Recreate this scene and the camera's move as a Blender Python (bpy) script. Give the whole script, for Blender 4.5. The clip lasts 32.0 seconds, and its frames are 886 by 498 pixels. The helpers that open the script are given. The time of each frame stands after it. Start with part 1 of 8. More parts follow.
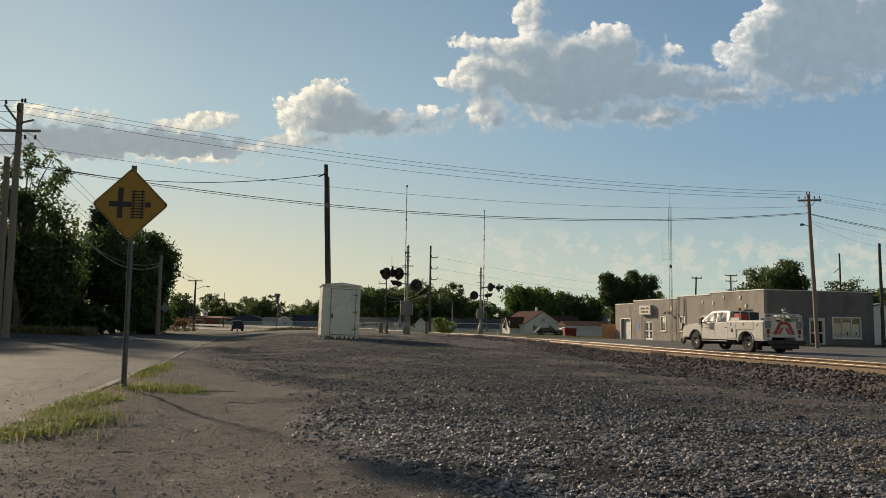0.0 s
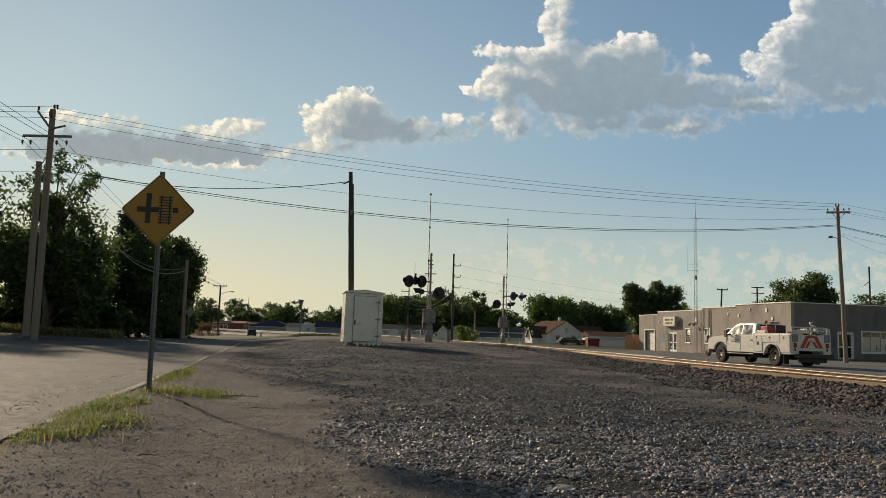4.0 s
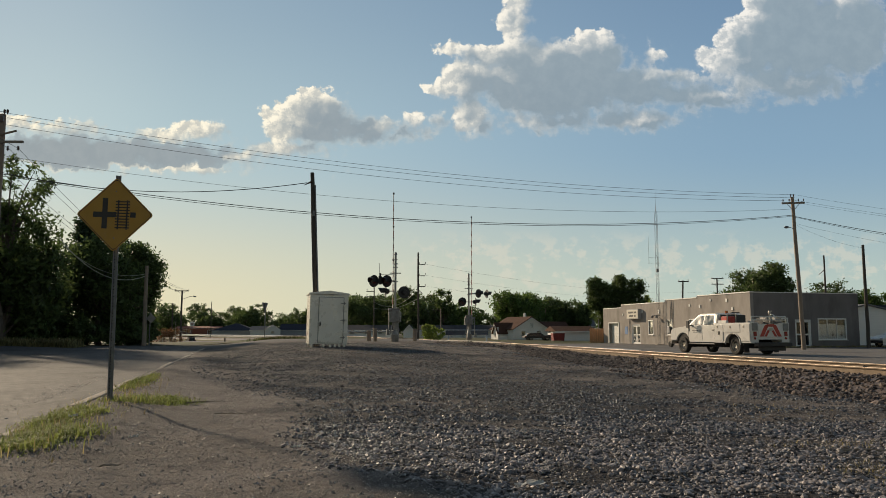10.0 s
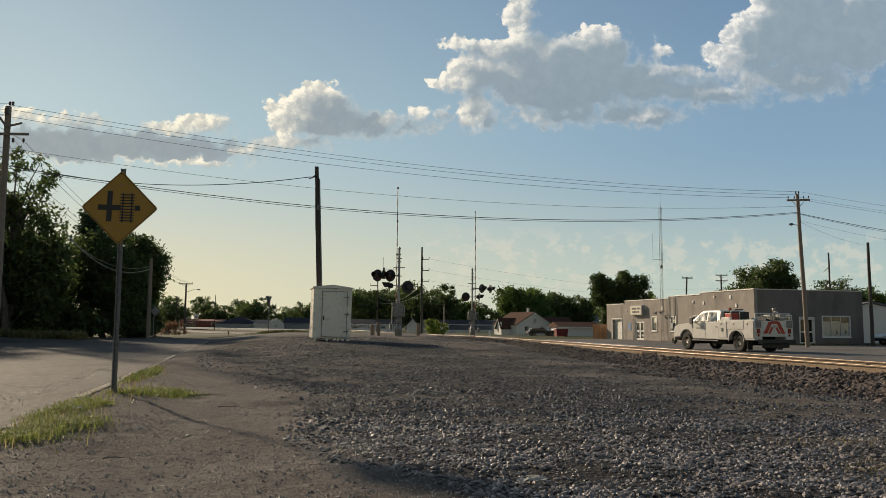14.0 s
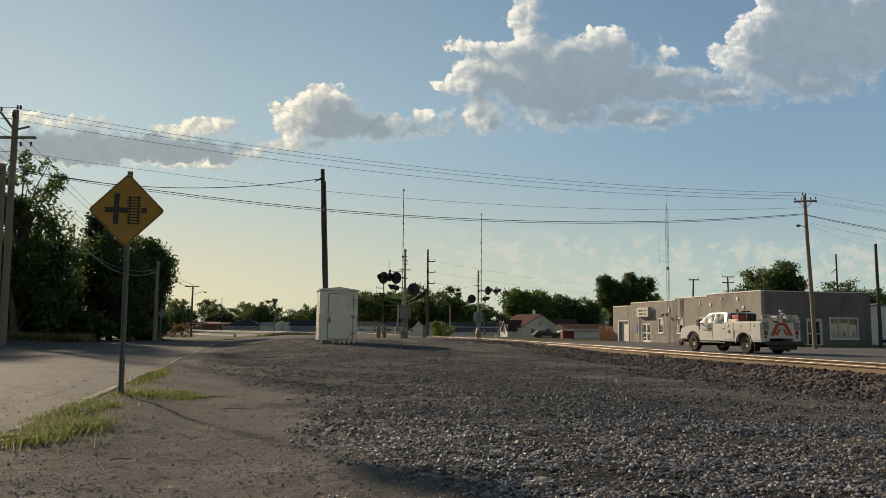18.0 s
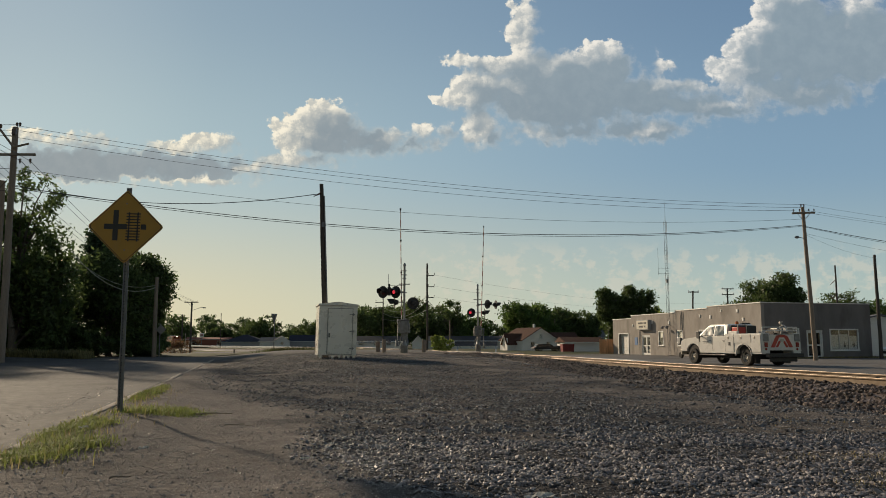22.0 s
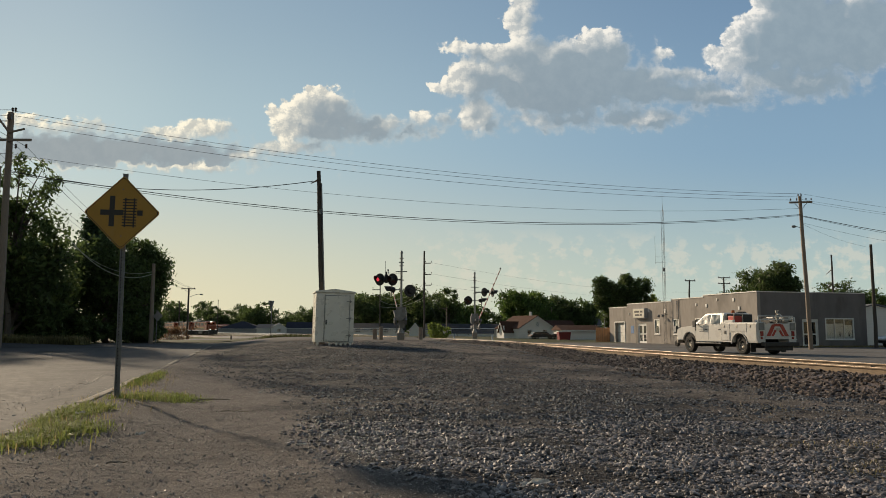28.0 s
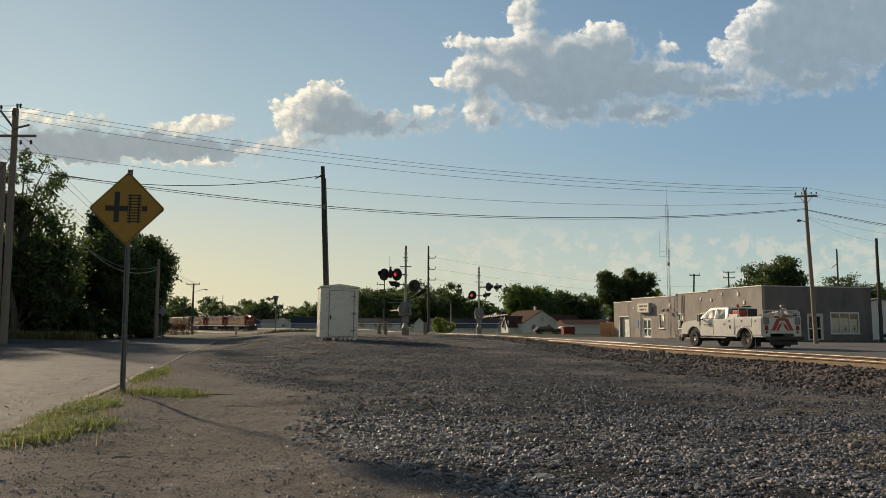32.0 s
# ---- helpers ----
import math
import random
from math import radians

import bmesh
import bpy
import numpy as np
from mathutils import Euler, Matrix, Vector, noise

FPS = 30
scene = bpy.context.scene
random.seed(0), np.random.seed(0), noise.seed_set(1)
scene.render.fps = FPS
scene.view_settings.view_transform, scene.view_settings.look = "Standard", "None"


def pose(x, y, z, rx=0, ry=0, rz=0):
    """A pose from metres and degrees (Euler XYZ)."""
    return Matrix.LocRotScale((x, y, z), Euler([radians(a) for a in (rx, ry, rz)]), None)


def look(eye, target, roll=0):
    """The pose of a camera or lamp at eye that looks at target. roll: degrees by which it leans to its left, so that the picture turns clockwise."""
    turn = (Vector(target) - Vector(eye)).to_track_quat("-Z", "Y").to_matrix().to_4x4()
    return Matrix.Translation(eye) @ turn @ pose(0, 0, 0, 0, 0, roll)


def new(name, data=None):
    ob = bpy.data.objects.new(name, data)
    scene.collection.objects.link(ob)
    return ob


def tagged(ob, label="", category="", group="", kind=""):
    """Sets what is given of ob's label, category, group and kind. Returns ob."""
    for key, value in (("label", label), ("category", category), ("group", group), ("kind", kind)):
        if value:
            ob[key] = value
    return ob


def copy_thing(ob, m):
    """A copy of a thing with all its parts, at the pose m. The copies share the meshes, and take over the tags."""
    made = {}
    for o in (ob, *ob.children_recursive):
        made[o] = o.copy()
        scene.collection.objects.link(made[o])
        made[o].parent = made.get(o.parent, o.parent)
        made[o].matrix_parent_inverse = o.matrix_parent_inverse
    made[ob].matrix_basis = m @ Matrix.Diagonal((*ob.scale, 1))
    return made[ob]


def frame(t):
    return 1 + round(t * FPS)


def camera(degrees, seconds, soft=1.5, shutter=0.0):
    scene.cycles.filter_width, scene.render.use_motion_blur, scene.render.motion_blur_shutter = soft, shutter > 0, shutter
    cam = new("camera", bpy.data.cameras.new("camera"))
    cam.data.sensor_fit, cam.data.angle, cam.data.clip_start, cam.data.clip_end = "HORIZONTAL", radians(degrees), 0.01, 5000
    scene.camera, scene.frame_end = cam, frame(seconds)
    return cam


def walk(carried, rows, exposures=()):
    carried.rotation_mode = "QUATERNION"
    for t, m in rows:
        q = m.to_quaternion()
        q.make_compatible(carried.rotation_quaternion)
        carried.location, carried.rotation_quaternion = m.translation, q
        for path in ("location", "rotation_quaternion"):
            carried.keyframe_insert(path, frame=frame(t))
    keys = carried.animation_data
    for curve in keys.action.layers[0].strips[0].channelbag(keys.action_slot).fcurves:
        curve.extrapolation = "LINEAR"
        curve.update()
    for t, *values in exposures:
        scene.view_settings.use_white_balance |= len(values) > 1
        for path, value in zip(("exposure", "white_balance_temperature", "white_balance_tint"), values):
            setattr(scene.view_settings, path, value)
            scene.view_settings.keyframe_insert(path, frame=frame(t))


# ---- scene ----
# camera: hand-held, turning a little about one standing place
cam = camera(60.3, 32.0, soft=0.6)
# seconds, place, turn to the left, tilt up, lean
PATH = (
    (0, 0.000, 0.000, 1.100, 0.000, 5.669, 0.859),
    (0.5, 0.001, -0.001, 1.100, 0.171, 5.756, 0.995),
    (1, -0.002, -0.009, 1.101, 0.445, 5.847, 1.179),
    (1.5, -0.004, -0.010, 1.104, 0.789, 5.869, 1.508),
    (2, -0.001, -0.005, 1.100, 1.225, 5.725, 1.880),
    (2.5, -0.004, -0.001, 1.100, 1.698, 5.643, 2.147),
    (3, -0.007, -0.015, 1.101, 2.077, 5.801, 2.234),
    (3.5, -0.004, -0.024, 1.102, 2.190, 6.190, 2.043),
    (5.5, 0.006, 0.016, 1.103, -0.740, 6.292, 0.155),
    (6, 0.002, 0.010, 1.099, -1.108, 5.956, 0.056),
    (6.5, 0.002, 0.013, 1.099, -1.176, 5.771, 0.065),
    (7, 0.001, 0.015, 1.103, -1.118, 5.728, 0.049),
    (7.5, 0.004, 0.005, 1.102, -1.005, 5.739, 0.031),
    (8, -0.001, 0.009, 1.103, -0.937, 5.794, 0.049),
    (8.5, 0.002, 0.000, 1.102, -0.899, 5.866, 0.048),
    (9, 0.004, 0.006, 1.102, -0.890, 5.987, 0.055),
    (9.5, 0.000, 0.006, 1.102, -0.924, 6.101, 0.088),
    (10, 0.001, 0.009, 1.101, -0.939, 6.178, 0.054),
    (10.5, -0.000, 0.006, 1.104, -0.953, 6.218, 0.007),
    (11, -0.000, 0.012, 1.101, -0.963, 6.181, 0.031),
    (11.5, 0.003, 0.006, 1.104, -0.940, 6.078, 0.104),
    (12, -0.002, 0.012, 1.098, -0.924, 5.940, 0.172),
    (12.5, 0.001, 0.007, 1.103, -0.851, 5.821, 0.262),
    (13, -0.001, 0.006, 1.101, -0.778, 5.778, 0.385),
    (13.5, -0.002, 0.007, 1.101, -0.713, 5.771, 0.431),
    (14, 0.003, 0.004, 1.106, -0.651, 5.783, 0.469),
    (14.5, -0.003, 0.001, 1.101, -0.637, 5.765, 0.484),
    (16.5, 0.004, 0.007, 1.106, -0.533, 5.655, 0.430),
    (17, -0.001, 0.003, 1.101, -0.523, 5.656, 0.399),
    (17.5, 0.004, 0.005, 1.101, -0.401, 5.756, 0.396),
    (18, 0.000, 0.012, 1.097, -0.209, 5.955, 0.394),
    (18.5, -0.004, -0.027, 1.113, 0.126, 6.223, 0.486),
    (19, -0.001, 0.003, 1.104, 0.463, 6.621, 0.410),
    (19.5, -0.000, -0.002, 1.104, 0.709, 6.922, 0.396),
    (20, -0.003, -0.010, 1.109, 0.753, 7.058, 0.408),
    (20.5, -0.005, -0.002, 1.104, 0.576, 7.039, 0.313),
    (21, 0.001, -0.004, 1.106, 0.304, 6.983, 0.231),
    (21.5, 0.002, 0.006, 1.105, -0.009, 6.956, 0.087),
    (22, 0.003, -0.000, 1.105, -0.267, 6.991, 0.005),
    (22.5, 0.001, 0.007, 1.105, -0.435, 7.098, -0.078),
    (23, -0.001, 0.009, 1.107, -0.533, 7.153, -0.093),
    (23.5, 0.001, 0.002, 1.108, -0.561, 7.129, -0.078),
    (24, 0.000, 0.006, 1.107, -0.563, 7.064, -0.066),
    (24.5, 0.001, 0.001, 1.105, -0.555, 6.991, -0.075),
    (25, -0.001, 0.002, 1.106, -0.557, 6.909, -0.041),
    (25.5, -0.001, 0.005, 1.105, -0.556, 6.845, -0.031),
    (27.5, 0.001, 0.001, 1.104, -0.504, 6.249, 0.217),
    (28, 0.003, 0.009, 1.101, -0.481, 6.072, 0.237),
    (28.5, -0.003, 0.009, 1.099, -0.451, 5.906, 0.315),
    (29, -0.002, 0.005, 1.102, -0.403, 5.634, 0.398),
    (29.5, 0.002, -0.001, 1.100, -0.320, 5.281, 0.497),
    (30, 0.001, 0.004, 1.099, -0.254, 4.977, 0.541),
    (30.5, -0.003, -0.000, 1.099, -0.213, 4.853, 0.548),
    (31, -0.001, 0.015, 1.101, -0.189, 5.057, 0.428),
    (31.5, 0.003, 0.006, 1.103, -0.186, 5.371, 0.288),
    (32, 0.003, 0.005, 1.105, -0.168, 5.683, 0.148),
)


def view(x, y, z, yaw, pitch, roll):
    a, b = radians(yaw), radians(pitch)
    ahead = Vector((-math.sin(a) * math.cos(b), math.cos(a) * math.cos(b), math.sin(b)))
    eye = Vector((x, y, z))
    return look(eye, eye + ahead, roll)


walk(cam, [(t, view(*r)) for t, *r in PATH], exposures=((0, 0.03, 6500, 10), (17.5, 0.03, 6500, 10), (20, -0.1, 6500, 10), (25.5, -0.08, 6500, 10), (28, 0.02, 6500, 10), (32, 0.04, 6500, 10)))

# world: evening sky with broken cumulus, sun low on the far left
SUN_AZ, SUN_EL = -39.0, 20.5
# lobes of the cumulus on the sky: across, up, half width, half height
CLOUD_MIDDLE = ((0.165, 0.337, 0.104, 0.054), (0.22, 0.368, 0.048, 0.038), (0.054, 0.336, 0.047, 0.027), (0.054, 0.289, 0.029, 0.028),
                (0.111, 0.424, 0.023, 0.05), (0.089, 0.372, 0.054, 0.021), (0.28, 0.329, 0.054, 0.032), (0.18, 0.282, 0.115, 0.011),
                (0.272, 0.286, 0.073, 0.016), (0.012, 0.328, 0.02, 0.009), (0.028, 0.379, 0.017, 0.01), (0.147, 0.376, 0.046, 0.022))
CLOUD_RIGHT = ((0.361, 0.318, 0.085, 0.02), (0.429, 0.382, 0.043, 0.05), (0.508, 0.402, 0.102, 0.058), (0.578, 0.411, 0.055, 0.069),
               (0.481, 0.338, 0.101, 0.021), (0.401, 0.369, 0.035, 0.022), (0.335, 0.345, 0.046, 0.009), (0.305, 0.373, 0.012, 0.013),
               (0.479, 0.45, 0.055, 0.041))
CLOUD_LEFT = ((-0.154, 0.284, 0.047, 0.039), (-0.199, 0.271, 0.026, 0.026), (-0.183, 0.243, 0.05, 0.011), (-0.093, 0.271, 0.053, 0.019),
              (-0.048, 0.261, 0.053, 0.009), (-0.019, 0.286, 0.017, 0.009), (-0.224, 0.289, 0.008, 0.006), (0.005, 0.279, 0.009, 0.006))
CLOUD_LOW = ((-0.475, 0.237, 0.149, 0.026), (-0.348, 0.235, 0.105, 0.021))
CLOUD_CRESTS = ((-0.312, 0.268, 0.036, 0.012), (-0.353, 0.258, 0.027, 0.008), (-0.399, 0.249, 0.013, 0.007), (-0.533, 0.275, 0.045, 0.008),
                (-0.484, 0.265, 0.045, 0.007), (-0.258, 0.238, 0.034, 0.009), (-0.317, 0.217, 0.075, 0.005))


def make_world():
    world = bpy.data.worlds.new("evening_sky")
    scene.world = world
    world.use_nodes = True
    nt = world.node_tree
    nt.nodes.clear()
    N, Lk = nt.nodes.new, nt.links.new

    def put(sock, v):
        if isinstance(v, bpy.types.NodeSocket):
            Lk(v, sock)
        else:
            sock.default_value = v

    def m(op, a, b=0.0, c=0.0, clamp=False):
        n = N("ShaderNodeMath")
        n.operation, n.use_clamp = op, clamp
        for s, v in zip(n.inputs, (a, b, c)):
            put(s, v)
        return n.outputs[0]

    def vm(op, a, b=(0, 0, 0)):
        n = N("ShaderNodeVectorMath")
        n.operation = op
        put(n.inputs[0], a)
        put(n.inputs[1], b)
        return n.outputs["Value"] if op in ("LENGTH", "DOT_PRODUCT") else n.outputs[0]

    def smooth(v, a, b, lo=0.0, hi=1.0):
        n = N("ShaderNodeMapRange")
        n.interpolation_type = "SMOOTHSTEP"
        for s, x in zip(n.inputs, (v, a, b, lo, hi)):
            put(s, x)
        return n.outputs[0]

    def mix(f, a, b, blend="MIX"):
        n = N("ShaderNodeMix")
        n.data_type, n.blend_type = "RGBA", blend
        put(n.inputs[0], f)
        put(n.inputs[6], a)
        put(n.inputs[7], b)
        return n.outputs[2]

    def noise_at(vec, scale, detail, rough=0.55):
        n = N("ShaderNodeTexNoise")
        put(n.inputs["Vector"], vec)
        n.inputs["Scale"].default_value, n.inputs["Detail"].default_value = scale, detail
        n.inputs["Roughness"].default_value = rough
        return n.outputs["Fac"]

    def mixf(f, a, b):
        n = N("ShaderNodeMix")
        for s_, v in zip((n.inputs[0], n.inputs[2], n.inputs[3]), (f, a, b)):
            put(s_, v)
        return n.outputs[0]

    way = N("ShaderNodeTexCoord").outputs["Generated"]
    sep = N("ShaderNodeSeparateXYZ")
    Lk(way, sep.inputs[0])
    ahead = m("MAXIMUM", sep.outputs[1], 0.05)
    u, w = m("DIVIDE", sep.outputs[0], ahead), m("DIVIDE", sep.outputs[2], ahead)
    comb = N("ShaderNodeCombineXYZ")
    Lk(u, comb.inputs[0])
    Lk(w, comb.inputs[1])
    p = comb.outputs[0]

    sky = N("ShaderNodeTexSky")
    sky.sky_type, sky.sun_disc = "NISHITA", False
    sky.sun_elevation, sky.sun_rotation = radians(SUN_EL), radians(SUN_AZ)
    sky.air_density, sky.dust_density, sky.ozone_density = 1.0, 0.5, 1.5

    def lobes_at(at, lobes):
        """About how far a direction lies inside the nearest lobe."""
        field = None
        for x, z, a, b in lobes:
            q = vm("MULTIPLY", vm("SUBTRACT", at, (x, z, 0)), (1 / a, 1 / b, 0))
            d = m("MULTIPLY", m("SUBTRACT", 1.0, vm("LENGTH", q)), min(a, b * 1.3))
            field = d if field is None else m("SMOOTH_MAX", field, d, 0.014)
        return field

    def bend(scale, detail, reach):
        n = N("ShaderNodeTexNoise")
        Lk(p, n.inputs["Vector"])
        n.inputs["Scale"].default_value, n.inputs["Detail"].default_value, n.inputs["Roughness"].default_value = scale, detail, 0.6
        return vm("MULTIPLY", vm("SUBTRACT", n.outputs["Color"], (0.5, 0.5, 0.5)), (reach, reach, 0))

    front = smooth(sep.outputs[1], 0.1, 0.3)
    bent = vm("ADD", p, vm("ADD", bend(16.0, 3.0, 0.035), bend(60.0, 5.0, 0.014)))
    lit_lobes = CLOUD_MIDDLE + CLOUD_RIGHT + CLOUD_LEFT + CLOUD_CRESTS
    upper_, lower_ = lobes_at(bent, lit_lobes), lobes_at(bent, CLOUD_LOW)
    field = m("SMOOTH_MAX", upper_, lower_, 0.006)
    sunside = lobes_at(vm("ADD", bent, (-0.035, 0.014, 0)), lit_lobes)
    fine = noise_at(p, 48.0, 9.0, 0.62)
    fine_sunward = noise_at(vm("ADD", p, (-0.006, 0.004, 0)), 48.0, 9.0, 0.62)
    puff = N("ShaderNodeTexVoronoi")
    puff.feature = "SMOOTH_F1"
    put(puff.inputs["Vector"], bent)
    puff.inputs["Scale"].default_value, puff.inputs["Smoothness"].default_value = 55.0, 0.6
    rag = m("ADD", m("MULTIPLY", m("SUBTRACT", fine, 0.44), 0.042), m("MULTIPLY", m("SUBTRACT", 0.45, puff.outputs["Distance"]), 0.012))
    thick = m("ADD", field, rag)
    # 1 on the flanks that face the sun, 0 on the far ones
    facing = smooth(m("SUBTRACT", upper_, sunside), -0.004, 0.024)
    dark = smooth(m("SUBTRACT", lower_, upper_), -0.004, 0.006)
    crisp, vague = smooth(thick, -0.001, 0.004), smooth(thick, -0.006, 0.018)
    cover = m("MULTIPLY", mixf(facing, vague, crisp), front)
    reach = m("MULTIPLY", m("ADD", 0.010, m("MULTIPLY", facing, 0.026)), m("SUBTRACT", 1.0, m("MULTIPLY", dark, 0.8)))
    rimband = smooth(thick, m("ADD", reach, 0.004), 0.003)
    relief = smooth(m("SUBTRACT", fine, fine_sunward), -0.10, 0.12)
    bright = m("MULTIPLY", rimband, m("ADD", 0.42, m("MULTIPLY", relief, 0.7)))
    bright = m("MULTIPLY", bright, m("ADD", 0.34, m("MULTIPLY", facing, 0.72)), 0.0, True)
    # low, thin cumulus near the skyline
    low = m("MULTIPLY", smooth(noise_at(vm("MULTIPLY", p, (1, 1.2, 1)), 36.0, 8.0, 0.62), 0.48, 0.60),
            m("MULTIPLY", smooth(w, 0.03, 0.07), smooth(w, 0.14, 0.105)))
    low = m("MULTIPLY", low, m("MULTIPLY", smooth(u, -0.1, 0.05), front))
    toward = smooth(u, 0.5, -0.58)
    rim = mix(toward, (10.8, 10.4, 9.6, 1), (12.5, 11.3, 8.6, 1))
    body = mix(toward, (2.8, 3.75, 4.55, 1), (3.6, 4.15, 4.45, 1))
    body = mix(smooth(fine, 0.35, 0.7), body, vm("MULTIPLY", body, (1.10, 1.08, 1.06)))
    body = mix(smooth(w, 0.24, 0.42), vm("MULTIPLY", body, (1.0, 0.98, 0.96)), vm("MULTIPLY", body, (1.12, 1.08, 1.04)))
    cloud = mix(bright, body, rim)
    # haze that keeps the glow round the sun from running over, and pales the sky towards the skyline
    grey = N("ShaderNodeRGBToBW")
    Lk(sky.outputs[0], grey.inputs[0])
    soft = m("DIVIDE", 1.0, m("ADD", 1.0, m("MULTIPLY", grey.outputs[0], 0.10)))
    hazy = N("ShaderNodeVectorMath")
    hazy.operation = "SCALE"
    Lk(sky.outputs[0], hazy.inputs[0])
    Lk(soft, hazy.inputs["Scale"])
    haze = mix(toward, (5.7, 6.9, 6.2, 1), (9.3, 8.5, 5.7, 1))
    middle = mix(toward, (2.9, 4.6, 6.2, 1), (5.6, 7.2, 7.5, 1))
    upper = mix(toward, (2.0, 3.3, 5.0, 1), (3.7, 5.1, 6.15, 1))
    near_sky = mix(smooth(w, 0.02, 0.25), haze, mix(smooth(w, 0.2, 0.5), middle, upper))
    rise = m("MULTIPLY", m("MULTIPLY", smooth(w, 1.3, 0.5), 0.92), front)
    out = mix(rise, vm("MULTIPLY", hazy.outputs[0], (1.34, 1.12, 0.86)), near_sky)
    # the bright ring of haze round the sun
    az, el = radians(SUN_AZ), radians(SUN_EL)
    near_sun = vm("DOT_PRODUCT", way, (math.sin(az) * math.cos(el), math.cos(az) * math.cos(el), math.sin(el)))
    ring = N("ShaderNodeVectorMath")
    ring.operation = "SCALE"
    ring.inputs[0].default_value = (0.7, 0.64, 0.5)
    Lk(smooth(near_sun, 0.93, 1.0), ring.inputs["Scale"])
    out = vm("ADD", out, ring.outputs[0])
    out = mix(m("MULTIPLY", low, 0.42), out, (8.4, 7.8, 6.4, 1))
    out = mix(m("MULTIPLY", cover, 0.95), out, cloud)
    bg = N("ShaderNodeBackground")
    Lk(out, bg.inputs[0])
    bg.inputs[1].default_value = 0.085
    Lk(bg.outputs[0], N("ShaderNodeOutputWorld").inputs[0])


make_world()
sun = new("sun", bpy.data.lights.new("sun", "SUN"))
sun.data.energy, sun.data.angle, sun.data.color = 4.5, radians(2.2), (1.0, 0.80, 0.56)
a, e = radians(SUN_AZ), radians(SUN_EL)
sun.matrix_basis = look((0, 0, 60), (-math.sin(a) * math.cos(e), -math.cos(a) * math.cos(e), 60 - math.sin(e)))

# ---------------------------------------------------------------- tools
def part(name, bm, material, parent=None, label=""):
    me = bpy.data.meshes.new(name)
    bm.to_mesh(me)
    bm.free()
    me.materials.append(material)
    ob = new(name, me)
    if parent is not None:
        ob.parent = parent
    if label:
        ob["label"] = label
    return ob


def again(name, src, parent, m):
    """Another piece on the same mesh."""
    ob = new(name, src.data)
    ob.parent = parent
    ob.matrix_basis = m
    return ob


def thing(name, m, label, category, group="", kind=""):
    ob = new(name)
    ob.empty_display_size = 0.2
    ob.matrix_basis = m
    return tagged(ob, label, category, group, kind)


def box(bm, sx, sy, sz, x=0, y=0, z=0, m=None, bevel=0.0):
    """A box of that size centred on x, y, z."""
    at = (m or Matrix()) @ Matrix.Translation((x, y, z)) @ Matrix.Diagonal((sx, sy, sz, 1))
    r = bmesh.ops.create_cube(bm, size=1.0, matrix=at)
    if bevel:
        edges = list({e for v in r["verts"] for e in v.link_edges})
        bmesh.ops.bevel(bm, geom=edges, offset=bevel, segments=2, affect="EDGES", profile=0.6)
    return bm


def rod(bm, p, q, r1, r2=None, seg=10, caps=True):
    p, q = Vector(p), Vector(q)
    m = Matrix.Translation((p + q) / 2) @ (q - p).to_track_quat("Z", "Y").to_matrix().to_4x4()
    bmesh.ops.create_cone(bm, cap_ends=caps, segments=seg, radius1=r1, radius2=r1 if r2 is None else r2, depth=(q - p).length, matrix=m)
    return bm


def prism(bm, outline, y0, y1, m=None):
    """A closed outline in x, z drawn out from y0 to y1."""
    m = m or Matrix()
    a = [bm.verts.new(m @ Vector((x, y0, z))) for x, z in outline]
    b = [bm.verts.new(m @ Vector((x, y1, z))) for x, z in outline]
    n = len(outline)
    faces = [bm.faces.new(a), bm.faces.new(b[::-1])]
    for i in range(n):
        faces.append(bm.faces.new((a[i], b[i], b[(i + 1) % n], a[(i + 1) % n])))
    bmesh.ops.recalc_face_normals(bm, faces=faces)
    return bm


def wall_with_holes(bm, width, height, thick, holes, m=None):
    """A wall from x=0 to width, z=0 to height, y=0 to thick, with holes (x0, z0, x1, z1) through it."""
    m = m or Matrix()
    xs = sorted({0, width, *(h[0] for h in holes), *(h[2] for h in holes)})
    zs = sorted({0, height, *(h[1] for h in holes), *(h[3] for h in holes)})
    solid = lambda i, k: 0 <= i < len(xs) - 1 and 0 <= k < len(zs) - 1 and not any(
        h[0] <= (xs[i] + xs[i + 1]) / 2 <= h[2] and h[1] <= (zs[k] + zs[k + 1]) / 2 <= h[3] for h in holes)
    made = {}

    def v(x, y, z):
        if (x, y, z) not in made:
            made[x, y, z] = bm.verts.new(m @ Vector((x, y, z)))
        return made[x, y, z]

    faces = []
    for i in range(len(xs) - 1):
        for k in range(len(zs) - 1):
            if not solid(i, k):
                continue
            x0, x1, z0, z1 = xs[i], xs[i + 1], zs[k], zs[k + 1]
            q = [(x0, z0), (x1, z0), (x1, z1), (x0, z1)]
            faces.append(bm.faces.new([v(x, 0, z) for x, z in q]))
            faces.append(bm.faces.new([v(x, thick, z) for x, z in q[::-1]]))
            for (di, dk), (p, r) in (((0, -1), (0, 1)), ((1, 0), (1, 2)), ((0, 1), (2, 3)), ((-1, 0), (3, 0))):
                if not solid(i + di, k + dk):
                    (xa, za), (xb, zb) = q[p], q[r]
                    faces.append(bm.faces.new((v(xb, 0, zb), v(xa, 0, za), v(xa, thick, za), v(xb, thick, zb))))
    bmesh.ops.recalc_face_normals(bm, faces=faces)
    return bm


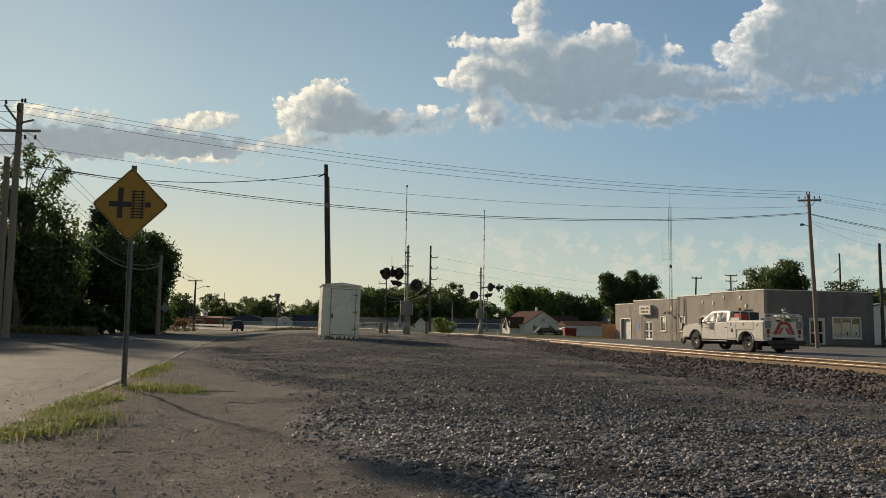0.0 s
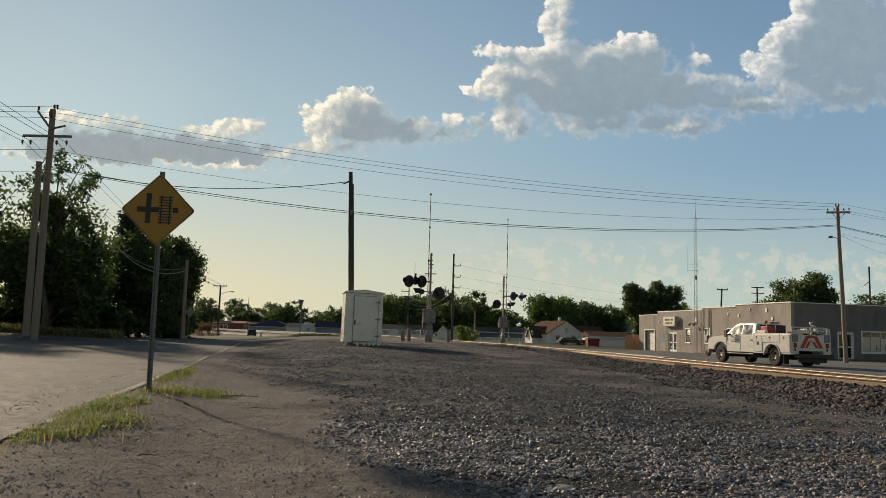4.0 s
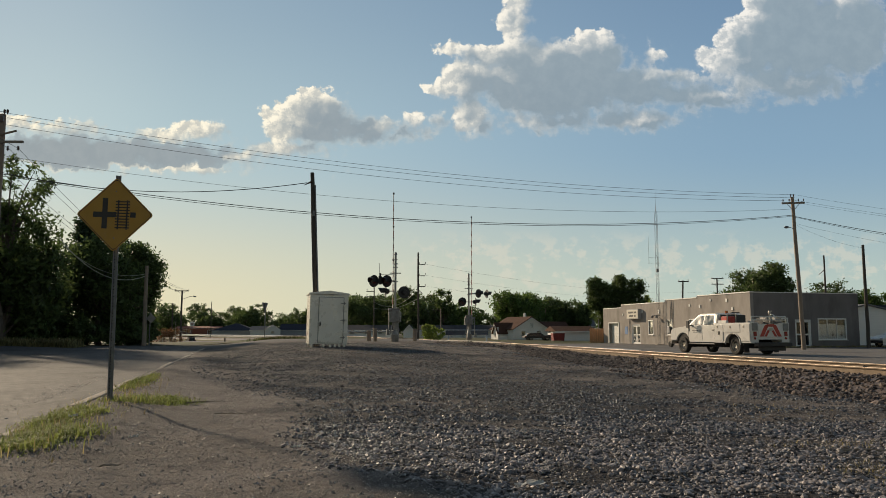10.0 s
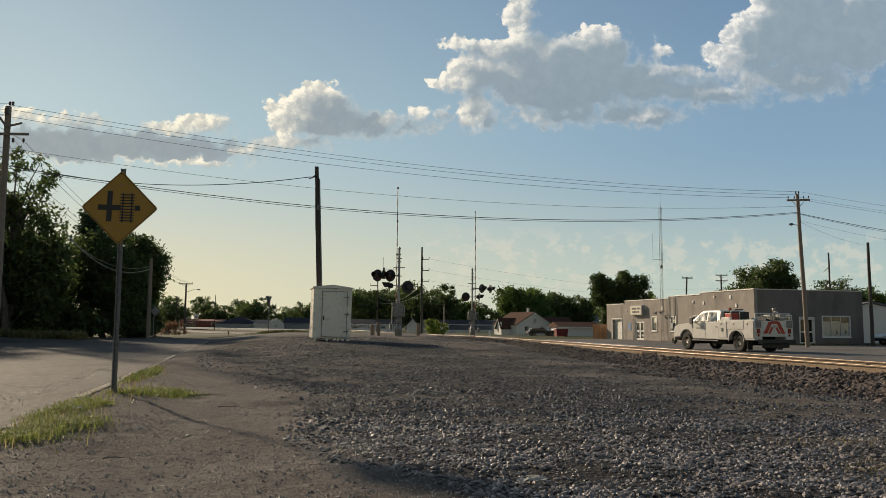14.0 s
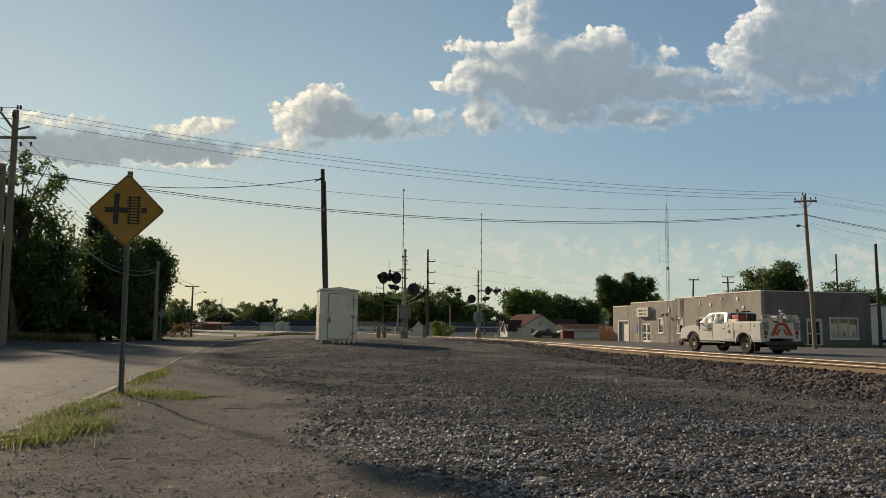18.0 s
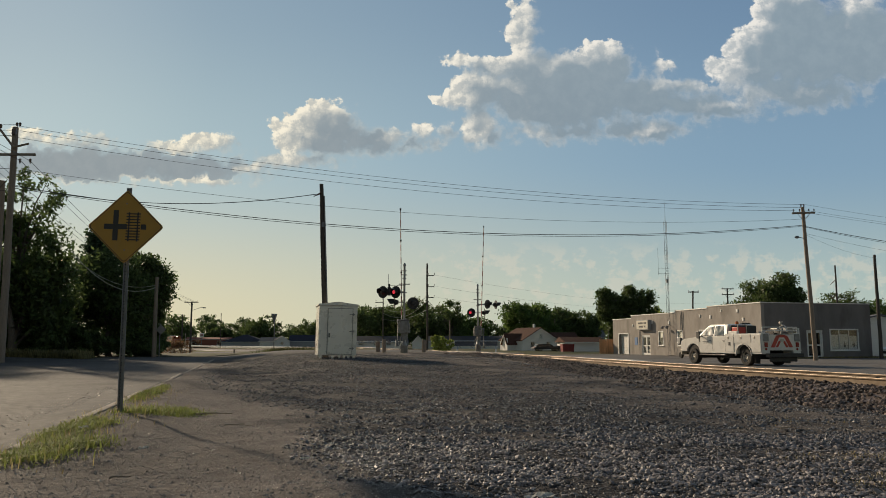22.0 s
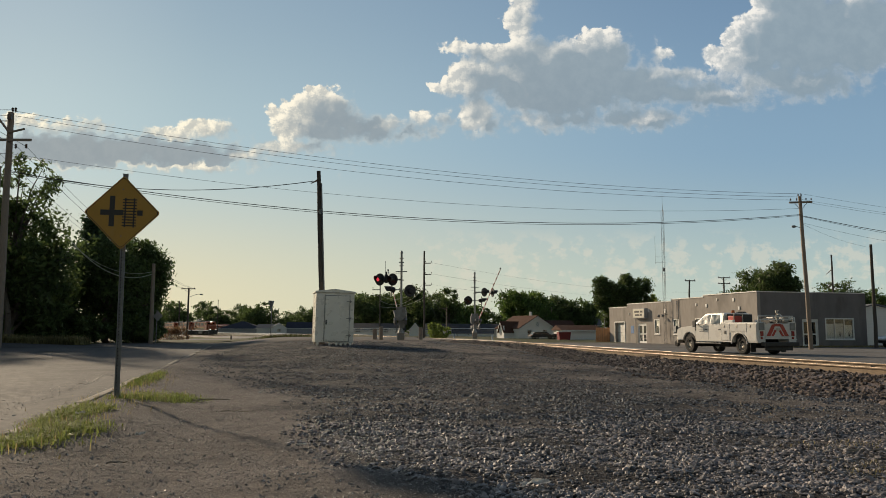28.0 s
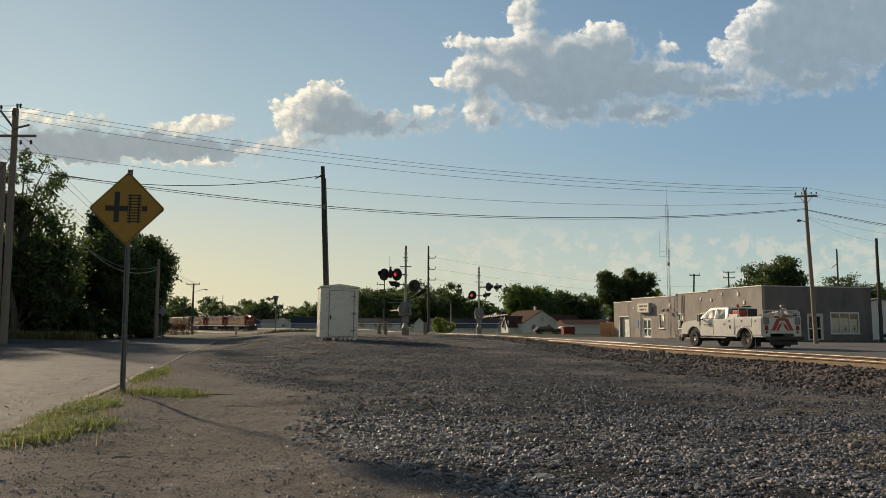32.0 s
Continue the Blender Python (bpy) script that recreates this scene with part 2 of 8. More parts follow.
def from_arrays(name, verts, faces, material, smooth=False):
    me = bpy.data.meshes.new(name)
    verts, faces = np.asarray(verts, np.float32), np.asarray(faces, np.int32)
    k = faces.shape[1]
    me.vertices.add(len(verts))
    me.vertices.foreach_set("co", verts.ravel())
    me.loops.add(faces.size)
    me.loops.foreach_set("vertex_index", faces.ravel())
    me.polygons.add(len(faces))
    me.polygons.foreach_set("loop_start", np.arange(0, faces.size, k, dtype=np.int32))
    me.polygons.foreach_set("loop_total", np.full(len(faces), k, np.int32))
    me.polygons.foreach_set("use_smooth", np.full(len(faces), smooth))
    me.update(calc_edges=True)
    me.materials.append(material)
    return new(name, me)


def B():
    return bmesh.new()


def linear(c):
    return tuple(v / 12.92 if v <= 0.04045 else ((v + 0.055) / 1.055) ** 2.4 for v in c)


# ---------------------------------------------------------------- materials
def material(name, a, b=None, rough=0.7, scale=4.0, metal=0.0, bump=0.0, bump_scale=60.0, spots=None, spot_scale=1.2, spot_at=0.6, vary=0.0, glow=0.0, coat=0.0, stretch=(1, 1, 1), island=False):
    """Two tones by grain, spots of a third by a broad noise, fine relief; vary: how far each piece's tone wanders."""
    mt = bpy.data.materials.new(name)
    mt.use_nodes = True
    nt = mt.node_tree
    N, Lk = nt.nodes.new, nt.links.new
    bs = nt.nodes["Principled BSDF"]
    co = N("ShaderNodeTexCoord")
    mp = N("ShaderNodeMapping")
    mp.inputs["Scale"].default_value = stretch
    Lk(co.outputs["Object"], mp.inputs[0])

    def nz(s, d):
        n = N("ShaderNodeTexNoise")
        n.inputs["Scale"].default_value, n.inputs["Detail"].default_value = s, d
        Lk(mp.outputs[0], n.inputs["Vector"])
        return n.outputs["Fac"]

    def mixed(f, x, y):
        n = N("ShaderNodeMix")
        n.data_type = "RGBA"
        for s, v in ((n.inputs[0], f), (n.inputs[6], x), (n.inputs[7], y)):
            if isinstance(v, bpy.types.NodeSocket):
                Lk(v, s)
            else:
                s.default_value = v
        return n.outputs[2]

    def ramp(f, lo, hi):
        n = N("ShaderNodeMapRange")
        n.inputs[1].default_value, n.inputs[2].default_value = lo, hi
        Lk(f, n.inputs[0])
        return n.outputs[0]

    b = b or tuple(v * 0.75 for v in a)
    col = mixed(ramp(nz(scale, 6), 0.3, 0.7), (*a, 1), (*b, 1))
    if spots:
        col = mixed(ramp(nz(spot_scale, 5), spot_at, spot_at + 0.12), col, (*spots, 1))
    if vary:
        src = N("ShaderNodeNewGeometry").outputs["Random Per Island"] if island else N("ShaderNodeObjectInfo").outputs["Random"]
        hs = N("ShaderNodeHueSaturation")
        Lk(col, hs.inputs["Color"])
        mr = N("ShaderNodeMapRange")
        mr.inputs[3].default_value, mr.inputs[4].default_value = 1 - vary, 1 + vary
        Lk(src, mr.inputs[0])
        Lk(mr.outputs[0], hs.inputs["Value"])
        col = hs.outputs[0]
    Lk(col, bs.inputs["Base Color"])
    bs.inputs["Metallic"].default_value = metal
    rr = N("ShaderNodeMapRange")
    rr.inputs[1].default_value, rr.inputs[2].default_value = 0.3, 0.7
    rr.inputs[3].default_value, rr.inputs[4].default_value = max(rough - 0.1, 0.03), min(rough + 0.1, 1)
    Lk(nz(scale * 2.3, 3), rr.inputs[0])
    Lk(rr.outputs[0], bs.inputs["Roughness"])
    bs.inputs["Coat Weight"].default_value = coat
    if bump:
        bp = N("ShaderNodeBump")
        bp.inputs["Strength"].default_value, bp.inputs["Distance"].default_value = min(bump, 1), 0.02
        Lk(nz(bump_scale, 4), bp.inputs["Height"])
        Lk(bp.outputs[0], bs.inputs["Normal"])
    if glow:
        bs.inputs["Emission Color"].default_value = (*a, 1)
        bs.inputs["Emission Strength"].default_value = glow
    return mt


def glass(name, tint, rough=0.05, clear=0.6):
    mt = bpy.data.materials.new(name)
    mt.use_nodes = True
    bs = mt.node_tree.nodes["Principled BSDF"]
    bs.inputs["Base Color"].default_value = (*tint, 1)
    bs.inputs["Roughness"].default_value = rough
    bs.inputs["IOR"].default_value = 1.52
    bs.inputs["Transmission Weight"].default_value = clear
    return mt


def ground_material(name):
    """Packed dirt with fine grit, and dark crushed stone spread over it to the right of a ragged line."""
    mt = bpy.data.materials.new(name)
    mt.use_nodes = True
    nt = mt.node_tree
    N, Lk = nt.nodes.new, nt.links.new
    bs = nt.nodes["Principled BSDF"]
    co = N("ShaderNodeTexCoord").outputs["Object"]
    sep = N("ShaderNodeSeparateXYZ")
    Lk(co, sep.inputs[0])

    def put(sock, v):
        if isinstance(v, bpy.types.NodeSocket):
            Lk(v, sock)
        else:
            sock.default_value = v

    def m(op, a, b=0.0, clamp=False):
        n = N("ShaderNodeMath")
        n.operation, n.use_clamp = op, clamp
        put(n.inputs[0], a)
        put(n.inputs[1], b)
        return n.outputs[0]

    def nz(scale, detail=6.0, rough=0.55):
        n = N("ShaderNodeTexNoise")
        n.inputs["Scale"].default_value, n.inputs["Detail"].default_value, n.inputs["Roughness"].default_value = scale, detail, rough
        Lk(co, n.inputs["Vector"])
        return n.outputs["Fac"]

    def ramp(v, a, b, lo=0.0, hi=1.0):
        n = N("ShaderNodeMapRange")
        for s_, x in zip(n.inputs, (v, a, b, lo, hi)):
            put(s_, x)
        return n.outputs[0]

    def mix(f, a, b):
        n = N("ShaderNodeMix")
        n.data_type = "RGBA"
        put(n.inputs[0], f)
        for s_, v in ((n.inputs[6], a), (n.inputs[7], b)):
            put(s_, (*v, 1) if isinstance(v, tuple) else v)
        return n.outputs[2]

    def cells(scale):
        n = N("ShaderNodeTexVoronoi")
        n.inputs["Scale"].default_value = scale
        Lk(co, n.inputs["Vector"])
        r = N("ShaderNodeSeparateColor")
        Lk(n.outputs["Color"], r.inputs[0])
        return n.outputs["Distance"], r.outputs[0], r.outputs[1]

    # dirt: broad tones, damp stains, grain, grit
    dirt = mix(ramp(nz(2.2), 0.3, 0.7), (0.152, 0.131, 0.121), (0.262, 0.231, 0.214))
    dirt = mix(ramp(nz(0.35, 5.0), 0.42, 0.62), dirt, (0.105, 0.094, 0.086))
    grain = nz(130.0, 5.0, 0.7)
    dirt = mix(ramp(grain, 0.38, 0.62), mix(0.68, dirt, (0.045, 0.038, 0.033)), dirt)
    d1, r1, s1 = cells(85.0)
    grit = m("MULTIPLY", m("GREATER_THAN", s1, 0.45), ramp(d1, 0.5, 0.3))
    dirt = mix(grit, dirt, mix(r1, (0.04, 0.037, 0.035), (0.42, 0.38, 0.34)))
    # crushed stone: broken pieces, sky-blue sheen and the gaps' dark shade painted in
    d2, r2, s2 = cells(30.0)
    stone = mix(m("POWER", r2, 2.0), (0.028, 0.029, 0.033), (0.125, 0.125, 0.131))
    stone = mix(ramp(d2, 0.35, 0.6), stone, (0.04, 0.037, 0.037))
    stone = mix(ramp(nz(0.8, 7.0, 0.65), 0.35, 0.68), stone, mix(0.35, stone, (0.04, 0.041, 0.046)))
    # where the stone lies
    edge = m("MAXIMUM", m("SUBTRACT", 2.335, m("MULTIPLY", sep.outputs[1], 0.545)), m("SUBTRACT", 2.0, m("MULTIPLY", sep.outputs[1], 0.36)))
    side = m("ADD", m("MULTIPLY", sep.outputs[0], ACROSS_X), m("MULTIPLY", sep.outputs[1], ACROSS_Y))
    rag = m("ADD", m("MULTIPLY", m("SUBTRACT", nz(0.5, 7.0, 0.68), 0.5), 5.0), 0.1)
    lay = ramp(m("ADD", m("SUBTRACT", sep.outputs[0], edge), rag), -0.15, 0.5)
    lay = m("MULTIPLY", lay, ramp(m("ADD", side, rag), 9.9, 9.2))
    lay = m("MULTIPLY", lay, ramp(sep.outputs[1], 47.0, 43.0))
    thin = ramp(m("ADD", nz(0.32, 6.0, 0.62), m("MULTIPLY", ramp(side, 6.0, 8.5), 0.12)), 0.66, 0.5)
    lay = m("MULTIPLY", lay, thin)
    Lk(mix(lay, dirt, stone), bs.inputs["Base Color"])
    bs.inputs["Roughness"].default_value = 0.93
    low = N("ShaderNodeBump")
    low.inputs["Distance"].default_value = 0.006
    Lk(m("ADD", grain, m("MULTIPLY", grit, 0.6)), low.inputs["Height"])
    high = N("ShaderNodeBump")
    high.inputs["Distance"].default_value = 0.010
    Lk(m("MULTIPLY", ramp(d2, 0.6, 0.1), lay), high.inputs["Height"])
    Lk(low.outputs[0], high.inputs["Normal"])
    lump = N("ShaderNodeBump")
    lump.inputs["Distance"].default_value = 0.022
    Lk(nz(13.0, 5.0, 0.6), lump.inputs["Height"])
    Lk(high.outputs[0], lump.inputs["Normal"])
    Lk(lump.outputs[0], bs.inputs["Normal"])
    return mt


ACROSS_X, ACROSS_Y = math.cos(radians(13.5)), math.sin(radians(13.5))
GRAVEL = ground_material("dirt_and_crushed_stone")
STONES = material("loose_grey_stones", (0.115, 0.1, 0.095), (0.235, 0.21, 0.2), 0.45, 14.0, bump=0.4, bump_scale=60, vary=0.9, island=True)
# far copy of the loose stones, the sky's blue sheen put into its colour
SKYSTONES = material("sky_tinted_stones", (0.046, 0.051, 0.06), (0.122, 0.13, 0.147), 0.6, 14.0, vary=0.95, island=True)
BALLAST = material("track_ballast", (0.085, 0.066, 0.056), (0.17, 0.132, 0.11), 0.5, 12.0, bump=0.8, bump_scale=40, vary=0.8, island=True)
ASPHALT = material("worn_asphalt", (0.082, 0.08, 0.08), (0.108, 0.105, 0.104), 0.88, 3.0, bump=0.22, bump_scale=120, spots=(0.066, 0.065, 0.065), spot_scale=0.3, spot_at=0.52)
LOT = material("street_asphalt", (0.15, 0.145, 0.14), (0.19, 0.18, 0.175), 0.9, 2.0, bump=0.4, bump_scale=90, spots=(0.12, 0.118, 0.115), spot_scale=0.3, spot_at=0.5)
CONCRETE = material("weathered_concrete", (0.33, 0.295, 0.25), (0.25, 0.22, 0.185), 0.9, 6.0, bump=0.5, spots=(0.22, 0.19, 0.16), spot_scale=2.0, spot_at=0.58)
GRASS = material("dry_grass", (0.038, 0.052, 0.016), (0.066, 0.070, 0.026), 0.95, 3.0, spots=(0.075, 0.064, 0.032), spot_scale=0.4, spot_at=0.5)
RUST = material("rusty_rail_steel", (0.20, 0.145, 0.095), (0.27, 0.20, 0.135), 0.8, 8.0, bump=0.3, bump_scale=80)
RUSTDARK = material("dark_rusty_iron", (0.06, 0.042, 0.032), (0.10, 0.068, 0.05), 0.8, 14.0)
SHINY = material("worn_rail_head", (0.32, 0.26, 0.2), (0.24, 0.18, 0.13), 0.5, 10.0, metal=0.8)
PALE = material("pale_concrete_street", (0.62, 0.59, 0.53), (0.52, 0.49, 0.44), 0.45, 1.0, bump=0.2, spots=(0.3, 0.285, 0.26), spot_scale=0.3, spot_at=0.55)
TIE = material("creosoted_tie_wood", (0.07, 0.055, 0.045), (0.13, 0.105, 0.085), 0.9, 5.0, bump=0.6, stretch=(1, 8, 8))
POLEWOOD = material("weathered_pole_wood", (0.23, 0.18, 0.14), (0.32, 0.26, 0.21), 0.85, 6.0, bump=0.4, bump_scale=30, stretch=(8, 8, 0.6))
POLEDARK = material("dark_tarred_pole_wood", (0.06, 0.052, 0.045), (0.10, 0.085, 0.07), 0.85, 6.0, bump=0.4, bump_scale=30, stretch=(8, 8, 0.6))
ARMWOOD = material("crossarm_wood", (0.30, 0.25, 0.20), (0.2, 0.165, 0.13), 0.85, 6.0, stretch=(1, 6, 6))
GALV = material("galvanised_steel", (0.24, 0.245, 0.25), (0.17, 0.175, 0.18), 0.5, 12.0, metal=0.75, spots=(0.22, 0.21, 0.2), spot_scale=4, spot_at=0.62)
ALU = material("aluminium_paint", (0.38, 0.375, 0.355), (0.29, 0.285, 0.27), 0.5, 8.0, metal=0.4)
BLACK = material("black_paint", (0.018, 0.018, 0.02), (0.03, 0.03, 0.03), 0.5, 6.0)
CABLE = material("black_cable", (0.03, 0.03, 0.032), (0.045, 0.045, 0.045), 0.6, 3.0)
PALECABLE = material("pale_sheathed_cable", (0.42, 0.45, 0.36), (0.36, 0.38, 0.31), 0.5, 3.0)
CERAMIC = material("brown_porcelain", (0.10, 0.06, 0.045), (0.14, 0.09, 0.07), 0.25, 3.0)
WHITE = material("white_paint", (0.74, 0.73, 0.70), (0.66, 0.65, 0.62), 0.5, 3.0, spots=(0.55, 0.53, 0.48), spot_scale=1.5, spot_at=0.62)
GLASS = glass("window_glass", (0.9, 0.93, 0.93), 0.03, 0.97)
DARKGLASS = glass("dark_glass", (0.05, 0.06, 0.065))
TYRE = material("tyre_rubber", (0.022, 0.021, 0.02), (0.04, 0.037, 0.034), 0.85, 10.0, bump=0.3)

for dull in (GRASS, LOT, GRAVEL, BALLAST):
    dull.node_tree.nodes["Principled BSDF"].inputs["Specular IOR Level"].default_value = 0.15

ASPHALT.node_tree.nodes["Principled BSDF"].inputs["Specular IOR Level"].default_value = 0.2

# ---------------------------------------------------------------- plan
# the road and the track run side by side, 13.5 degrees left of ahead
AX = radians(-13.5)
ALONG, ACROSS = Vector((math.sin(AX), math.cos(AX), 0)), Vector((math.cos(AX), -math.sin(AX), 0))


def ease(v, a, b):
    s = np.clip((v - a) / (b - a), 0, 1)
    return s * s * (3 - 2 * s)


def track_line():
    """The track's centre from far behind the camera to far ahead, each 2 m: places and headings."""
    def heading(s):
        return -12.3 - 1.7 * ease(s, 0, 60) - 17.5 * np.clip((s - 128) / 110, 0, 1)
    pts, heads = [], []
    start = np.array((9.2, 15.8)) + 0.7525 * np.array((math.cos(radians(12.3)), math.sin(radians(12.3))))
    for way in (-1, 1):
        p, s = start.copy(), 0.0
        run = []
        while abs(s) < (120 if way < 0 else 900):
            h = radians(heading(s + 13))
            run.append((s, p.copy(), h))
            p = p + way * 2.0 * np.array((math.sin(h), math.cos(h)))
            s += way * 2.0
        if way < 0:
            back = run[:0:-1]
        else:
            run = back + run
    return [(s, Vector((p[0], p[1], 0)), h) for s, p, h in run]


TRACK = track_line()
TRACK_S = np.array([r[0] for r in TRACK])
TRACK_XY = np.array([(r[1].x, r[1].y) for r in TRACK])


def rail_top(y):
    """Height of the rails' running surface."""
    return 0.37 + 0.09 * ease(y, 20, 45) - 1.25 * ease(y, 120, 235)


def ground_z(x, y):
    """Height of the ground, without its small bumps."""
    x, y = np.asarray(x, float), np.asarray(y, float)
    u, v = x * ACROSS.x + y * ACROSS.y, x * ALONG.x + y * ALONG.y
    mid = 0.42 * ease(v, 14, 36) + 0.10 * ease(v, 36, 47) - 0.40 * ease(v, 62, 90) - 0.5 * ease(v, 95, 150) - 1.9 * ease(v, 118, 245)
    fall = -1.9 * ease(v, 118, 245)
    road = -0.06 + 0.10 * ease(v, 20, 45) - 0.62 * ease(v, 60, 125) + fall
    left = 0.28 - 0.8 * ease(v, 60, 130) + fall
    right = 0.0 - 0.22 * ease(v, 30, 55) - 0.4 * ease(v, 130, 260)
    k = ease(u, -3.2, 3.0)
    z = road * (1 - k) + mid * k
    # a low berm along the kerb
    z = z + 0.13 * np.exp(-((u + 1.75) / 0.75) ** 2) * (1 - ease(v, 24, 40))
    k = ease(u, -13.0, -17.0)
    z = z * (1 - k) + left * k
    k = ease(u, 12.5, 17.0)
    z = z * (1 - k) + right * k
    far = ease(np.hypot(x, y), 262, 330)
    return z * (1 - far) - 0.8 * far


def at(u, v, dz=0.0):
    p = ACROSS * u + ALONG * v
    return Vector((p.x, p.y, float(ground_z(p.x, p.y)) + dz))


def on_ground(x, y, rz=0.0, dz=0.0):
    return pose(x, y, float(ground_z(x, y)) + dz, 0, 0, rz)

# ---------------------------------------------------------------- ground, road, track
def grid_sheet(name, us, vs, height, mat_, smooth=True):
    U, V = np.meshgrid(us, vs)
    X, Y = U * ACROSS.x + V * ALONG.x, U * ACROSS.y + V * ALONG.y
    Z = height(X, Y, U, V)
    n, m = len(us), len(vs)
    idx = np.arange(n * m).reshape(m, n)
    f = np.stack([idx[:-1, :-1], idx[:-1, 1:], idx[1:, 1:], idx[1:, :-1]], -1).reshape(-1, 4)
    return from_arrays(name, np.stack([X, Y, Z], -1).reshape(-1, 3), f, mat_, smooth)


rng = np.random.default_rng(4)


def waves(X, Y, seed, n=10, lo=0.6, hi=6.0):
    """Uneven ground: a sum of crossing waves of mixed length, about -1 to 1."""
    g = np.random.default_rng(seed)
    out = 0
    for _ in range(n):
        k, a, ph = 2 * np.pi / np.exp(g.uniform(np.log(lo), np.log(hi))), g.uniform(0, 2 * np.pi), g.uniform(0, 6.3)
        out = out + np.sin(k * (X * np.cos(a) + Y * np.sin(a)) + ph)
    return out / (0.7 * n)


def soil(X, Y, U, V):
    z = ground_z(X, Y)
    near = np.clip(1 - V / 60, 0, 1) * (U > -2.4)
    return z + near * (0.030 * waves(X, Y, 1, 12, 0.7, 7) + 0.026 * waves(X, Y, 2, 16, 0.2, 0.9))


us = np.concatenate([[-3000, -1200, -600, -300, -150, -90], np.arange(-60, -20, 4), np.arange(-20, -4, 1.0), np.arange(-4, 12, 0.10), np.arange(12, 24, 0.6), np.arange(24, 80, 4), [90, 150, 300, 600, 1200, 3000]])
vs = np.concatenate([[-300, -100, -40, -15, -5], np.arange(0, 2, 0.5), np.arange(2, 16, 0.08), np.arange(16, 30, 0.2), np.arange(30, 64, 0.8), np.arange(64, 130, 4), np.arange(130, 300, 12), [320, 400, 500, 700, 1100, 1800, 3200]])
ground = tagged(grid_sheet("ground", us, vs, soil, GRAVEL), "grey-brown gravel and dirt ground with bare patches", "ground", kind="structure")



def gravel_edge(y):
    """Where the spread stone begins, to the right of the packed dirt."""
    return np.interp(y, [3, 4.4, 5.0, 5.8, 6.9, 7.4, 9.0, 12.6, 15.2, 22, 30, 44], [1.1, 0.45, 0.2, -0.25, -1.1, -1.5, -1.6, -2.3, -4.0, -7.2, -9.2, -12.0])


road = tagged(grid_sheet("road", np.arange(-16, -2.39, 0.8), np.arange(-40, 60, 1.5),
                         lambda X, Y, U, V: ground_z(X, Y) + 0.03, ASPHALT), "worn grey asphalt road beside the gravel", "road", kind="structure")
cross = tagged(grid_sheet("road_crossing", np.arange(-10.1, 11.8, 0.9), np.arange(46.5, 58, 1.4),
                          lambda X, Y, U, V: ground_z(X, Y) - 0.04 + 0.085 * ease(V, 46.5, 48.6), ASPHALT), "asphalt street that leads to the rail crossing", "road", kind="structure")
cross_left = tagged(grid_sheet("road_crossing", np.concatenate([np.arange(-154.1, -10.2, 6.0), [-10.1]]), np.array([46.5, 48.0, 49.5, 51.2]),
                               lambda X, Y, U, V: ground_z(X, Y) - 0.04 + 0.085 * ease(V, 46.5, 48.6), ASPHALT), "asphalt side street passing below the trees", "road", kind="structure")
shade_grass = tagged(grid_sheet("grass_verge", np.concatenate([np.arange(-154.1, -40, 6.0), np.arange(-40, -10.0, 1.3)]), np.arange(51.3, 60, 1.2),
                                lambda X, Y, U, V: ground_z(X, Y) + 0.05, GRASS), "rough grass at the foot of the trees", "grass", kind="structure")
street = tagged(grid_sheet("street", np.concatenate([np.arange(16.5, 30, 1.0), np.arange(32, 111, 3.0)]), np.arange(-60, 79, 3.0),
                           lambda X, Y, U, V: ground_z(X, Y) + 0.03, LOT), "pale grey asphalt street beyond the track", "road", kind="structure")
meadow = tagged(grid_sheet("grass_verge", np.concatenate([np.arange(-150, -40, 10.0), np.arange(-40, -15.9, 1.2)]), np.concatenate([np.arange(-60, 46.5, 1.5), [46.4]]),
                           lambda X, Y, U, V: ground_z(X, Y) + 0.04 + 0.04 * waves(X, Y, 5, 8, 2, 9), GRASS), "dry grass verge under the trees", "grass", kind="structure")
meadow_far = tagged(grid_sheet("grass_field", np.concatenate([np.arange(-260, -40, 12.0), np.arange(-40, 10.5, 2.0)]), np.concatenate([np.arange(59, 130, 2.0), np.arange(130, 420, 12.0)]),
                               lambda X, Y, U, V: ground_z(X, Y) + 0.03 + 0.11 * ease(V, 61, 66), GRASS), "flat field of yellow-green grass beyond the street", "grass", kind="structure")
street_end = tagged(grid_sheet("street", np.arange(16.5, 29, 1.0), np.concatenate([np.arange(78, 130, 3.0), [160, 220]]),
                               lambda X, Y, U, V: ground_z(X, Y) + 0.034, LOT), "pale grey asphalt street leading off between the houses", "road", kind="structure")
lawn = tagged(grid_sheet("lawn", np.concatenate([np.arange(28.6, 60, 2.0), np.arange(60, 260, 10.0)]), np.concatenate([np.arange(78, 120, 4.0), np.arange(120, 420, 20.0)]),
                         lambda X, Y, U, V: ground_z(X, Y) + 0.02, GRASS), "grass lots between the houses", "grass", kind="structure")


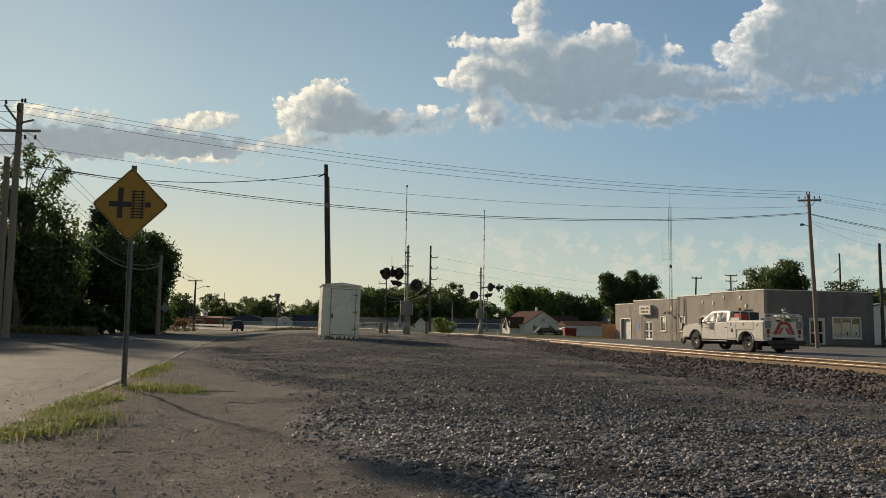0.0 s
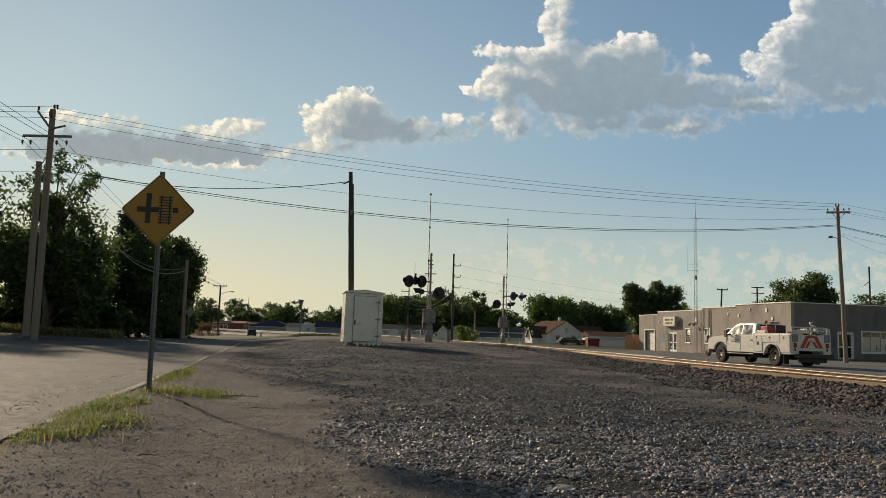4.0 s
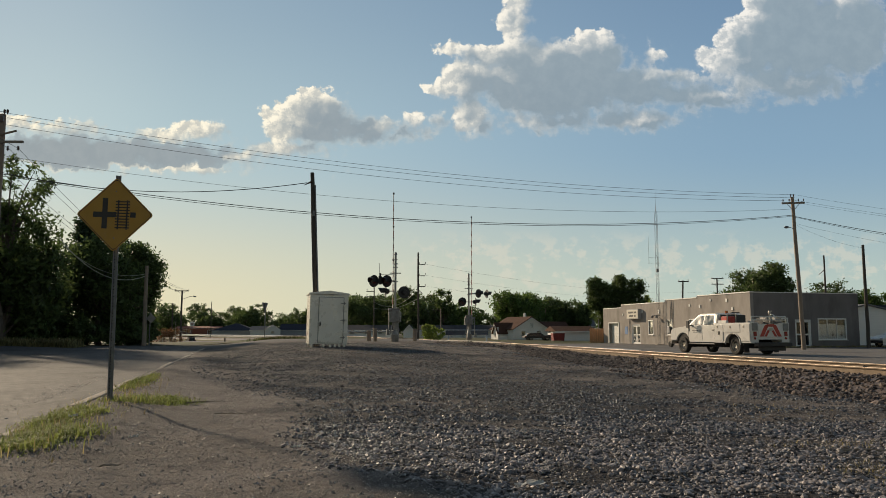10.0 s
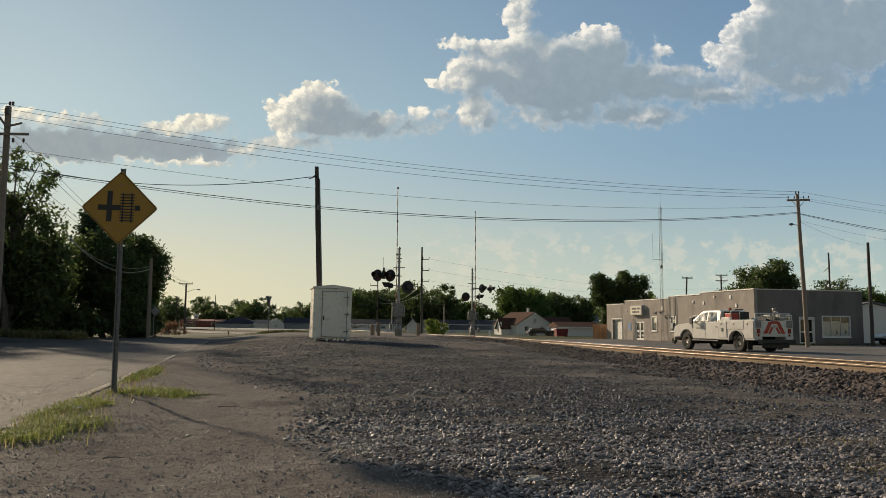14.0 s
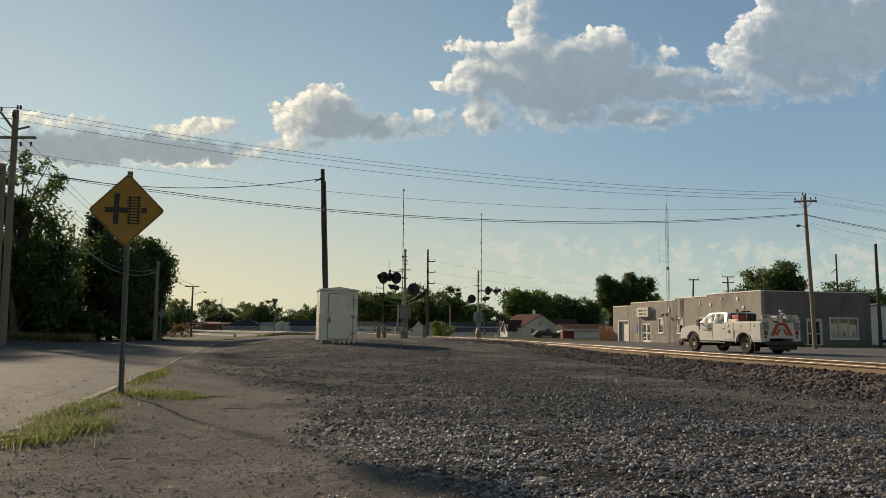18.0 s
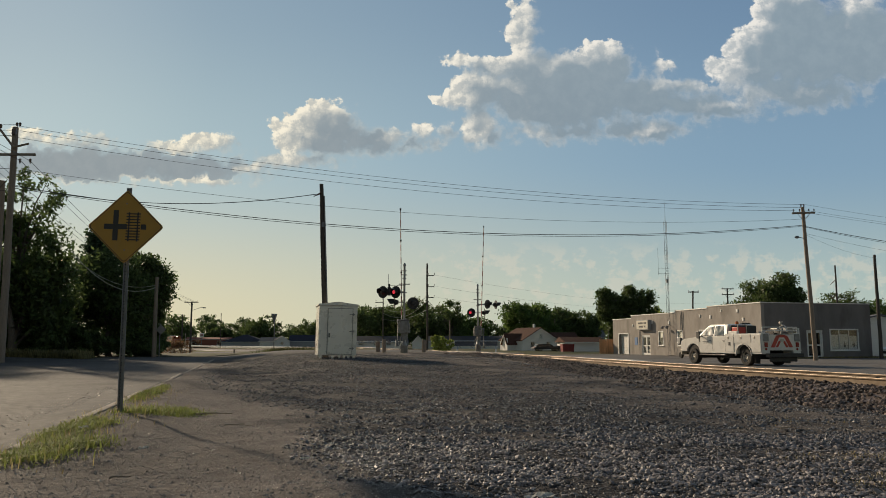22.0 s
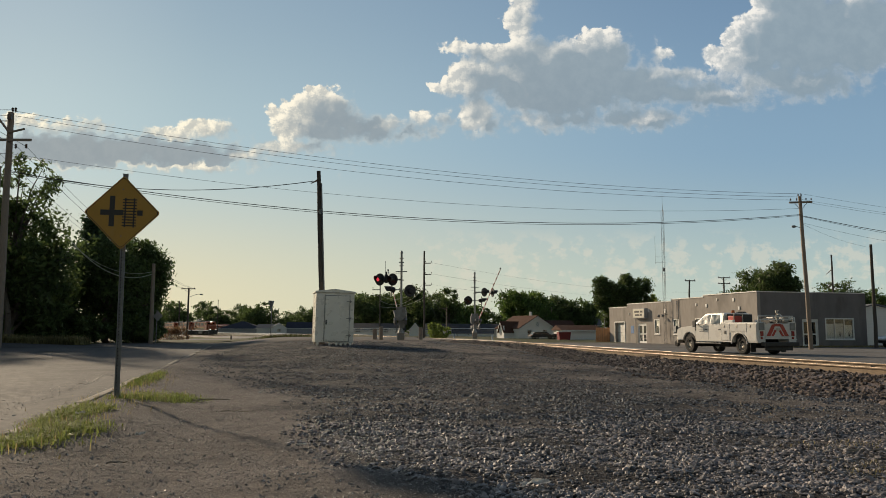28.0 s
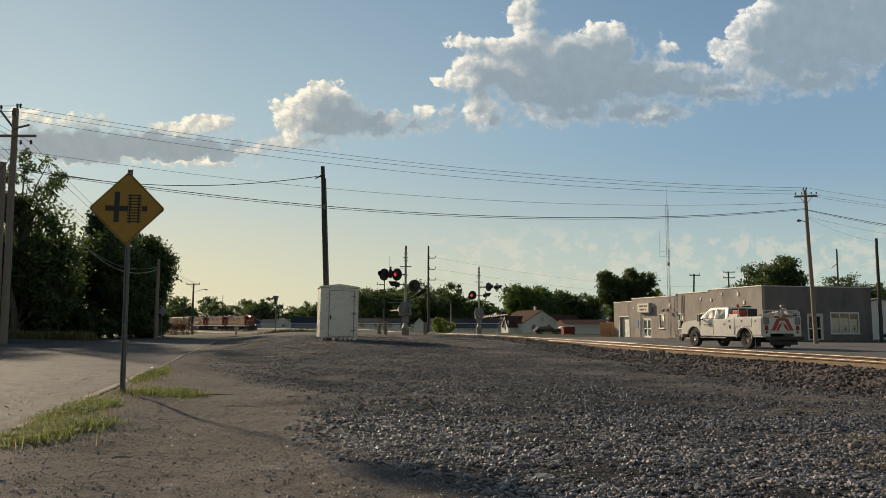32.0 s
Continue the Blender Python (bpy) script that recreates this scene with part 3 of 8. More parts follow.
def far_road():
    """The road's far end, bending left beside the track."""
    line = [(-18.5, 58), (-35.0, 124.0), (-43, 150), (-51.5, 178), (-56, 190), (-64, 207), (-78, 233), (-99, 268), (-150, 345)]
    v, f = [], []
    for k, (x, y) in enumerate(line):
        a, b = line[max(k - 1, 0)], line[min(k + 1, len(line) - 1)]
        d = Vector((b[0] - a[0], b[1] - a[1], 0)).normalized()
        for o in (-3.6, -1.2, 1.2, 3.6):
            px_, py_ = x + d.y * o, y - d.x * o
            v.append((px_, py_, float(ground_z(px_, py_)) + 0.06 + 0.12 * float(ease(y, 60, 68))))
    for k in range(len(line) - 1):
        for j in range(3):
            f.append((k * 4 + j, k * 4 + j + 1, k * 4 + j + 5, k * 4 + j + 4))
    return from_arrays("road_far", v, f, ASPHALT)


tagged(far_road(), "narrow asphalt road running on beside the track", "road", kind="structure")


def kerb():
    """A low broken concrete kerb along the road's edge, in lengths."""
    root = thing("kerb", Matrix(), "low pale concrete kerb, half buried and broken", "kerb", kind="structure")
    g = random.Random(3)
    v = -6.0
    while v < 46:
        length = g.uniform(1.6, 3.2)
        if not 5.2 < v < 7.4:
            p = at(-2.38 + g.uniform(-0.02, 0.02), v + length / 2)
            bm = B()
            box(bm, 0.15, length - 0.02, 0.22, bevel=0.03)
            q = part("kerb_stone", bm, CONCRETE, root)
            q.matrix_basis = Matrix.Translation((p.x, p.y, p.z - 0.080 + g.uniform(-0.02, 0.006))) @ pose(0, 0, 0, g.uniform(-0.6, 0.6), 0, -math.degrees(AX))
        v += length


kerb()


def along_track(name, outline, s0, s1, material_, top=rail_top, closed=True, step=1):
    """An outline of (offset to the right, height over the rail top) drawn along the track."""
    rows = [r for r in TRACK if s0 <= r[0] <= s1][::step]
    verts, faces, n = [], [], len(outline)
    for s, p, h in rows:
        for o, z in outline:
            verts.append((p.x + o * math.cos(h), p.y - o * math.sin(h), float(top(p.y)) + z))
    for i in range(len(rows) - 1):
        for k in range(n if closed else n - 1):
            a, b = i * n + k, i * n + (k + 1) % n
            faces.append((a, b, b + n, a + n))
    return from_arrays(name, verts, faces, material_)


bed = tagged(along_track("track_bed", [(-4.1, -0.95), (-3.5, -0.62), (-1.75, -0.22), (-0.9, -0.15), (0.9, -0.15), (1.75, -0.22), (3.4, -0.62), (4.0, -0.95)], -110, 880, BALLAST, closed=False),
             "raised bed of dark grey and brown crushed stone ballast", "ballast", kind="structure")

# pale strip on the track's right shoulder, in the street's pale colour
tagged(along_track("ballast_pale", [(1.72, -0.3), (1.95, -0.12), (4.6, -0.12), (5.1, -0.5)], 92, 400, PALE, closed=False), "pale strip along the far track's shoulder", "ballast", kind="structure")
tagged(along_track("street_pale", [(5.2, -0.14), (12.5, -0.12), (12.5, -0.6), (5.2, -0.6)], 34, 880, PALE, top=lambda y: 0.0 * y + 0.02), "pale concrete street running beside the track", "road", kind="structure")
for side in (-1,):
    tagged(along_track("embankment", [(side * 3.3, -0.6), (side * 7.0, -1.5), (side * 11.0, -2.6)], 70, 880, GRASS, closed=False), "grassy slope beside the raised track", "embankment", kind="structure")


JOINT_S = 9.6


def rails():
    track = thing("railway_track", Matrix(), "railway track of rusty rails with polished heads on dark wooden ties", "railway track")
    body = [(-0.075, -0.18), (0.075, -0.18), (0.075, -0.165), (0.012, -0.145), (0.010, -0.045), (0.036, -0.035), (0.037, -0.008), (-0.037, -0.008), (-0.036, -0.035), (-0.010, -0.045), (-0.012, -0.145), (-0.075, -0.165)]
    for c in (-0.7525, 0.7525):
        r = along_track("rail", [(o + c, z) for o, z in body], -110, 880, RUST)
        r.parent = track
        hd = along_track("rail_head", [(o + c, z) for o, z in ((-0.036, -0.0085), (0.036, -0.0085), (0.033, -0.002), (0.02, 0.0), (-0.02, 0.0), (-0.033, -0.002))], -110, 880, SHINY)
        hd.parent = r
        hd["label"] = "polished running surface"
    bm = B()
    box(bm, 2.6, 0.23, 0.17, bevel=0.012)
    first = None
    g = random.Random(5)
    s, n = -4.0, 0
    while n < 150:
        i = int(np.searchsorted(TRACK_S, s))
        _, p, h = TRACK[i]
        q = p + Vector((math.sin(h), math.cos(h), 0)) * (s - TRACK_S[i])
        if not 30 < s < 46:
            m = Matrix.Translation((q.x, q.y, float(rail_top(q.y)) - 0.27)) @ pose(g.uniform(-0.04, 0.04), 0, 0, 0, g.uniform(-0.5, 0.5), -math.degrees(h) + g.uniform(-1, 1))
            if first is None:
                first = part("tie", bm, TIE, track)
                first.matrix_basis = m
            else:
                again("tie", first, track, m)
        s += 0.52
        n += 1
    # tie plates with spikes under the near rail, where the ballast leaves them bare
    bm = B()
    box(bm, 0.34, 0.19, 0.02, bevel=0.004)
    plate_me, spike_me = part("tie_plate", bm, RUSTDARK, track, "rusty tie plate"), None
    plate_me.matrix_basis = Matrix.Translation((0, 0, -3))
    s, first_plate = -8.0, True
    while s < 28:
        i = int(np.searchsorted(TRACK_S, s))
        _, p, h = TRACK[i]
        q = p + Vector((math.sin(h), math.cos(h), 0)) * (s - TRACK_S[i])
        m = Matrix.Translation((q.x, q.y, float(rail_top(q.y)) - 0.178)) @ pose(0, 0, 0, 0, 0, -math.degrees(h)) @ Matrix.Translation((-0.7525, 0, 0))
        if first_plate:
            plate_me.matrix_basis, first_plate = m, False
        else:
            again("tie_plate", plate_me, track, m)
        for dx, dy in ((-0.10, 0.05), (-0.10, -0.05)):
            k_ = m @ Matrix.Translation((dx, dy, -0.002)) @ pose(0, 0, 0, 0, g.uniform(-8, 8), g.uniform(0, 90))
            if spike_me is None:
                bm = B()
                box(bm, 0.022, 0.022, 0.07, bevel=0.003)
                box(bm, 0.042, 0.034, 0.018, 0, 0, 0.04, bevel=0.005)
                spike_me = part("spike", bm, RUSTDARK, track, "rusty rail spike")
                spike_me.matrix_basis = k_
            else:
                again("spike", spike_me, track, k_)
        s += 0.52
    # bolted joint bar on the near rail
    i = int(np.searchsorted(TRACK_S, JOINT_S))
    _, p, h = TRACK[i]
    q = p + Vector((math.sin(h), math.cos(h), 0)) * (JOINT_S - TRACK_S[i])
    bm = B()
    box(bm, 0.03, 0.92, 0.095, -0.7525 - 0.032, 0, -0.095, bevel=0.008)
    for k in range(6):
        rod(bm, (-0.7525 - 0.03, -0.38 + 0.152 * k, -0.095), (-0.7525 - 0.075, -0.38 + 0.152 * k, -0.095), 0.018, seg=8)
    jb = part("joint_bar", bm, RUSTDARK, track, "dark bolted joint bar")
    jb.matrix_basis = Matrix.Translation((q.x, q.y, float(rail_top(q.y)))) @ pose(0, 0, 0, 0, 0, -math.degrees(h))
    # crossing panels between and beside the rails
    for o0, o1 in ((-2.3, -0.83), (-0.66, 0.66), (0.83, 2.3)):
        for k in range(6):
            s0 = 31.0 + k * 2.44
            i = int(np.searchsorted(TRACK_S, s0 + 1.2))
            _, p, h = TRACK[i]
            q = p + Vector((math.sin(h), math.cos(h), 0)) * (s0 + 1.2 - TRACK_S[i])
            bm = B()
            box(bm, o1 - o0 - 0.02, 2.42, 0.2, bevel=0.015)
            c = part("crossing_panel", bm, CONCRETE, track, "pale concrete crossing panel")
            c.matrix_basis = Matrix.Translation((q.x, q.y, float(rail_top(q.y)) - 0.105)) @ pose(0, 0, 0, 0, 0, -math.degrees(h)) @ Matrix.Translation(((o0 + o1) / 2, 0, 0))


rails()

# ---------------------------------------------------------------- trees
def leaf_material(name, a, b, through_=0.4):
    mt = material(name, a, b, 0.6, 0.6, vary=0.5, island=True)
    nt = mt.node_tree
    bs = nt.nodes["Principled BSDF"]
    tr, mx = nt.nodes.new("ShaderNodeBsdfTranslucent"), nt.nodes.new("ShaderNodeMixShader")
    src = bs.inputs["Base Color"].links[0].from_socket
    nt.links.new(src, tr.inputs[0])
    mx.inputs[0].default_value = through_
    nt.links.new(bs.outputs[0], mx.inputs[1])
    nt.links.new(tr.outputs[0], mx.inputs[2])
    nt.links.new(mx.outputs[0], nt.nodes["Material Output"].inputs[0])
    return mt


LEAF = leaf_material("dark_green_leaves", (0.075, 0.118, 0.036), (0.115, 0.16, 0.055), 0.5)
BLADES = leaf_material("grass_blades", (0.16, 0.21, 0.04), (0.27, 0.30, 0.085), 0.5)
LEAF_MID = leaf_material("green_leaves", (0.08, 0.145, 0.03), (0.12, 0.18, 0.045), 0.5)
LEAF_LIGHT = leaf_material("yellow_green_leaves", (0.19, 0.26, 0.05), (0.27, 0.32, 0.08), 0.5)
LEAF_FIR = leaf_material("blue_green_needles", (0.05, 0.085, 0.045), (0.075, 0.115, 0.06), 0.5)
BARK = material("grey_brown_bark", (0.09, 0.075, 0.06), (0.14, 0.12, 0.10), 0.9, 5.0, bump=0.8, bump_scale=20, stretch=(3, 3, 0.6))


def leaves(centres, radii, per, size, g, flat=0.75):
    """Leaf quads, slightly folded, scattered round the clumps' centres."""
    n = len(centres) * per
    c = np.repeat(centres, per, 0) + g.normal(0, 0.5, (n, 3)) * np.repeat(radii, per)[:, None] * (1, 1, flat)
    a = g.normal(size=(n, 3))
    a /= np.linalg.norm(a, axis=1, keepdims=True)
    b = np.cross(a, g.normal(size=(n, 3)))
    b /= np.linalg.norm(b, axis=1, keepdims=True)
    s = size * g.uniform(0.55, 1.3, (n, 1))
    v = np.stack([c - a * s, c + b * s * 0.42, c + a * s, c - b * s * 0.42], 1).reshape(-1, 3)
    return v, np.arange(4 * n).reshape(-1, 4)


def tree(x, y, height, width, low=0.25, seed=0, clumps=130, per=45, size=0.22, mat_=None, lobes=4, label="", trunk=0.22, name="tree", shape="round", dz=0.0, lean=0.0):
    if x < 10 and 127 < y < 155:
        x, y, height, width, size = x * 1.45, y * 1.45, height * 1.5, width * 1.45, size * 1.35
    g = np.random.default_rng(seed)
    root = thing(name, on_ground(x, y, 0, dz), label, "bush" if name == "bush" else "tree", group="trees of the town" if name == "tree" else "")
    z0, r = height * low, width / 2
    cz = (height + z0) / 2
    centres = []
    if shape == "fir":
        for _ in range(clumps):
            h = g.uniform(0, 1) ** 1.3
            rad = r * (1 - h) ** 0.8 * g.uniform(0.55, 1.0)
            t = g.uniform(0, 2 * np.pi)
            centres.append((rad * np.cos(t), rad * np.sin(t), z0 + h * (height - z0)))
        lobe = [((0, 0, cz), r)]
    else:
        lobe = [((0.0, 0.0, cz), 0.78)]
        for k in range(lobes):
            t = 2 * np.pi * k / max(lobes, 1) + g.uniform(-0.5, 0.5)
            lobe.append(((r * 0.5 * np.cos(t), r * 0.5 * np.sin(t), cz + (height - z0) * g.uniform(-0.28, 0.26)), g.uniform(0.42, 0.62)))
        for k in range(clumps):
            (lx, ly, lz), q = lobe[k % len(lobe)]
            d = g.normal(size=3)
            d /= np.linalg.norm(d)
            f = g.uniform(0.35, 1.0) ** 0.5
            centres.append((lx + d[0] * r * q * f, ly + d[1] * r * q * f, min(lz + d[2] * (height - z0) / 2 * q * f * 1.15, height)))
    centres = np.array(centres)
    if 100 < y < 225:
        per = int(per * 1.5)
    rad = np.full(len(centres), 0.17 * (width + height - z0) / 2 * 0.55) * g.uniform(0.6, 1.3, len(centres))
    v, f = leaves(centres, rad, per, size, g)
    v[:, 2] = np.maximum(v[:, 2], 0.05)
    v[:, 0] += lean * v[:, 2]
    crown = from_arrays("crown", v, f, mat_ or LEAF)
    crown.parent = root
    bm = B()
    p = Vector((0, 0, -0.1))
    for k in range(5):
        q = Vector((0.08 * height * 0.3 * g.normal() + lean * cz * (k + 1) / 5, 0.02 * height * g.normal(), cz * (k + 1) / 5))
        rod(bm, p, q, trunk * (1 - 0.16 * k), trunk * (1 - 0.16 * (k + 1)), 9)
        p = q
    part("trunk", bm, BARK, root)
    bm = B()
    for k in g.choice(len(centres), min(14, len(centres)), replace=False):
        c = Vector(centres[k]) + Vector((lean * centres[k][2], 0, 0))
        s = Vector((0, 0, max(0.3, min(cz, c.z * 0.55))))
        m_ = s.lerp(c, 0.55) + Vector((0, 0, 0.06 * height))
        rod(bm, s, m_, trunk * 0.4, trunk * 0.22, 6)
        rod(bm, m_, c, trunk * 0.22, trunk * 0.06, 6)
    part("limb", bm, BARK, root)
    return root


DECID = "full-leaved deciduous tree, dark against the low sun"
# big trees along the road's far side, seen against the light
tree(-27.6, 50, 10.2, 7.6, 0.06, 11, 260, 60, 0.20, LEAF, 6, "tall leafy tree with sparse upper branches beside the road", 0.3)
tree(-34.0, 48, 11.2, 9.0, 0.05, 12, 260, 55, 0.20, LEAF, 6, DECID + " beside the road", 0.3)
tree(-43.0, 46, 12.0, 10.0, 0.05, 112, 200, 45, 0.24, LEAF, 6, DECID + " beside the road", 0.3)
tree(-26.6, 59, 9.9, 5.6, 0.06, 13, 260, 50, 0.17, LEAF_FIR, 4, "dark pointed evergreen beside the road", 0.2, shape="fir")
tree(-24.4, 57, 8.9, 5.4, 0.04, 14, 240, 60, 0.17, LEAF, 5, DECID + " beside the road", 0.25)
tree(-23.3, 61, 8.3, 3.6, 0.04, 15, 240, 60, 0.16, LEAF, 5, "rounded leafy tree at the end of the row", 0.25)
tree(-29.5, 55, 7.5, 7.0, 0.02, 17, 220, 50, 0.2, LEAF, 4, "dense undergrowth tree beside the road", 0.2)
# a taller, thin-leaved head above the row
tree(-27.0, 48.6, 12.0, 5.2, 0.55, 18, 60, 34, 0.15, LEAF, 5, "tall tree with a sparse, airy crown beside the road", 0.2)
for k, (x, y, h, w) in enumerate(((-31, 52, 3.2, 5), (-27.5, 54.5, 3.0, 5), (-24.0, 58.5, 3.2, 4.6), (-36, 50, 3.4, 6), (-22.6, 60.3, 2.4, 3.0), (-25.2, 55.2, 2.0, 4.6), (-22.6, 57.4, 1.9, 4.2), (-22.0, 58.6, 1.5, 2.6), (-28.2, 53.2, 2.1, 5.0), (-32.5, 50.6, 2.2, 5.0))):
    tree(x, y, h, w, 0.0, 30 + k, 90, 50, 0.16, LEAF, 4, "dense dark shrub under the trees", 0.06, "bush")
# trees behind the crossing and the houses
tree(-13.0, 138, 7.6, 8.5, 0.1, 41, 150, 40, 0.26, LEAF, 5, DECID + " behind the crossing", 0.25)
tree(-6.5, 140, 7.4, 8.0, 0.1, 42, 150, 40, 0.26, LEAF, 5, DECID + " behind the crossing", 0.25)
tree(-2.5, 132, 7.8, 7.0, 0.1, 43, 150, 40, 0.25, LEAF, 5, DECID + " behind the crossing", 0.25)
tree(2.0, 128, 8.0, 4.8, 0.15, 44, 90, 40, 0.22, LEAF, 4, "tree with tufted open crown behind the crossing", 0.25)
tree(-9.5, 150, 8.4, 11.0, 0.02, 141, 170, 45, 0.28, LEAF, 5, DECID + " behind the crossing", 0.25)
tree(0.0, 152, 8.6, 11.0, 0.02, 142, 170, 45, 0.28, LEAF, 5, DECID + " behind the crossing", 0.25)
tree(-16.5, 152, 7.6, 9.0, 0.02, 143, 150, 45, 0.28, LEAF, 5, DECID + " behind the crossing", 0.25)
tree(5.0, 150, 6.6, 9.0, 0.1, 45, 130, 40, 0.28, LEAF_MID, 5, DECID + " behind the houses", 0.25)
tree(18.3, 150, 9.2, 12.6, 0.06, 46, 300, 45, 0.3, LEAF_MID, 6, "broad round leafy tree, sunlit from the side", 0.4)
tree(24.5, 165, 8.6, 10.0, 0.05, 47, 150, 40, 0.3, LEAF, 5, DECID + " behind the houses", 0.3)
tree(30.0, 160, 8.6, 9.0, 0.05, 48, 150, 40, 0.3, LEAF, 5, DECID + " behind the houses", 0.3)
tree(27.7, 122, 9.6, 4.8, 0.06, 49, 240, 50, 0.22, LEAF, 5, "tall leafy tree behind the grey building", 0.3)
tree(31.6, 122, 10.0, 5.6, 0.12, 50, 260, 50, 0.22, LEAF, 5, "tall leafy tree behind the grey building", 0.3)
tree(35.5, 126, 7.0, 5.0, 0.1, 51, 100, 40, 0.22, LEAF_LIGHT, 4, "small yellow-green tree behind the grey building", 0.2)
tree(46.0, 125, 8.0, 4.0, 0.1, 52, 150, 45, 0.2, LEAF, 4, DECID + " behind the grey building", 0.2)
tree(52.5, 121, 12.0, 9.8, 0.1, 53, 380, 50, 0.24, LEAF, 6, "large round-headed tree behind the grey building", 0.4)
tree(66.5, 126, 10.2, 10.5, 0.1, 54, 400, 45, 0.24, LEAF, 5, DECID + " behind the grey building", 0.3)
tree(76.0, 128, 8.6, 9.0, 0.1, 55, 120, 40, 0.26, LEAF_MID, 5, "green leafy tree beyond the shed", 0.3)
tree(86.0, 128, 9.0, 11.0, 0.1, 56, 120, 40, 0.26, LEAF_MID, 5, "green leafy tree beyond the shed", 0.3)
tree(0.2, 88, 2.4, 2.6, 0.0, 57, 80, 45, 0.14, LEAF_LIGHT, 4, "sunlit yellow-green bush beside the crossing", 0.05, "bush")
# far tree line
g_far = random.Random(8)
for k in range(34):
    x = -160 + k * 4.2 + g_far.uniform(-2, 2)
    y = g_far.uniform(390, 440)
    h = g_far.choice((11, 12, 13, 15, 16)) + g_far.uniform(-1, 1)
    tree(x, y, h, g_far.uniform(13, 20), 0.02, 200 + k, 80, 30, 0.65, LEAF, 4, "distant leafy tree on the skyline", 0.4)
for k in range(16):
    x = -30 + k * 10 + g_far.uniform(-3, 3)
    tree(x, g_far.uniform(230, 280), g_far.uniform(8.5, 11), g_far.uniform(13, 18), 0.02, 300 + k, 80, 30, 0.5, LEAF, 4, "distant leafy tree behind the houses", 0.4)

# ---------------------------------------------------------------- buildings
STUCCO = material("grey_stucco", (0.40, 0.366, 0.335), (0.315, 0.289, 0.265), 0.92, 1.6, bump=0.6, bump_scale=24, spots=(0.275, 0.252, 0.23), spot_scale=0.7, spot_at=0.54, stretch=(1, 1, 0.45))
# darker copy of the stucco: the front wall's shade is put into its colour
SHADESTUCCO = material("shade_side_stucco", (0.225, 0.205, 0.20), (0.18, 0.165, 0.162), 0.92, 1.2, bump=0.6, bump_scale=24, spots=(0.16, 0.142, 0.14), spot_scale=0.8, spot_at=0.52, stretch=(1, 1, 0.4))
COPING = material("pale_metal_coping", (0.80, 0.77, 0.71), (0.7, 0.67, 0.62), 0.5, 3.0)
TRIM = material("white_trim", (0.82, 0.81, 0.78), (0.74, 0.73, 0.70), 0.55, 4.0)
SIDING = material("white_siding", (0.88, 0.86, 0.81), (0.80, 0.78, 0.74), 0.7, 1.5, stretch=(0.3, 0.3, 14))
GREYSIDING = material("grey_siding", (0.36, 0.37, 0.38), (0.30, 0.31, 0.32), 0.7, 1.5, stretch=(0.3, 0.3, 14))
BROWNROOF = material("brown_shingles", (0.085, 0.045, 0.033), (0.12, 0.066, 0.048), 0.9, 6.0, bump=0.5)
GREYROOF = material("grey_shingles", (0.14, 0.145, 0.155), (0.20, 0.205, 0.215), 0.9, 6.0, bump=0.5)
DARKROOF = material("dark_blue_roof", (0.03, 0.035, 0.055), (0.045, 0.05, 0.075), 0.7, 2.0)
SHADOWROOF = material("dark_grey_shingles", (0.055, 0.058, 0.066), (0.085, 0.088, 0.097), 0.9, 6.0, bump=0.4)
REDBRICK = material("dark_red_brick", (0.22, 0.07, 0.05), (0.28, 0.10, 0.07), 0.9, 5.0)
BLUEPAINT = material("blue_paint", (0.08, 0.17, 0.36), (0.1, 0.2, 0.4), 0.5, 4.0)
CEDAR = material("cedar_boards", (0.60, 0.33, 0.17), (0.48, 0.26, 0.13), 0.8, 3.0, vary=0.15, stretch=(6, 6, 0.7))
SIGNFACE = material("sign_cream", (0.60, 0.57, 0.48), (0.54, 0.51, 0.43), 0.5, 3.0)
INK = material("dark_lettering", (0.06, 0.055, 0.05), (0.08, 0.075, 0.07), 0.6, 3.0)
INSIDE = material("dim_interior", (0.10, 0.095, 0.09), (0.07, 0.067, 0.062), 0.9, 2.0)
BLIND = material("pale_blinds", (0.55, 0.54, 0.5), (0.48, 0.47, 0.43), 0.8, 1.0, stretch=(1, 1, 30))

TURN = -math.degrees(AX)
for dull in (BROWNROOF, GREYROOF, SHADOWROOF, DARKROOF, STUCCO):
    dull.node_tree.nodes["Principled BSDF"].inputs["Specular IOR Level"].default_value = 0.12


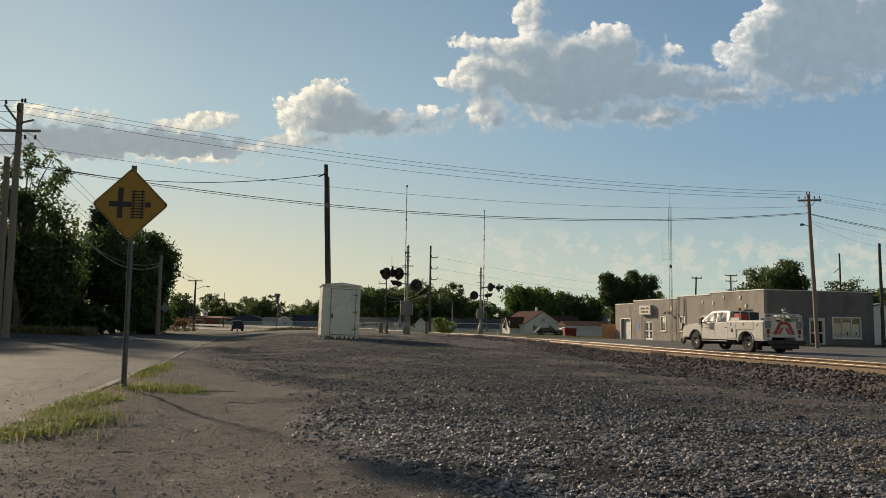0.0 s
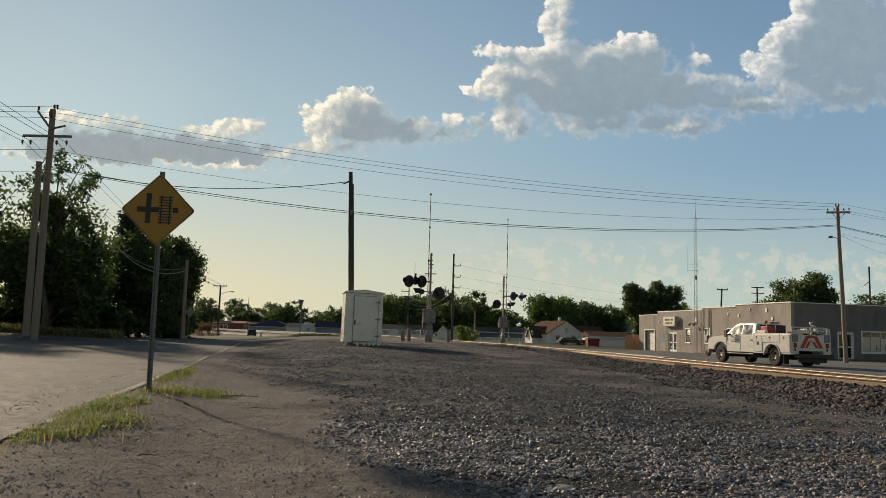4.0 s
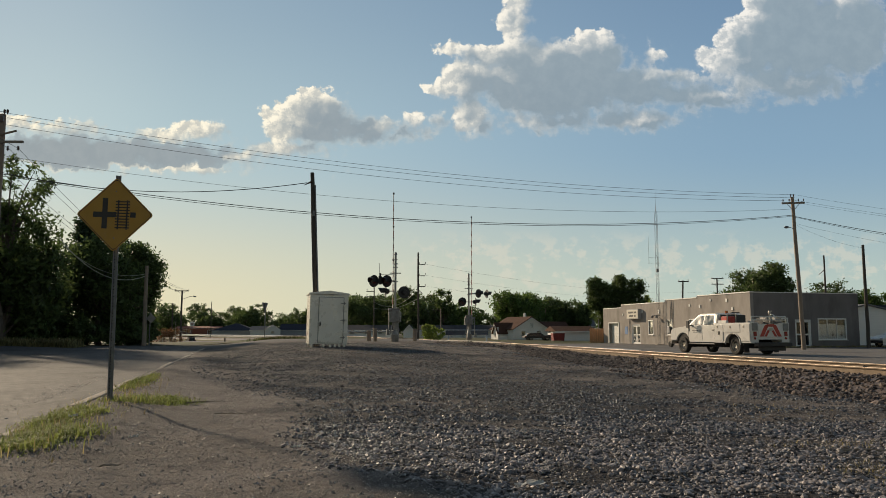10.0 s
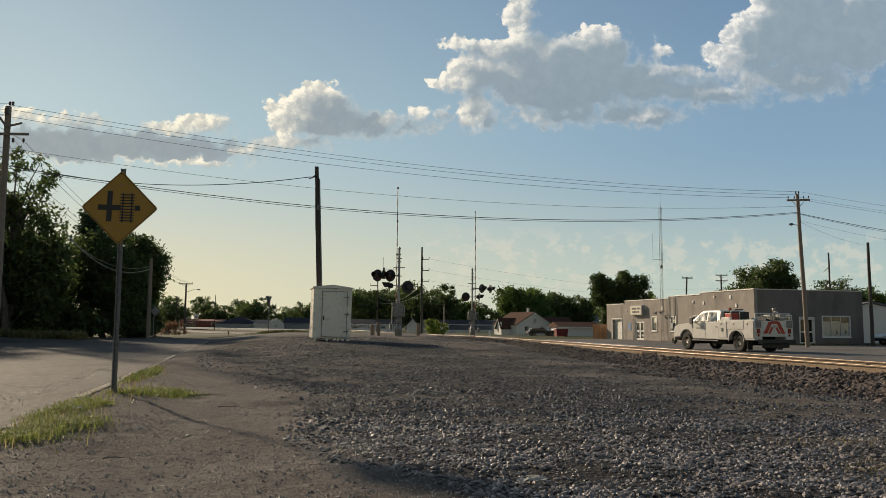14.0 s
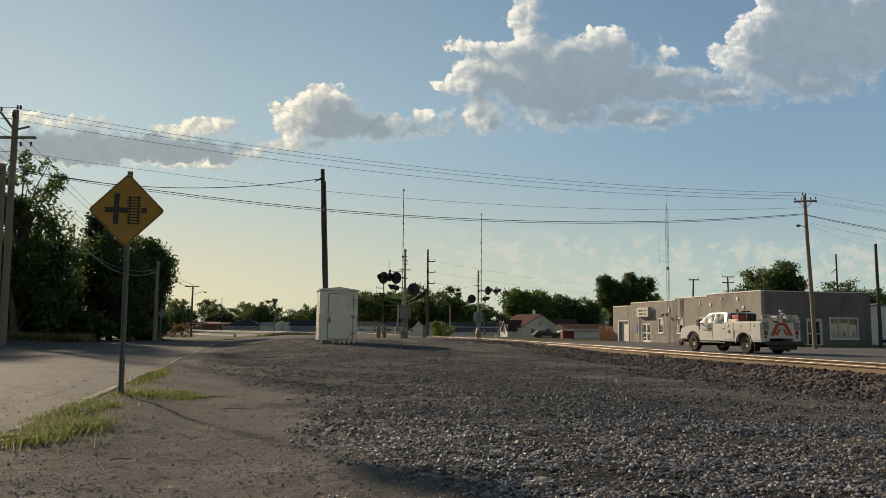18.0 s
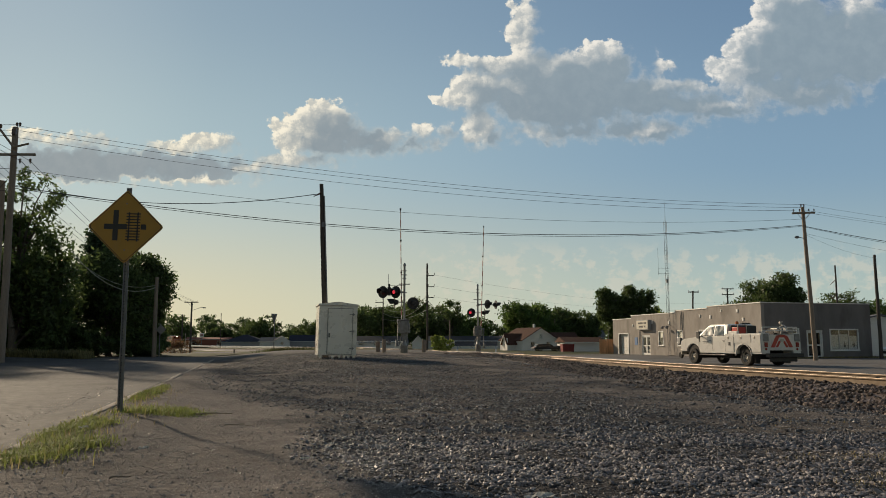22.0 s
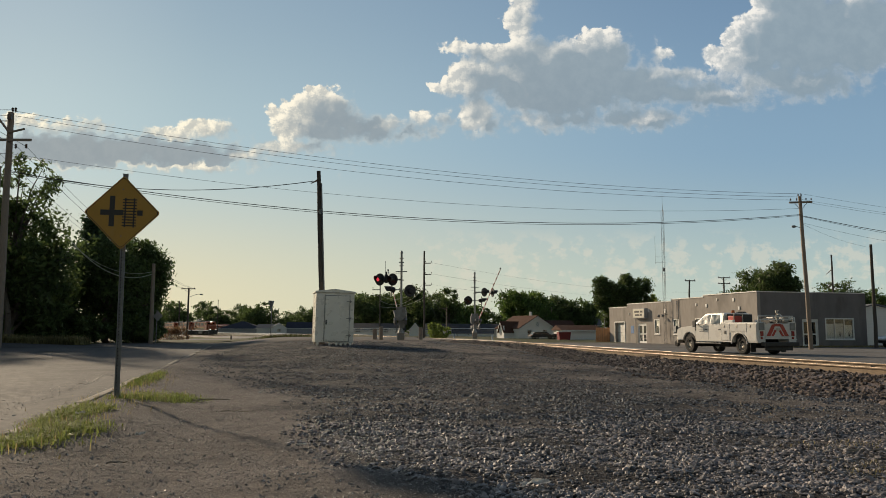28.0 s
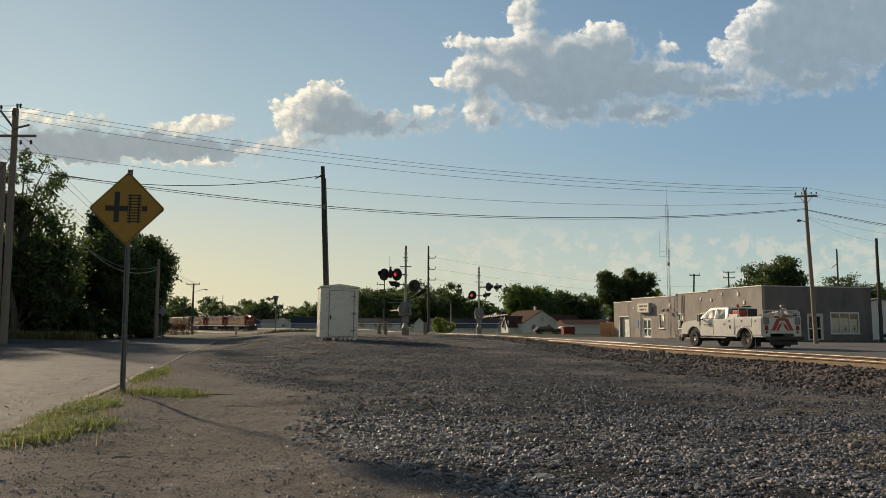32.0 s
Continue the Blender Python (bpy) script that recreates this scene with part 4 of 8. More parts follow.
def window_unit(parent, m, w, h, panes=1, blind=0.0, name="window"):
    """A window in an opening: frame, sill, mullions, panes. m: outer face's lower left corner, x along the wall, y inwards."""
    bm = B()
    t = 0.11 if w > 2 else 0.08
    for x0, z0, sx, sz in ((0, 0, w, t), (0, h - t, w, t), (0, t, t, h - 2 * t), (w - t, t, t, h - 2 * t)):
        box(bm, sx, 0.10, sz, x0 + sx / 2, 0.02, z0 + sz / 2, bevel=0.008)
    win = part(name, bm, TRIM, parent, "white-framed window")
    win.matrix_basis = m
    bm = B()
    box(bm, w + 0.12, 0.16, 0.05, w / 2, -0.03, -0.025, bevel=0.01)
    part("sill", bm, TRIM, win)
    for k in range(1, panes):
        bm = B()
        box(bm, 0.05, 0.08, h - 2 * t, w * k / panes, 0.03, h / 2)
        part("mullion", bm, TRIM, win)
    for k in range(panes):
        bm = B()
        box(bm, w / panes - t, 0.012, h - 2 * t, w * (k + 0.5) / panes, 0.05, h / 2)
        part("pane", bm, GLASS, win).visible_shadow = False
    if blind:
        bm = B()
        box(bm, w - 2 * t, 0.02, (h - 2 * t) * blind, w / 2, 0.10, h - t - (h - 2 * t) * blind / 2)
        part("blind", bm, BLIND, win, "pale drawn blind")
    return win


def grey_building():
    zb = -0.30
    root = thing("commercial_building", Matrix.Translation((26.72, 63.44, zb)) @ pose(0, 0, 0, 0, 0, TURN),
                 "low grey stucco building with stepped parapet and white-framed windows", "building")
    L, W, T = 27.2, 10.8, 0.3
    up = -zb
    tops = ((0, 7.8, 4.38 + up), (7.8, 13.45, 4.22 + up), (13.45, 22.7, 4.03 + up), (22.7, L, 3.72 + up))
    openings = ((23.4, 25.7, 0.08, 2.35), (18.55, 20.4, 0.08, 2.2), (15.75, 16.8, 0.78 + up, 2.3 + up), (12.1, 13.1, 0.78 + up, 2.3 + up), (8.2, 9.2, 0.78 + up, 2.3 + up))
    # the long sunlit wall, in steps of height: x of the wall runs from the far end towards the corner
    side = Matrix.Translation((0, 0, 0)) @ pose(0, 0, 0, 0, 0, 90)
    for a, b, h in tops:
        bm = B()
        holes = [(max(p, a) - a, z0, min(q, b) - a, z1) for p, q, z0, z1 in openings if p < b and q > a]
        wall_with_holes(bm, b - a, h, T, holes, Matrix.Translation((T, a, 0)) @ pose(0, 0, 0, 0, 0, 90))
        part("wall", bm, STUCCO, root)
        bm = B()
        box(bm, T + 0.10, b - a + (0.05 if a == 0 else 0), 0.09, T / 2, (a + b) / 2 - (0.025 if a == 0 else 0), h + 0.045, bevel=0.012)
        part("coping", bm, COPING, root)
    H = tops[0][2]
    fronts = ((1.4, 3.6, 0.45 + up, 2.3 + up), (4.3, 5.9, 0.06, 2.15 + up), (6.57, 9.48, 0.43 + up, 2.27 + up))
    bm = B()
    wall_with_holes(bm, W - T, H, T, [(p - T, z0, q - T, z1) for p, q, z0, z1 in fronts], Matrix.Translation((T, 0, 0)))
    part("wall", bm, SHADESTUCCO, root, "grey stucco front wall, darkened as the side away from the sun")
    bm = B()
    box(bm, W - T, T + 0.1, 0.07, T + (W - T) / 2, T / 2 + 0.0, H + 0.035, bevel=0.012)
    part("coping", bm, COPING, root)
    bm = B()
    wall_with_holes(bm, L - T, H - 0.3, T, [], Matrix.Translation((W, T, 0)) @ pose(0, 0, 0, 0, 0, 90))
    part("wall", bm, STUCCO, root)
    bm = B()
    wall_with_holes(bm, W - 2 * T, 3.6, T, [], Matrix.Translation((T, L - T, 0)))
    part("wall", bm, STUCCO, root)
    bm = B()
    box(bm, W - 2 * T, L - 2 * T, 0.2, W / 2, L / 2, 3.45)
    part("roof", bm, GREYROOF, root, "flat roof behind the parapet")
    bm = B()
    box(bm, W - 2 * T, L - 2 * T, 0.06, W / 2, L / 2, 0.05)
    part("floor", bm, INSIDE, root)
    bm = B()
    box(bm, 0.12, L - 2 * T, 3.2, 4.2, L / 2 + 1.5, 1.7)
    part("inner_wall", bm, INSIDE, root)
    turn = pose(0, 0, 0, 0, 0, -90)
    for p, q, z0, z1 in openings[2:]:
        window_unit(root, Matrix.Translation((0.0, q, z0)) @ turn, q - p, z1 - z0, 1, blind=0.45)
    for p, q, z0, z1 in (fronts[0], fronts[2]):
        window_unit(root, Matrix.Translation((p, 0, z0)), q - p, z1 - z0, 3)
    # pale boards standing low behind the show window
    for x, w_, h_ in ((7.1, 0.84, 1.22), (8.02, 0.92, 1.26), (8.95, 0.84, 1.12), (1.85, 0.7, 1.1), (2.6, 0.7, 1.15), (3.2, 0.5, 1.0)):
        bm = B()
        box(bm, w_, 0.02, h_, x, 0.115, 0.55 + up + h_ / 2, bevel=0.006)
        bd = part("display_board", bm, SIDING, root, "pale board behind the show window")
        if x > 7.5:
            bm = B()
            for k in range(5):
                a_ = -0.25 + 0.12 * k
                rod(bm, (x + 0.1, 0.098, 0.7 + up), (x + 0.1 + a_ * 0.6, 0.098, 0.7 + up + 0.5 - abs(a_)), 0.02, 0.008, 6)
            part("painted_motif", bm, INK, bd, "dark motif on the board")
    # entrance with side lights
    for (p, q, z0, z1), m, wd in (((18.55, 20.4, 0.08, 2.2), Matrix.Translation((0.05, 20.4, 0.08)) @ turn, 1.85), ((4.3, 5.9, 0.06, 2.15 + up), Matrix.Translation((4.3, 0.05, 0.06)), 1.6)):
        hh = z1 - z0
        bm = B()
        for x, sx in ((0.05, 0.1), (wd - 0.05, 0.1)):
            box(bm, sx, 0.12, hh, x, 0.05, hh / 2)
        box(bm, wd - 0.2, 0.12, 0.1, wd / 2, 0.05, hh - 0.05)
        fr = part("door_frame", bm, TRIM, root, "white entrance frame")
        fr.matrix_basis = m
        for k in range(2):
            x0, lw = 0.1 + k * (wd - 0.2) / 2, (wd - 0.2) / 2
            bm = B()
            for bx, bz, sx, sz in ((0.06, hh / 2 - 0.05, 0.12, hh - 0.1), (lw - 0.06, hh / 2 - 0.05, 0.12, hh - 0.1), (lw / 2, 0.12, lw - 0.24, 0.24), (lw / 2, hh - 0.17, lw - 0.24, 0.14), (lw / 2, hh * 0.47, lw - 0.24, 0.12)):
                box(bm, sx, 0.05, sz, x0 + bx, 0.07, bz)
            dr = part("door", bm, TRIM, root, "white door with glass panes")
            dr.matrix_basis = m
            bm = B()
            box(bm, lw - 0.24, 0.012, hh - 0.5, x0 + lw / 2, 0.075, hh / 2)
            part("pane", bm, DARKGLASS, dr)
            bm = B()
            rod(bm, (x0 + (0.1 if k else lw - 0.1), 0.0, 0.9), (x0 + (0.1 if k else lw - 0.1), 0.0, 1.2), 0.015)
            part("handle", bm, GALV, dr)
    # overhead door, deep in its opening
    bm = B()
    for k in range(6):
        box(bm, 2.3, 0.05, 0.365, 1.15, 0.30, 0.19 + k * 0.378, bevel=0.012)
    gd = part("garage_door", bm, WHITE, root, "white panelled overhead door")
    gd.matrix_basis = Matrix.Translation((0, 25.7, 0.08)) @ turn
    bm = B()
    for x, z, sx, sz in ((-0.06, 1.16, 0.12, 2.36), (2.36, 1.16, 0.12, 2.36), (1.15, 2.33, 2.3, 0.12)):
        box(bm, sx, 0.06, sz, x, -0.025, z)
    fr = part("door_frame", bm, TRIM, root)
    fr.matrix_basis = Matrix.Translation((0, 25.7, 0.08)) @ turn
    # box sign over the entrance, with two unreadable lines
    bm = B()
    box(bm, 0.4, 2.55, 1.05, -0.235, 19.4, 3.0 + up - 0.02, bevel=0.02)
    sg = part("sign_box", bm, GREYSIDING, root, "box sign with two dark lines of lettering")
    bm = B()
    box(bm, 0.02, 2.42, 0.92, -0.445, 19.4, 3.0 + up - 0.02)
    part("sign_face", bm, SIGNFACE, sg)
    for z, spans in ((3.18, ((18.5, 19.05), (19.2, 20.25))), (2.82, ((18.65, 19.0), (19.15, 20.1)))):
        for p, q in spans:
            bm = B()
            box(bm, 0.012, q - p, 0.2, -0.461, (p + q) / 2, z + up - 0.02)
            part("lettering", bm, INK, sg)
    bm = B()
    box(bm, 0.03, 0.62, 0.85, -0.018, 21.6, 1.55)
    part("notice_board", bm, BLUEPAINT, root, "blue notice board")
    # wall lamps, meters, conduits, vents
    for y, z, w in ((18.0, 3.55, 0.35), (14.6, 3.45, 0.4), (7.3, 3.75, 0.3), (2.4, 3.4, 0.28), (3.2, 4.15, 0.3), (9.0, 3.9, 0.25), (22.3, 3.3, 0.22), (5.6, 4.25, 0.2)):
        bm = B()
        box(bm, 0.06, w * 0.75, w, -0.032, y, z, bevel=0.01)
        part("vent", bm, TRIM, root, "pale wall vent")
    for y in (15.05, 14.2):
        bm = B()
        rod(bm, (0, y, 3.1), (-0.45, y, 3.0), 0.025)
        bmesh.ops.create_cone(bm, cap_ends=True, segments=12, radius1=0.17, radius2=0.05, depth=0.26, matrix=Matrix.Translation((-0.5, y, 2.95)) @ pose(0, 0, 0, 0, 25, 0))
        part("flood_lamp", bm, GALV, root, "grey metal flood lamp")
    bm = B()
    for y, z in ((12.0, 4.45), (12.35, 4.4), (20.75, 3.2)):
        rod(bm, (-0.06, y, 0.1), (-0.06, y, z), 0.028, seg=8)
    part("conduit", bm, GALV, root)
    bm = B()
    box(bm, 0.14, 0.4, 0.6, -0.12, 12.6, 1.6, bevel=0.015)
    part("meter_box", bm, GALV, root)
    bm = B()
    box(bm, 0.3, 0.22, 0.14, 4.9, -0.12, 2.95, bevel=0.02)
    part("wall_lamp", bm, GALV, root)
    return root


grey_building()


def gable_house(name, x, y, rz, w, d, eave, ridge, wall, roof, label, wins=(), dz=0.0, over=0.3, chimney=False, door=None):
    """A house with its gable to the front (w wide, d deep); wins: (x, z, w, h) in the gable wall."""
    root = thing(name, on_ground(x, y, rz, dz), label, "house", group="houses of the town")
    bm = B()
    holes = [(a + w / 2 - ww / 2, z, a + w / 2 + ww / 2, z + h) for a, z, ww, h in wins if z + h <= eave]
    wall_with_holes(bm, w, eave, 0.2, holes, Matrix.Translation((-w / 2, 0, 0)))
    part("wall", bm, wall, root)
    bm = B()
    prism(bm, [(-w / 2, eave), (w / 2, eave), (0, ridge - 0.06)], 0.0, 0.2)
    part("gable", bm, wall, root)
    bm = B()
    prism(bm, [(-w / 2, eave), (w / 2, eave), (0, ridge - 0.06)], d - 0.2, d)
    box(bm, w, 0.2, eave, 0, d - 0.1, eave / 2)
    part("wall", bm, wall, root)
    for s in (-1, 1):
        bm = B()
        box(bm, 0.2, d - 0.4, eave, s * (w / 2 - 0.1), d / 2, eave / 2)
        part("wall", bm, wall, root)
        bm = B()
        k = (ridge - eave) / (w / 2)
        xo = w / 2 + over
        prism(bm, [(0, ridge), (s * xo, ridge - k * xo), (s * xo, ridge - k * xo + 0.12), (0, ridge + 0.13)], -over, d + over)
        part("roof", bm, roof, root)
        bm = B()
        prism(bm, [(0, ridge - 0.02), (s * xo, ridge - k * xo - 0.02), (s * xo, ridge - k * xo - 0.17), (0, ridge - 0.17)], -over - 0.03, -over + 0.0)
        part("barge_board", bm, TRIM, root)
    for a, z, ww, h in wins:
        window_unit(root, Matrix.Translation((a - ww / 2, 0 if z + h <= eave else -0.06, z)), ww, h, 1)
    bm = B()
    box(bm, w - 0.4, d - 0.4, 0.05, 0, d / 2, 0.05)
    part("floor", bm, INSIDE, root)
    if door:
        bm = B()
        box(bm, 0.95, 0.08, 2.05, door, -0.045, 1.05, bevel=0.01)
        part("door", bm, TRIM, root)
    if chimney:
        bm = B()
        box(bm, 0.32, 0.32, 0.9, 0.2, d * 0.3, ridge + 0.3)
        part("chimney", bm, TRIM, root)
    return root


def long_house(name, x, y, rz, w, d, eave, ridge, wall, roof, label, wins=(), dz=0.0, hip=0.0):
    """A low house with its ridge along the front."""
    root = thing(name, on_ground(x, y, rz, dz), label, "house", group="houses of the town")
    bm = B()
    holes = [(a + w / 2 - ww / 2, z, a + w / 2 + ww / 2, z + h) for a, z, ww, h in wins]
    wall_with_holes(bm, w, eave, 0.2, holes, Matrix.Translation((-w / 2, 0, 0)))
    part("wall", bm, wall, root)
    bm = B()
    box(bm, w, 0.2, eave, 0, d - 0.1, eave / 2)
    for s in (-1, 1):
        box(bm, 0.2, d - 0.4, eave, s * (w / 2 - 0.1), d / 2, eave / 2)
    part("wall", bm, wall, root)
    bm = B()
    o = 0.4
    a = [bm.verts.new(p) for p in ((-w / 2 - o, -o, eave - 0.05), (w / 2 + o, -o, eave - 0.05), (w / 2 + o, d + o, eave - 0.05), (-w / 2 - o, d + o, eave - 0.05), (-w / 2 - o + hip, d / 2, ridge), (w / 2 + o - hip, d / 2, ridge))]
    fs = [(0, 1, 5, 4), (2, 3, 4, 5), (1, 2, 5), (3, 0, 4), (3, 2, 1, 0)]
    faces = [bm.faces.new([a[i] for i in f]) for f in fs]
    bmesh.ops.recalc_face_normals(bm, faces=faces)
    part("roof", bm, roof, root)
    bm = B()
    box(bm, w + 2 * o, 0.04, 0.16, 0, -o - 0.024, eave - 0.10)
    part("fascia", bm, TRIM, root)
    for a, z, ww, h in wins:
        window_unit(root, Matrix.Translation((a - ww / 2, 0, z)), ww, h, 2 if ww > 1.3 else 1)
    bm = B()
    box(bm, w - 0.4, d - 0.4, 0.05, 0, d / 2, 0.05)
    part("floor", bm, INSIDE, root)
    return root


# white house with a brown roof, its wing and its long garage
gable_house("house", 16.7, 127, 27, 7.0, 7.0, 1.75, 3.7, SIDING, BROWNROOF, "small white house with brown shingle roof and front gable", ((0.1, 1.95, 0.66, 0.8), (-1.5, 0.5, 0.9, 1.0), (1.6, 0.5, 0.9, 1.0)), chimney=True)
gable_house("house", 10.9, 127.6, -72, 2.2, 4.0, 1.3, 2.7, SIDING, BROWNROOF, "low white porch wing with a brown roof", ((0, 0.4, 0.8, 0.8),), door=0.7)
long_house("house", 21.4, 131.5, 10, 5.4, 6.0, 1.3, 3.1, SIDING, BROWNROOF, "rear wing of the white house under a brown roof")
long_house("garage", 21.4, 112.5, 8, 5.6, 5.0, 1.42, 2.15, SIDING, BROWNROOF, "long white garage with low brown roof")
long_house("house", 28.5, 165, 2, 14, 8, 2.6, 4.8, GREYSIDING, GREYROOF, "grey house with grey roof behind the white one", ((-3, 1, 1.2, 1.1), (3, 1, 1.2, 1.1)))
# low buildings behind the crossing
long_house("house", -15.0, 180, -4, 13.5, 8, 1.45, 3.0, SIDING, SHADOWROOF, "long low house with a grey roof behind the crossing", ((-3.4, 0.8, 1.3, 1.0), (0.2, 0.8, 1.3, 1.0), (3.2, 0.8, 1.1, 1.0)))
gable_house("house", -4.7, 170, 0, 2.6, 6.0, 1.5, 3.0, SIDING, SHADOWROOF, "small white gabled house behind the crossing")
long_house("house", 7.0, 174, -3, 19.5, 8, 1.5, 2.9, SIDING, SHADOWROOF, "low grey house with a dark roof behind the crossing", ((-4, 0.7, 1.4, 1.0), (3.6, 0.7, 1.4, 1.0)))
# far houses across the field
long_house("house", -88, 345, 3, 19.5, 12, 2.2, 5.5, GREYSIDING, DARKROOF, "distant house with a wide dark hipped roof", (), hip=9.5)
gable_house("house", -67.5, 330, 14, 6.4, 12, 2.6, 4.7, WHITE, GREYROOF, "distant pale house with a gable", ((0, 0.9, 1.4, 1.2),))
long_house("house", -74.5, 338, 0, 9, 8, 2.4, 4.2, WHITE, GREYROOF, "distant pale house with a low grey roof")
long_house("house", -60.5, 340, 0, 12, 9, 2.5, 5.2, GREYSIDING, DARKROOF, "distant low house with a dark roof")
long_house("shop", -114, 380, 12, 21, 14, 3.6, 4.5, REDBRICK, REDBRICK, "distant dark red shop with a low red roof", ((-6, 0.5, 4, 2.2), (6, 0.5, 4, 2.2)))


def shop_sign():
    root = thing("shop_sign", on_ground(-115, 372), "distant white square shop sign on a post", "sign")
    bm = B()
    rod(bm, (0, 0, -0.2), (0, 0, 4.6), 0.15)
    part("post", bm, GALV, root)
    bm = B()
    box(bm, 2.2, 0.2, 1.9, 0, 0, 5.5, bevel=0.05)
    part("panel", bm, WHITE, root)
    for z in (5.75, 5.25):
        bm = B()
        box(bm, 1.3, 0.03, 0.28, 0, -0.12, z)
        part("lettering", bm, REDBRICK, root)


shop_sign()


def shed():
    root = thing("shed", on_ground(42.6, 74, TURN - 8), "grey metal-sided shed with a shallow gable", "shed")
    bm = B()
    prism(bm, [(-5.6, 0), (5.6, 0), (5.6, 2.75), (0, 3.9), (-5.6, 2.75)], 0, 0.15)
    part("wall", bm, SIDING, root)
    bm = B()
    for s in (-1, 1):
        box(bm, 0.15, 8, 2.7, s * 5.5, 4.2, 1.35)
    part("wall", bm, GREYSIDING, root)
    for s in (-1, 1):
        bm = B()
        prism(bm, [(0, 3.92), (s * 5.9, 2.71), (s * 5.9, 2.83), (0, 4.05)], -0.3, 8.4)
        part("roof", bm, GREYROOF, root)
    bm = B()
    box(bm, 2.6, 0.1, 2.2, 4.0, -0.055, 1.12)
    part("door", bm, DARKROOF, root, "dark sliding door")
    root2 = thing("warehouse", on_ground(46, 86, TURN), "long dark flat-roofed warehouse", "building")
    bm = B()
    box(bm, 18, 10, 4.4, 2, 5, 2.2)
    part("wall", bm, DARKROOF, root2)


shed()


def board_fence():
    """Upright cedar boards beside the grey building."""
    root = thing("board_fence", on_ground(21.3, 91.0, 3.0), "upright cedar board fence beside the building", "fence")
    first = None
    for k in range(17):
        m = Matrix.Translation((-2.3 + k * 0.145, random.Random(k).uniform(-0.006, 0.006), 0.85))
        if first is None:
            bm = B()
            box(bm, 0.138, 0.022, 1.7, bevel=0.004)
            first = part("board", bm, CEDAR, root)
            first.matrix_basis = m
        else:
            again("board", first, root, m)
    for z in (0.4, 1.3):
        bm = B()
        box(bm, 2.45, 0.05, 0.09, -1.13, 0.04, z)
        part("rail", bm, CEDAR, root)


board_fence()

# ---------------------------------------------------------------- signs, poles, signals
SIGNYELLOW = material("faded_yellow_sheeting", (0.48, 0.26, 0.03), (0.40, 0.22, 0.028), 0.45, 3.0, spots=(0.42, 0.25, 0.05), spot_scale=3, spot_at=0.62)
SIGNBLACK = material("sign_black_film", (0.02, 0.018, 0.018), (0.03, 0.027, 0.025), 0.45, 3.0)
SIGNBACK = material("dull_sign_back", (0.20, 0.20, 0.20), (0.14, 0.14, 0.14), 0.5, 3.0, metal=0.5)
REDPAINT = material("red_paint", (0.50, 0.05, 0.035), (0.42, 0.045, 0.03), 0.5, 4.0)
BANDRED = material("faded_red_band", (0.24, 0.06, 0.05), (0.19, 0.05, 0.045), 0.6, 4.0)
ARMWHITE = material("weathered_white_arm", (0.48, 0.47, 0.44), (0.38, 0.37, 0.35), 0.6, 4.0)
# the shade round the gate boxes is put into this darker, spotted grey
BOXGREY = material("shade_grey_metal", (0.30, 0.295, 0.28), (0.21, 0.205, 0.19), 0.6, 5.0, spots=(0.16, 0.14, 0.12), spot_scale=3.0, spot_at=0.55)
LAMPRED = material("lit_red_lens", (0.95, 0.06, 0.09), (0.95, 0.05, 0.08), 0.3, 3.0, glow=0.6)
LENSDARK = material("unlit_red_lens", (0.03, 0.008, 0.008), (0.02, 0.006, 0.006), 0.2, 5.0)
CABINETPAINT = material("off_white_cabinet_paint", (0.80, 0.775, 0.72), (0.74, 0.715, 0.66), 0.30, 1.2, metal=0.15, spots=(0.66, 0.63, 0.57), spot_scale=1.4, spot_at=0.56)


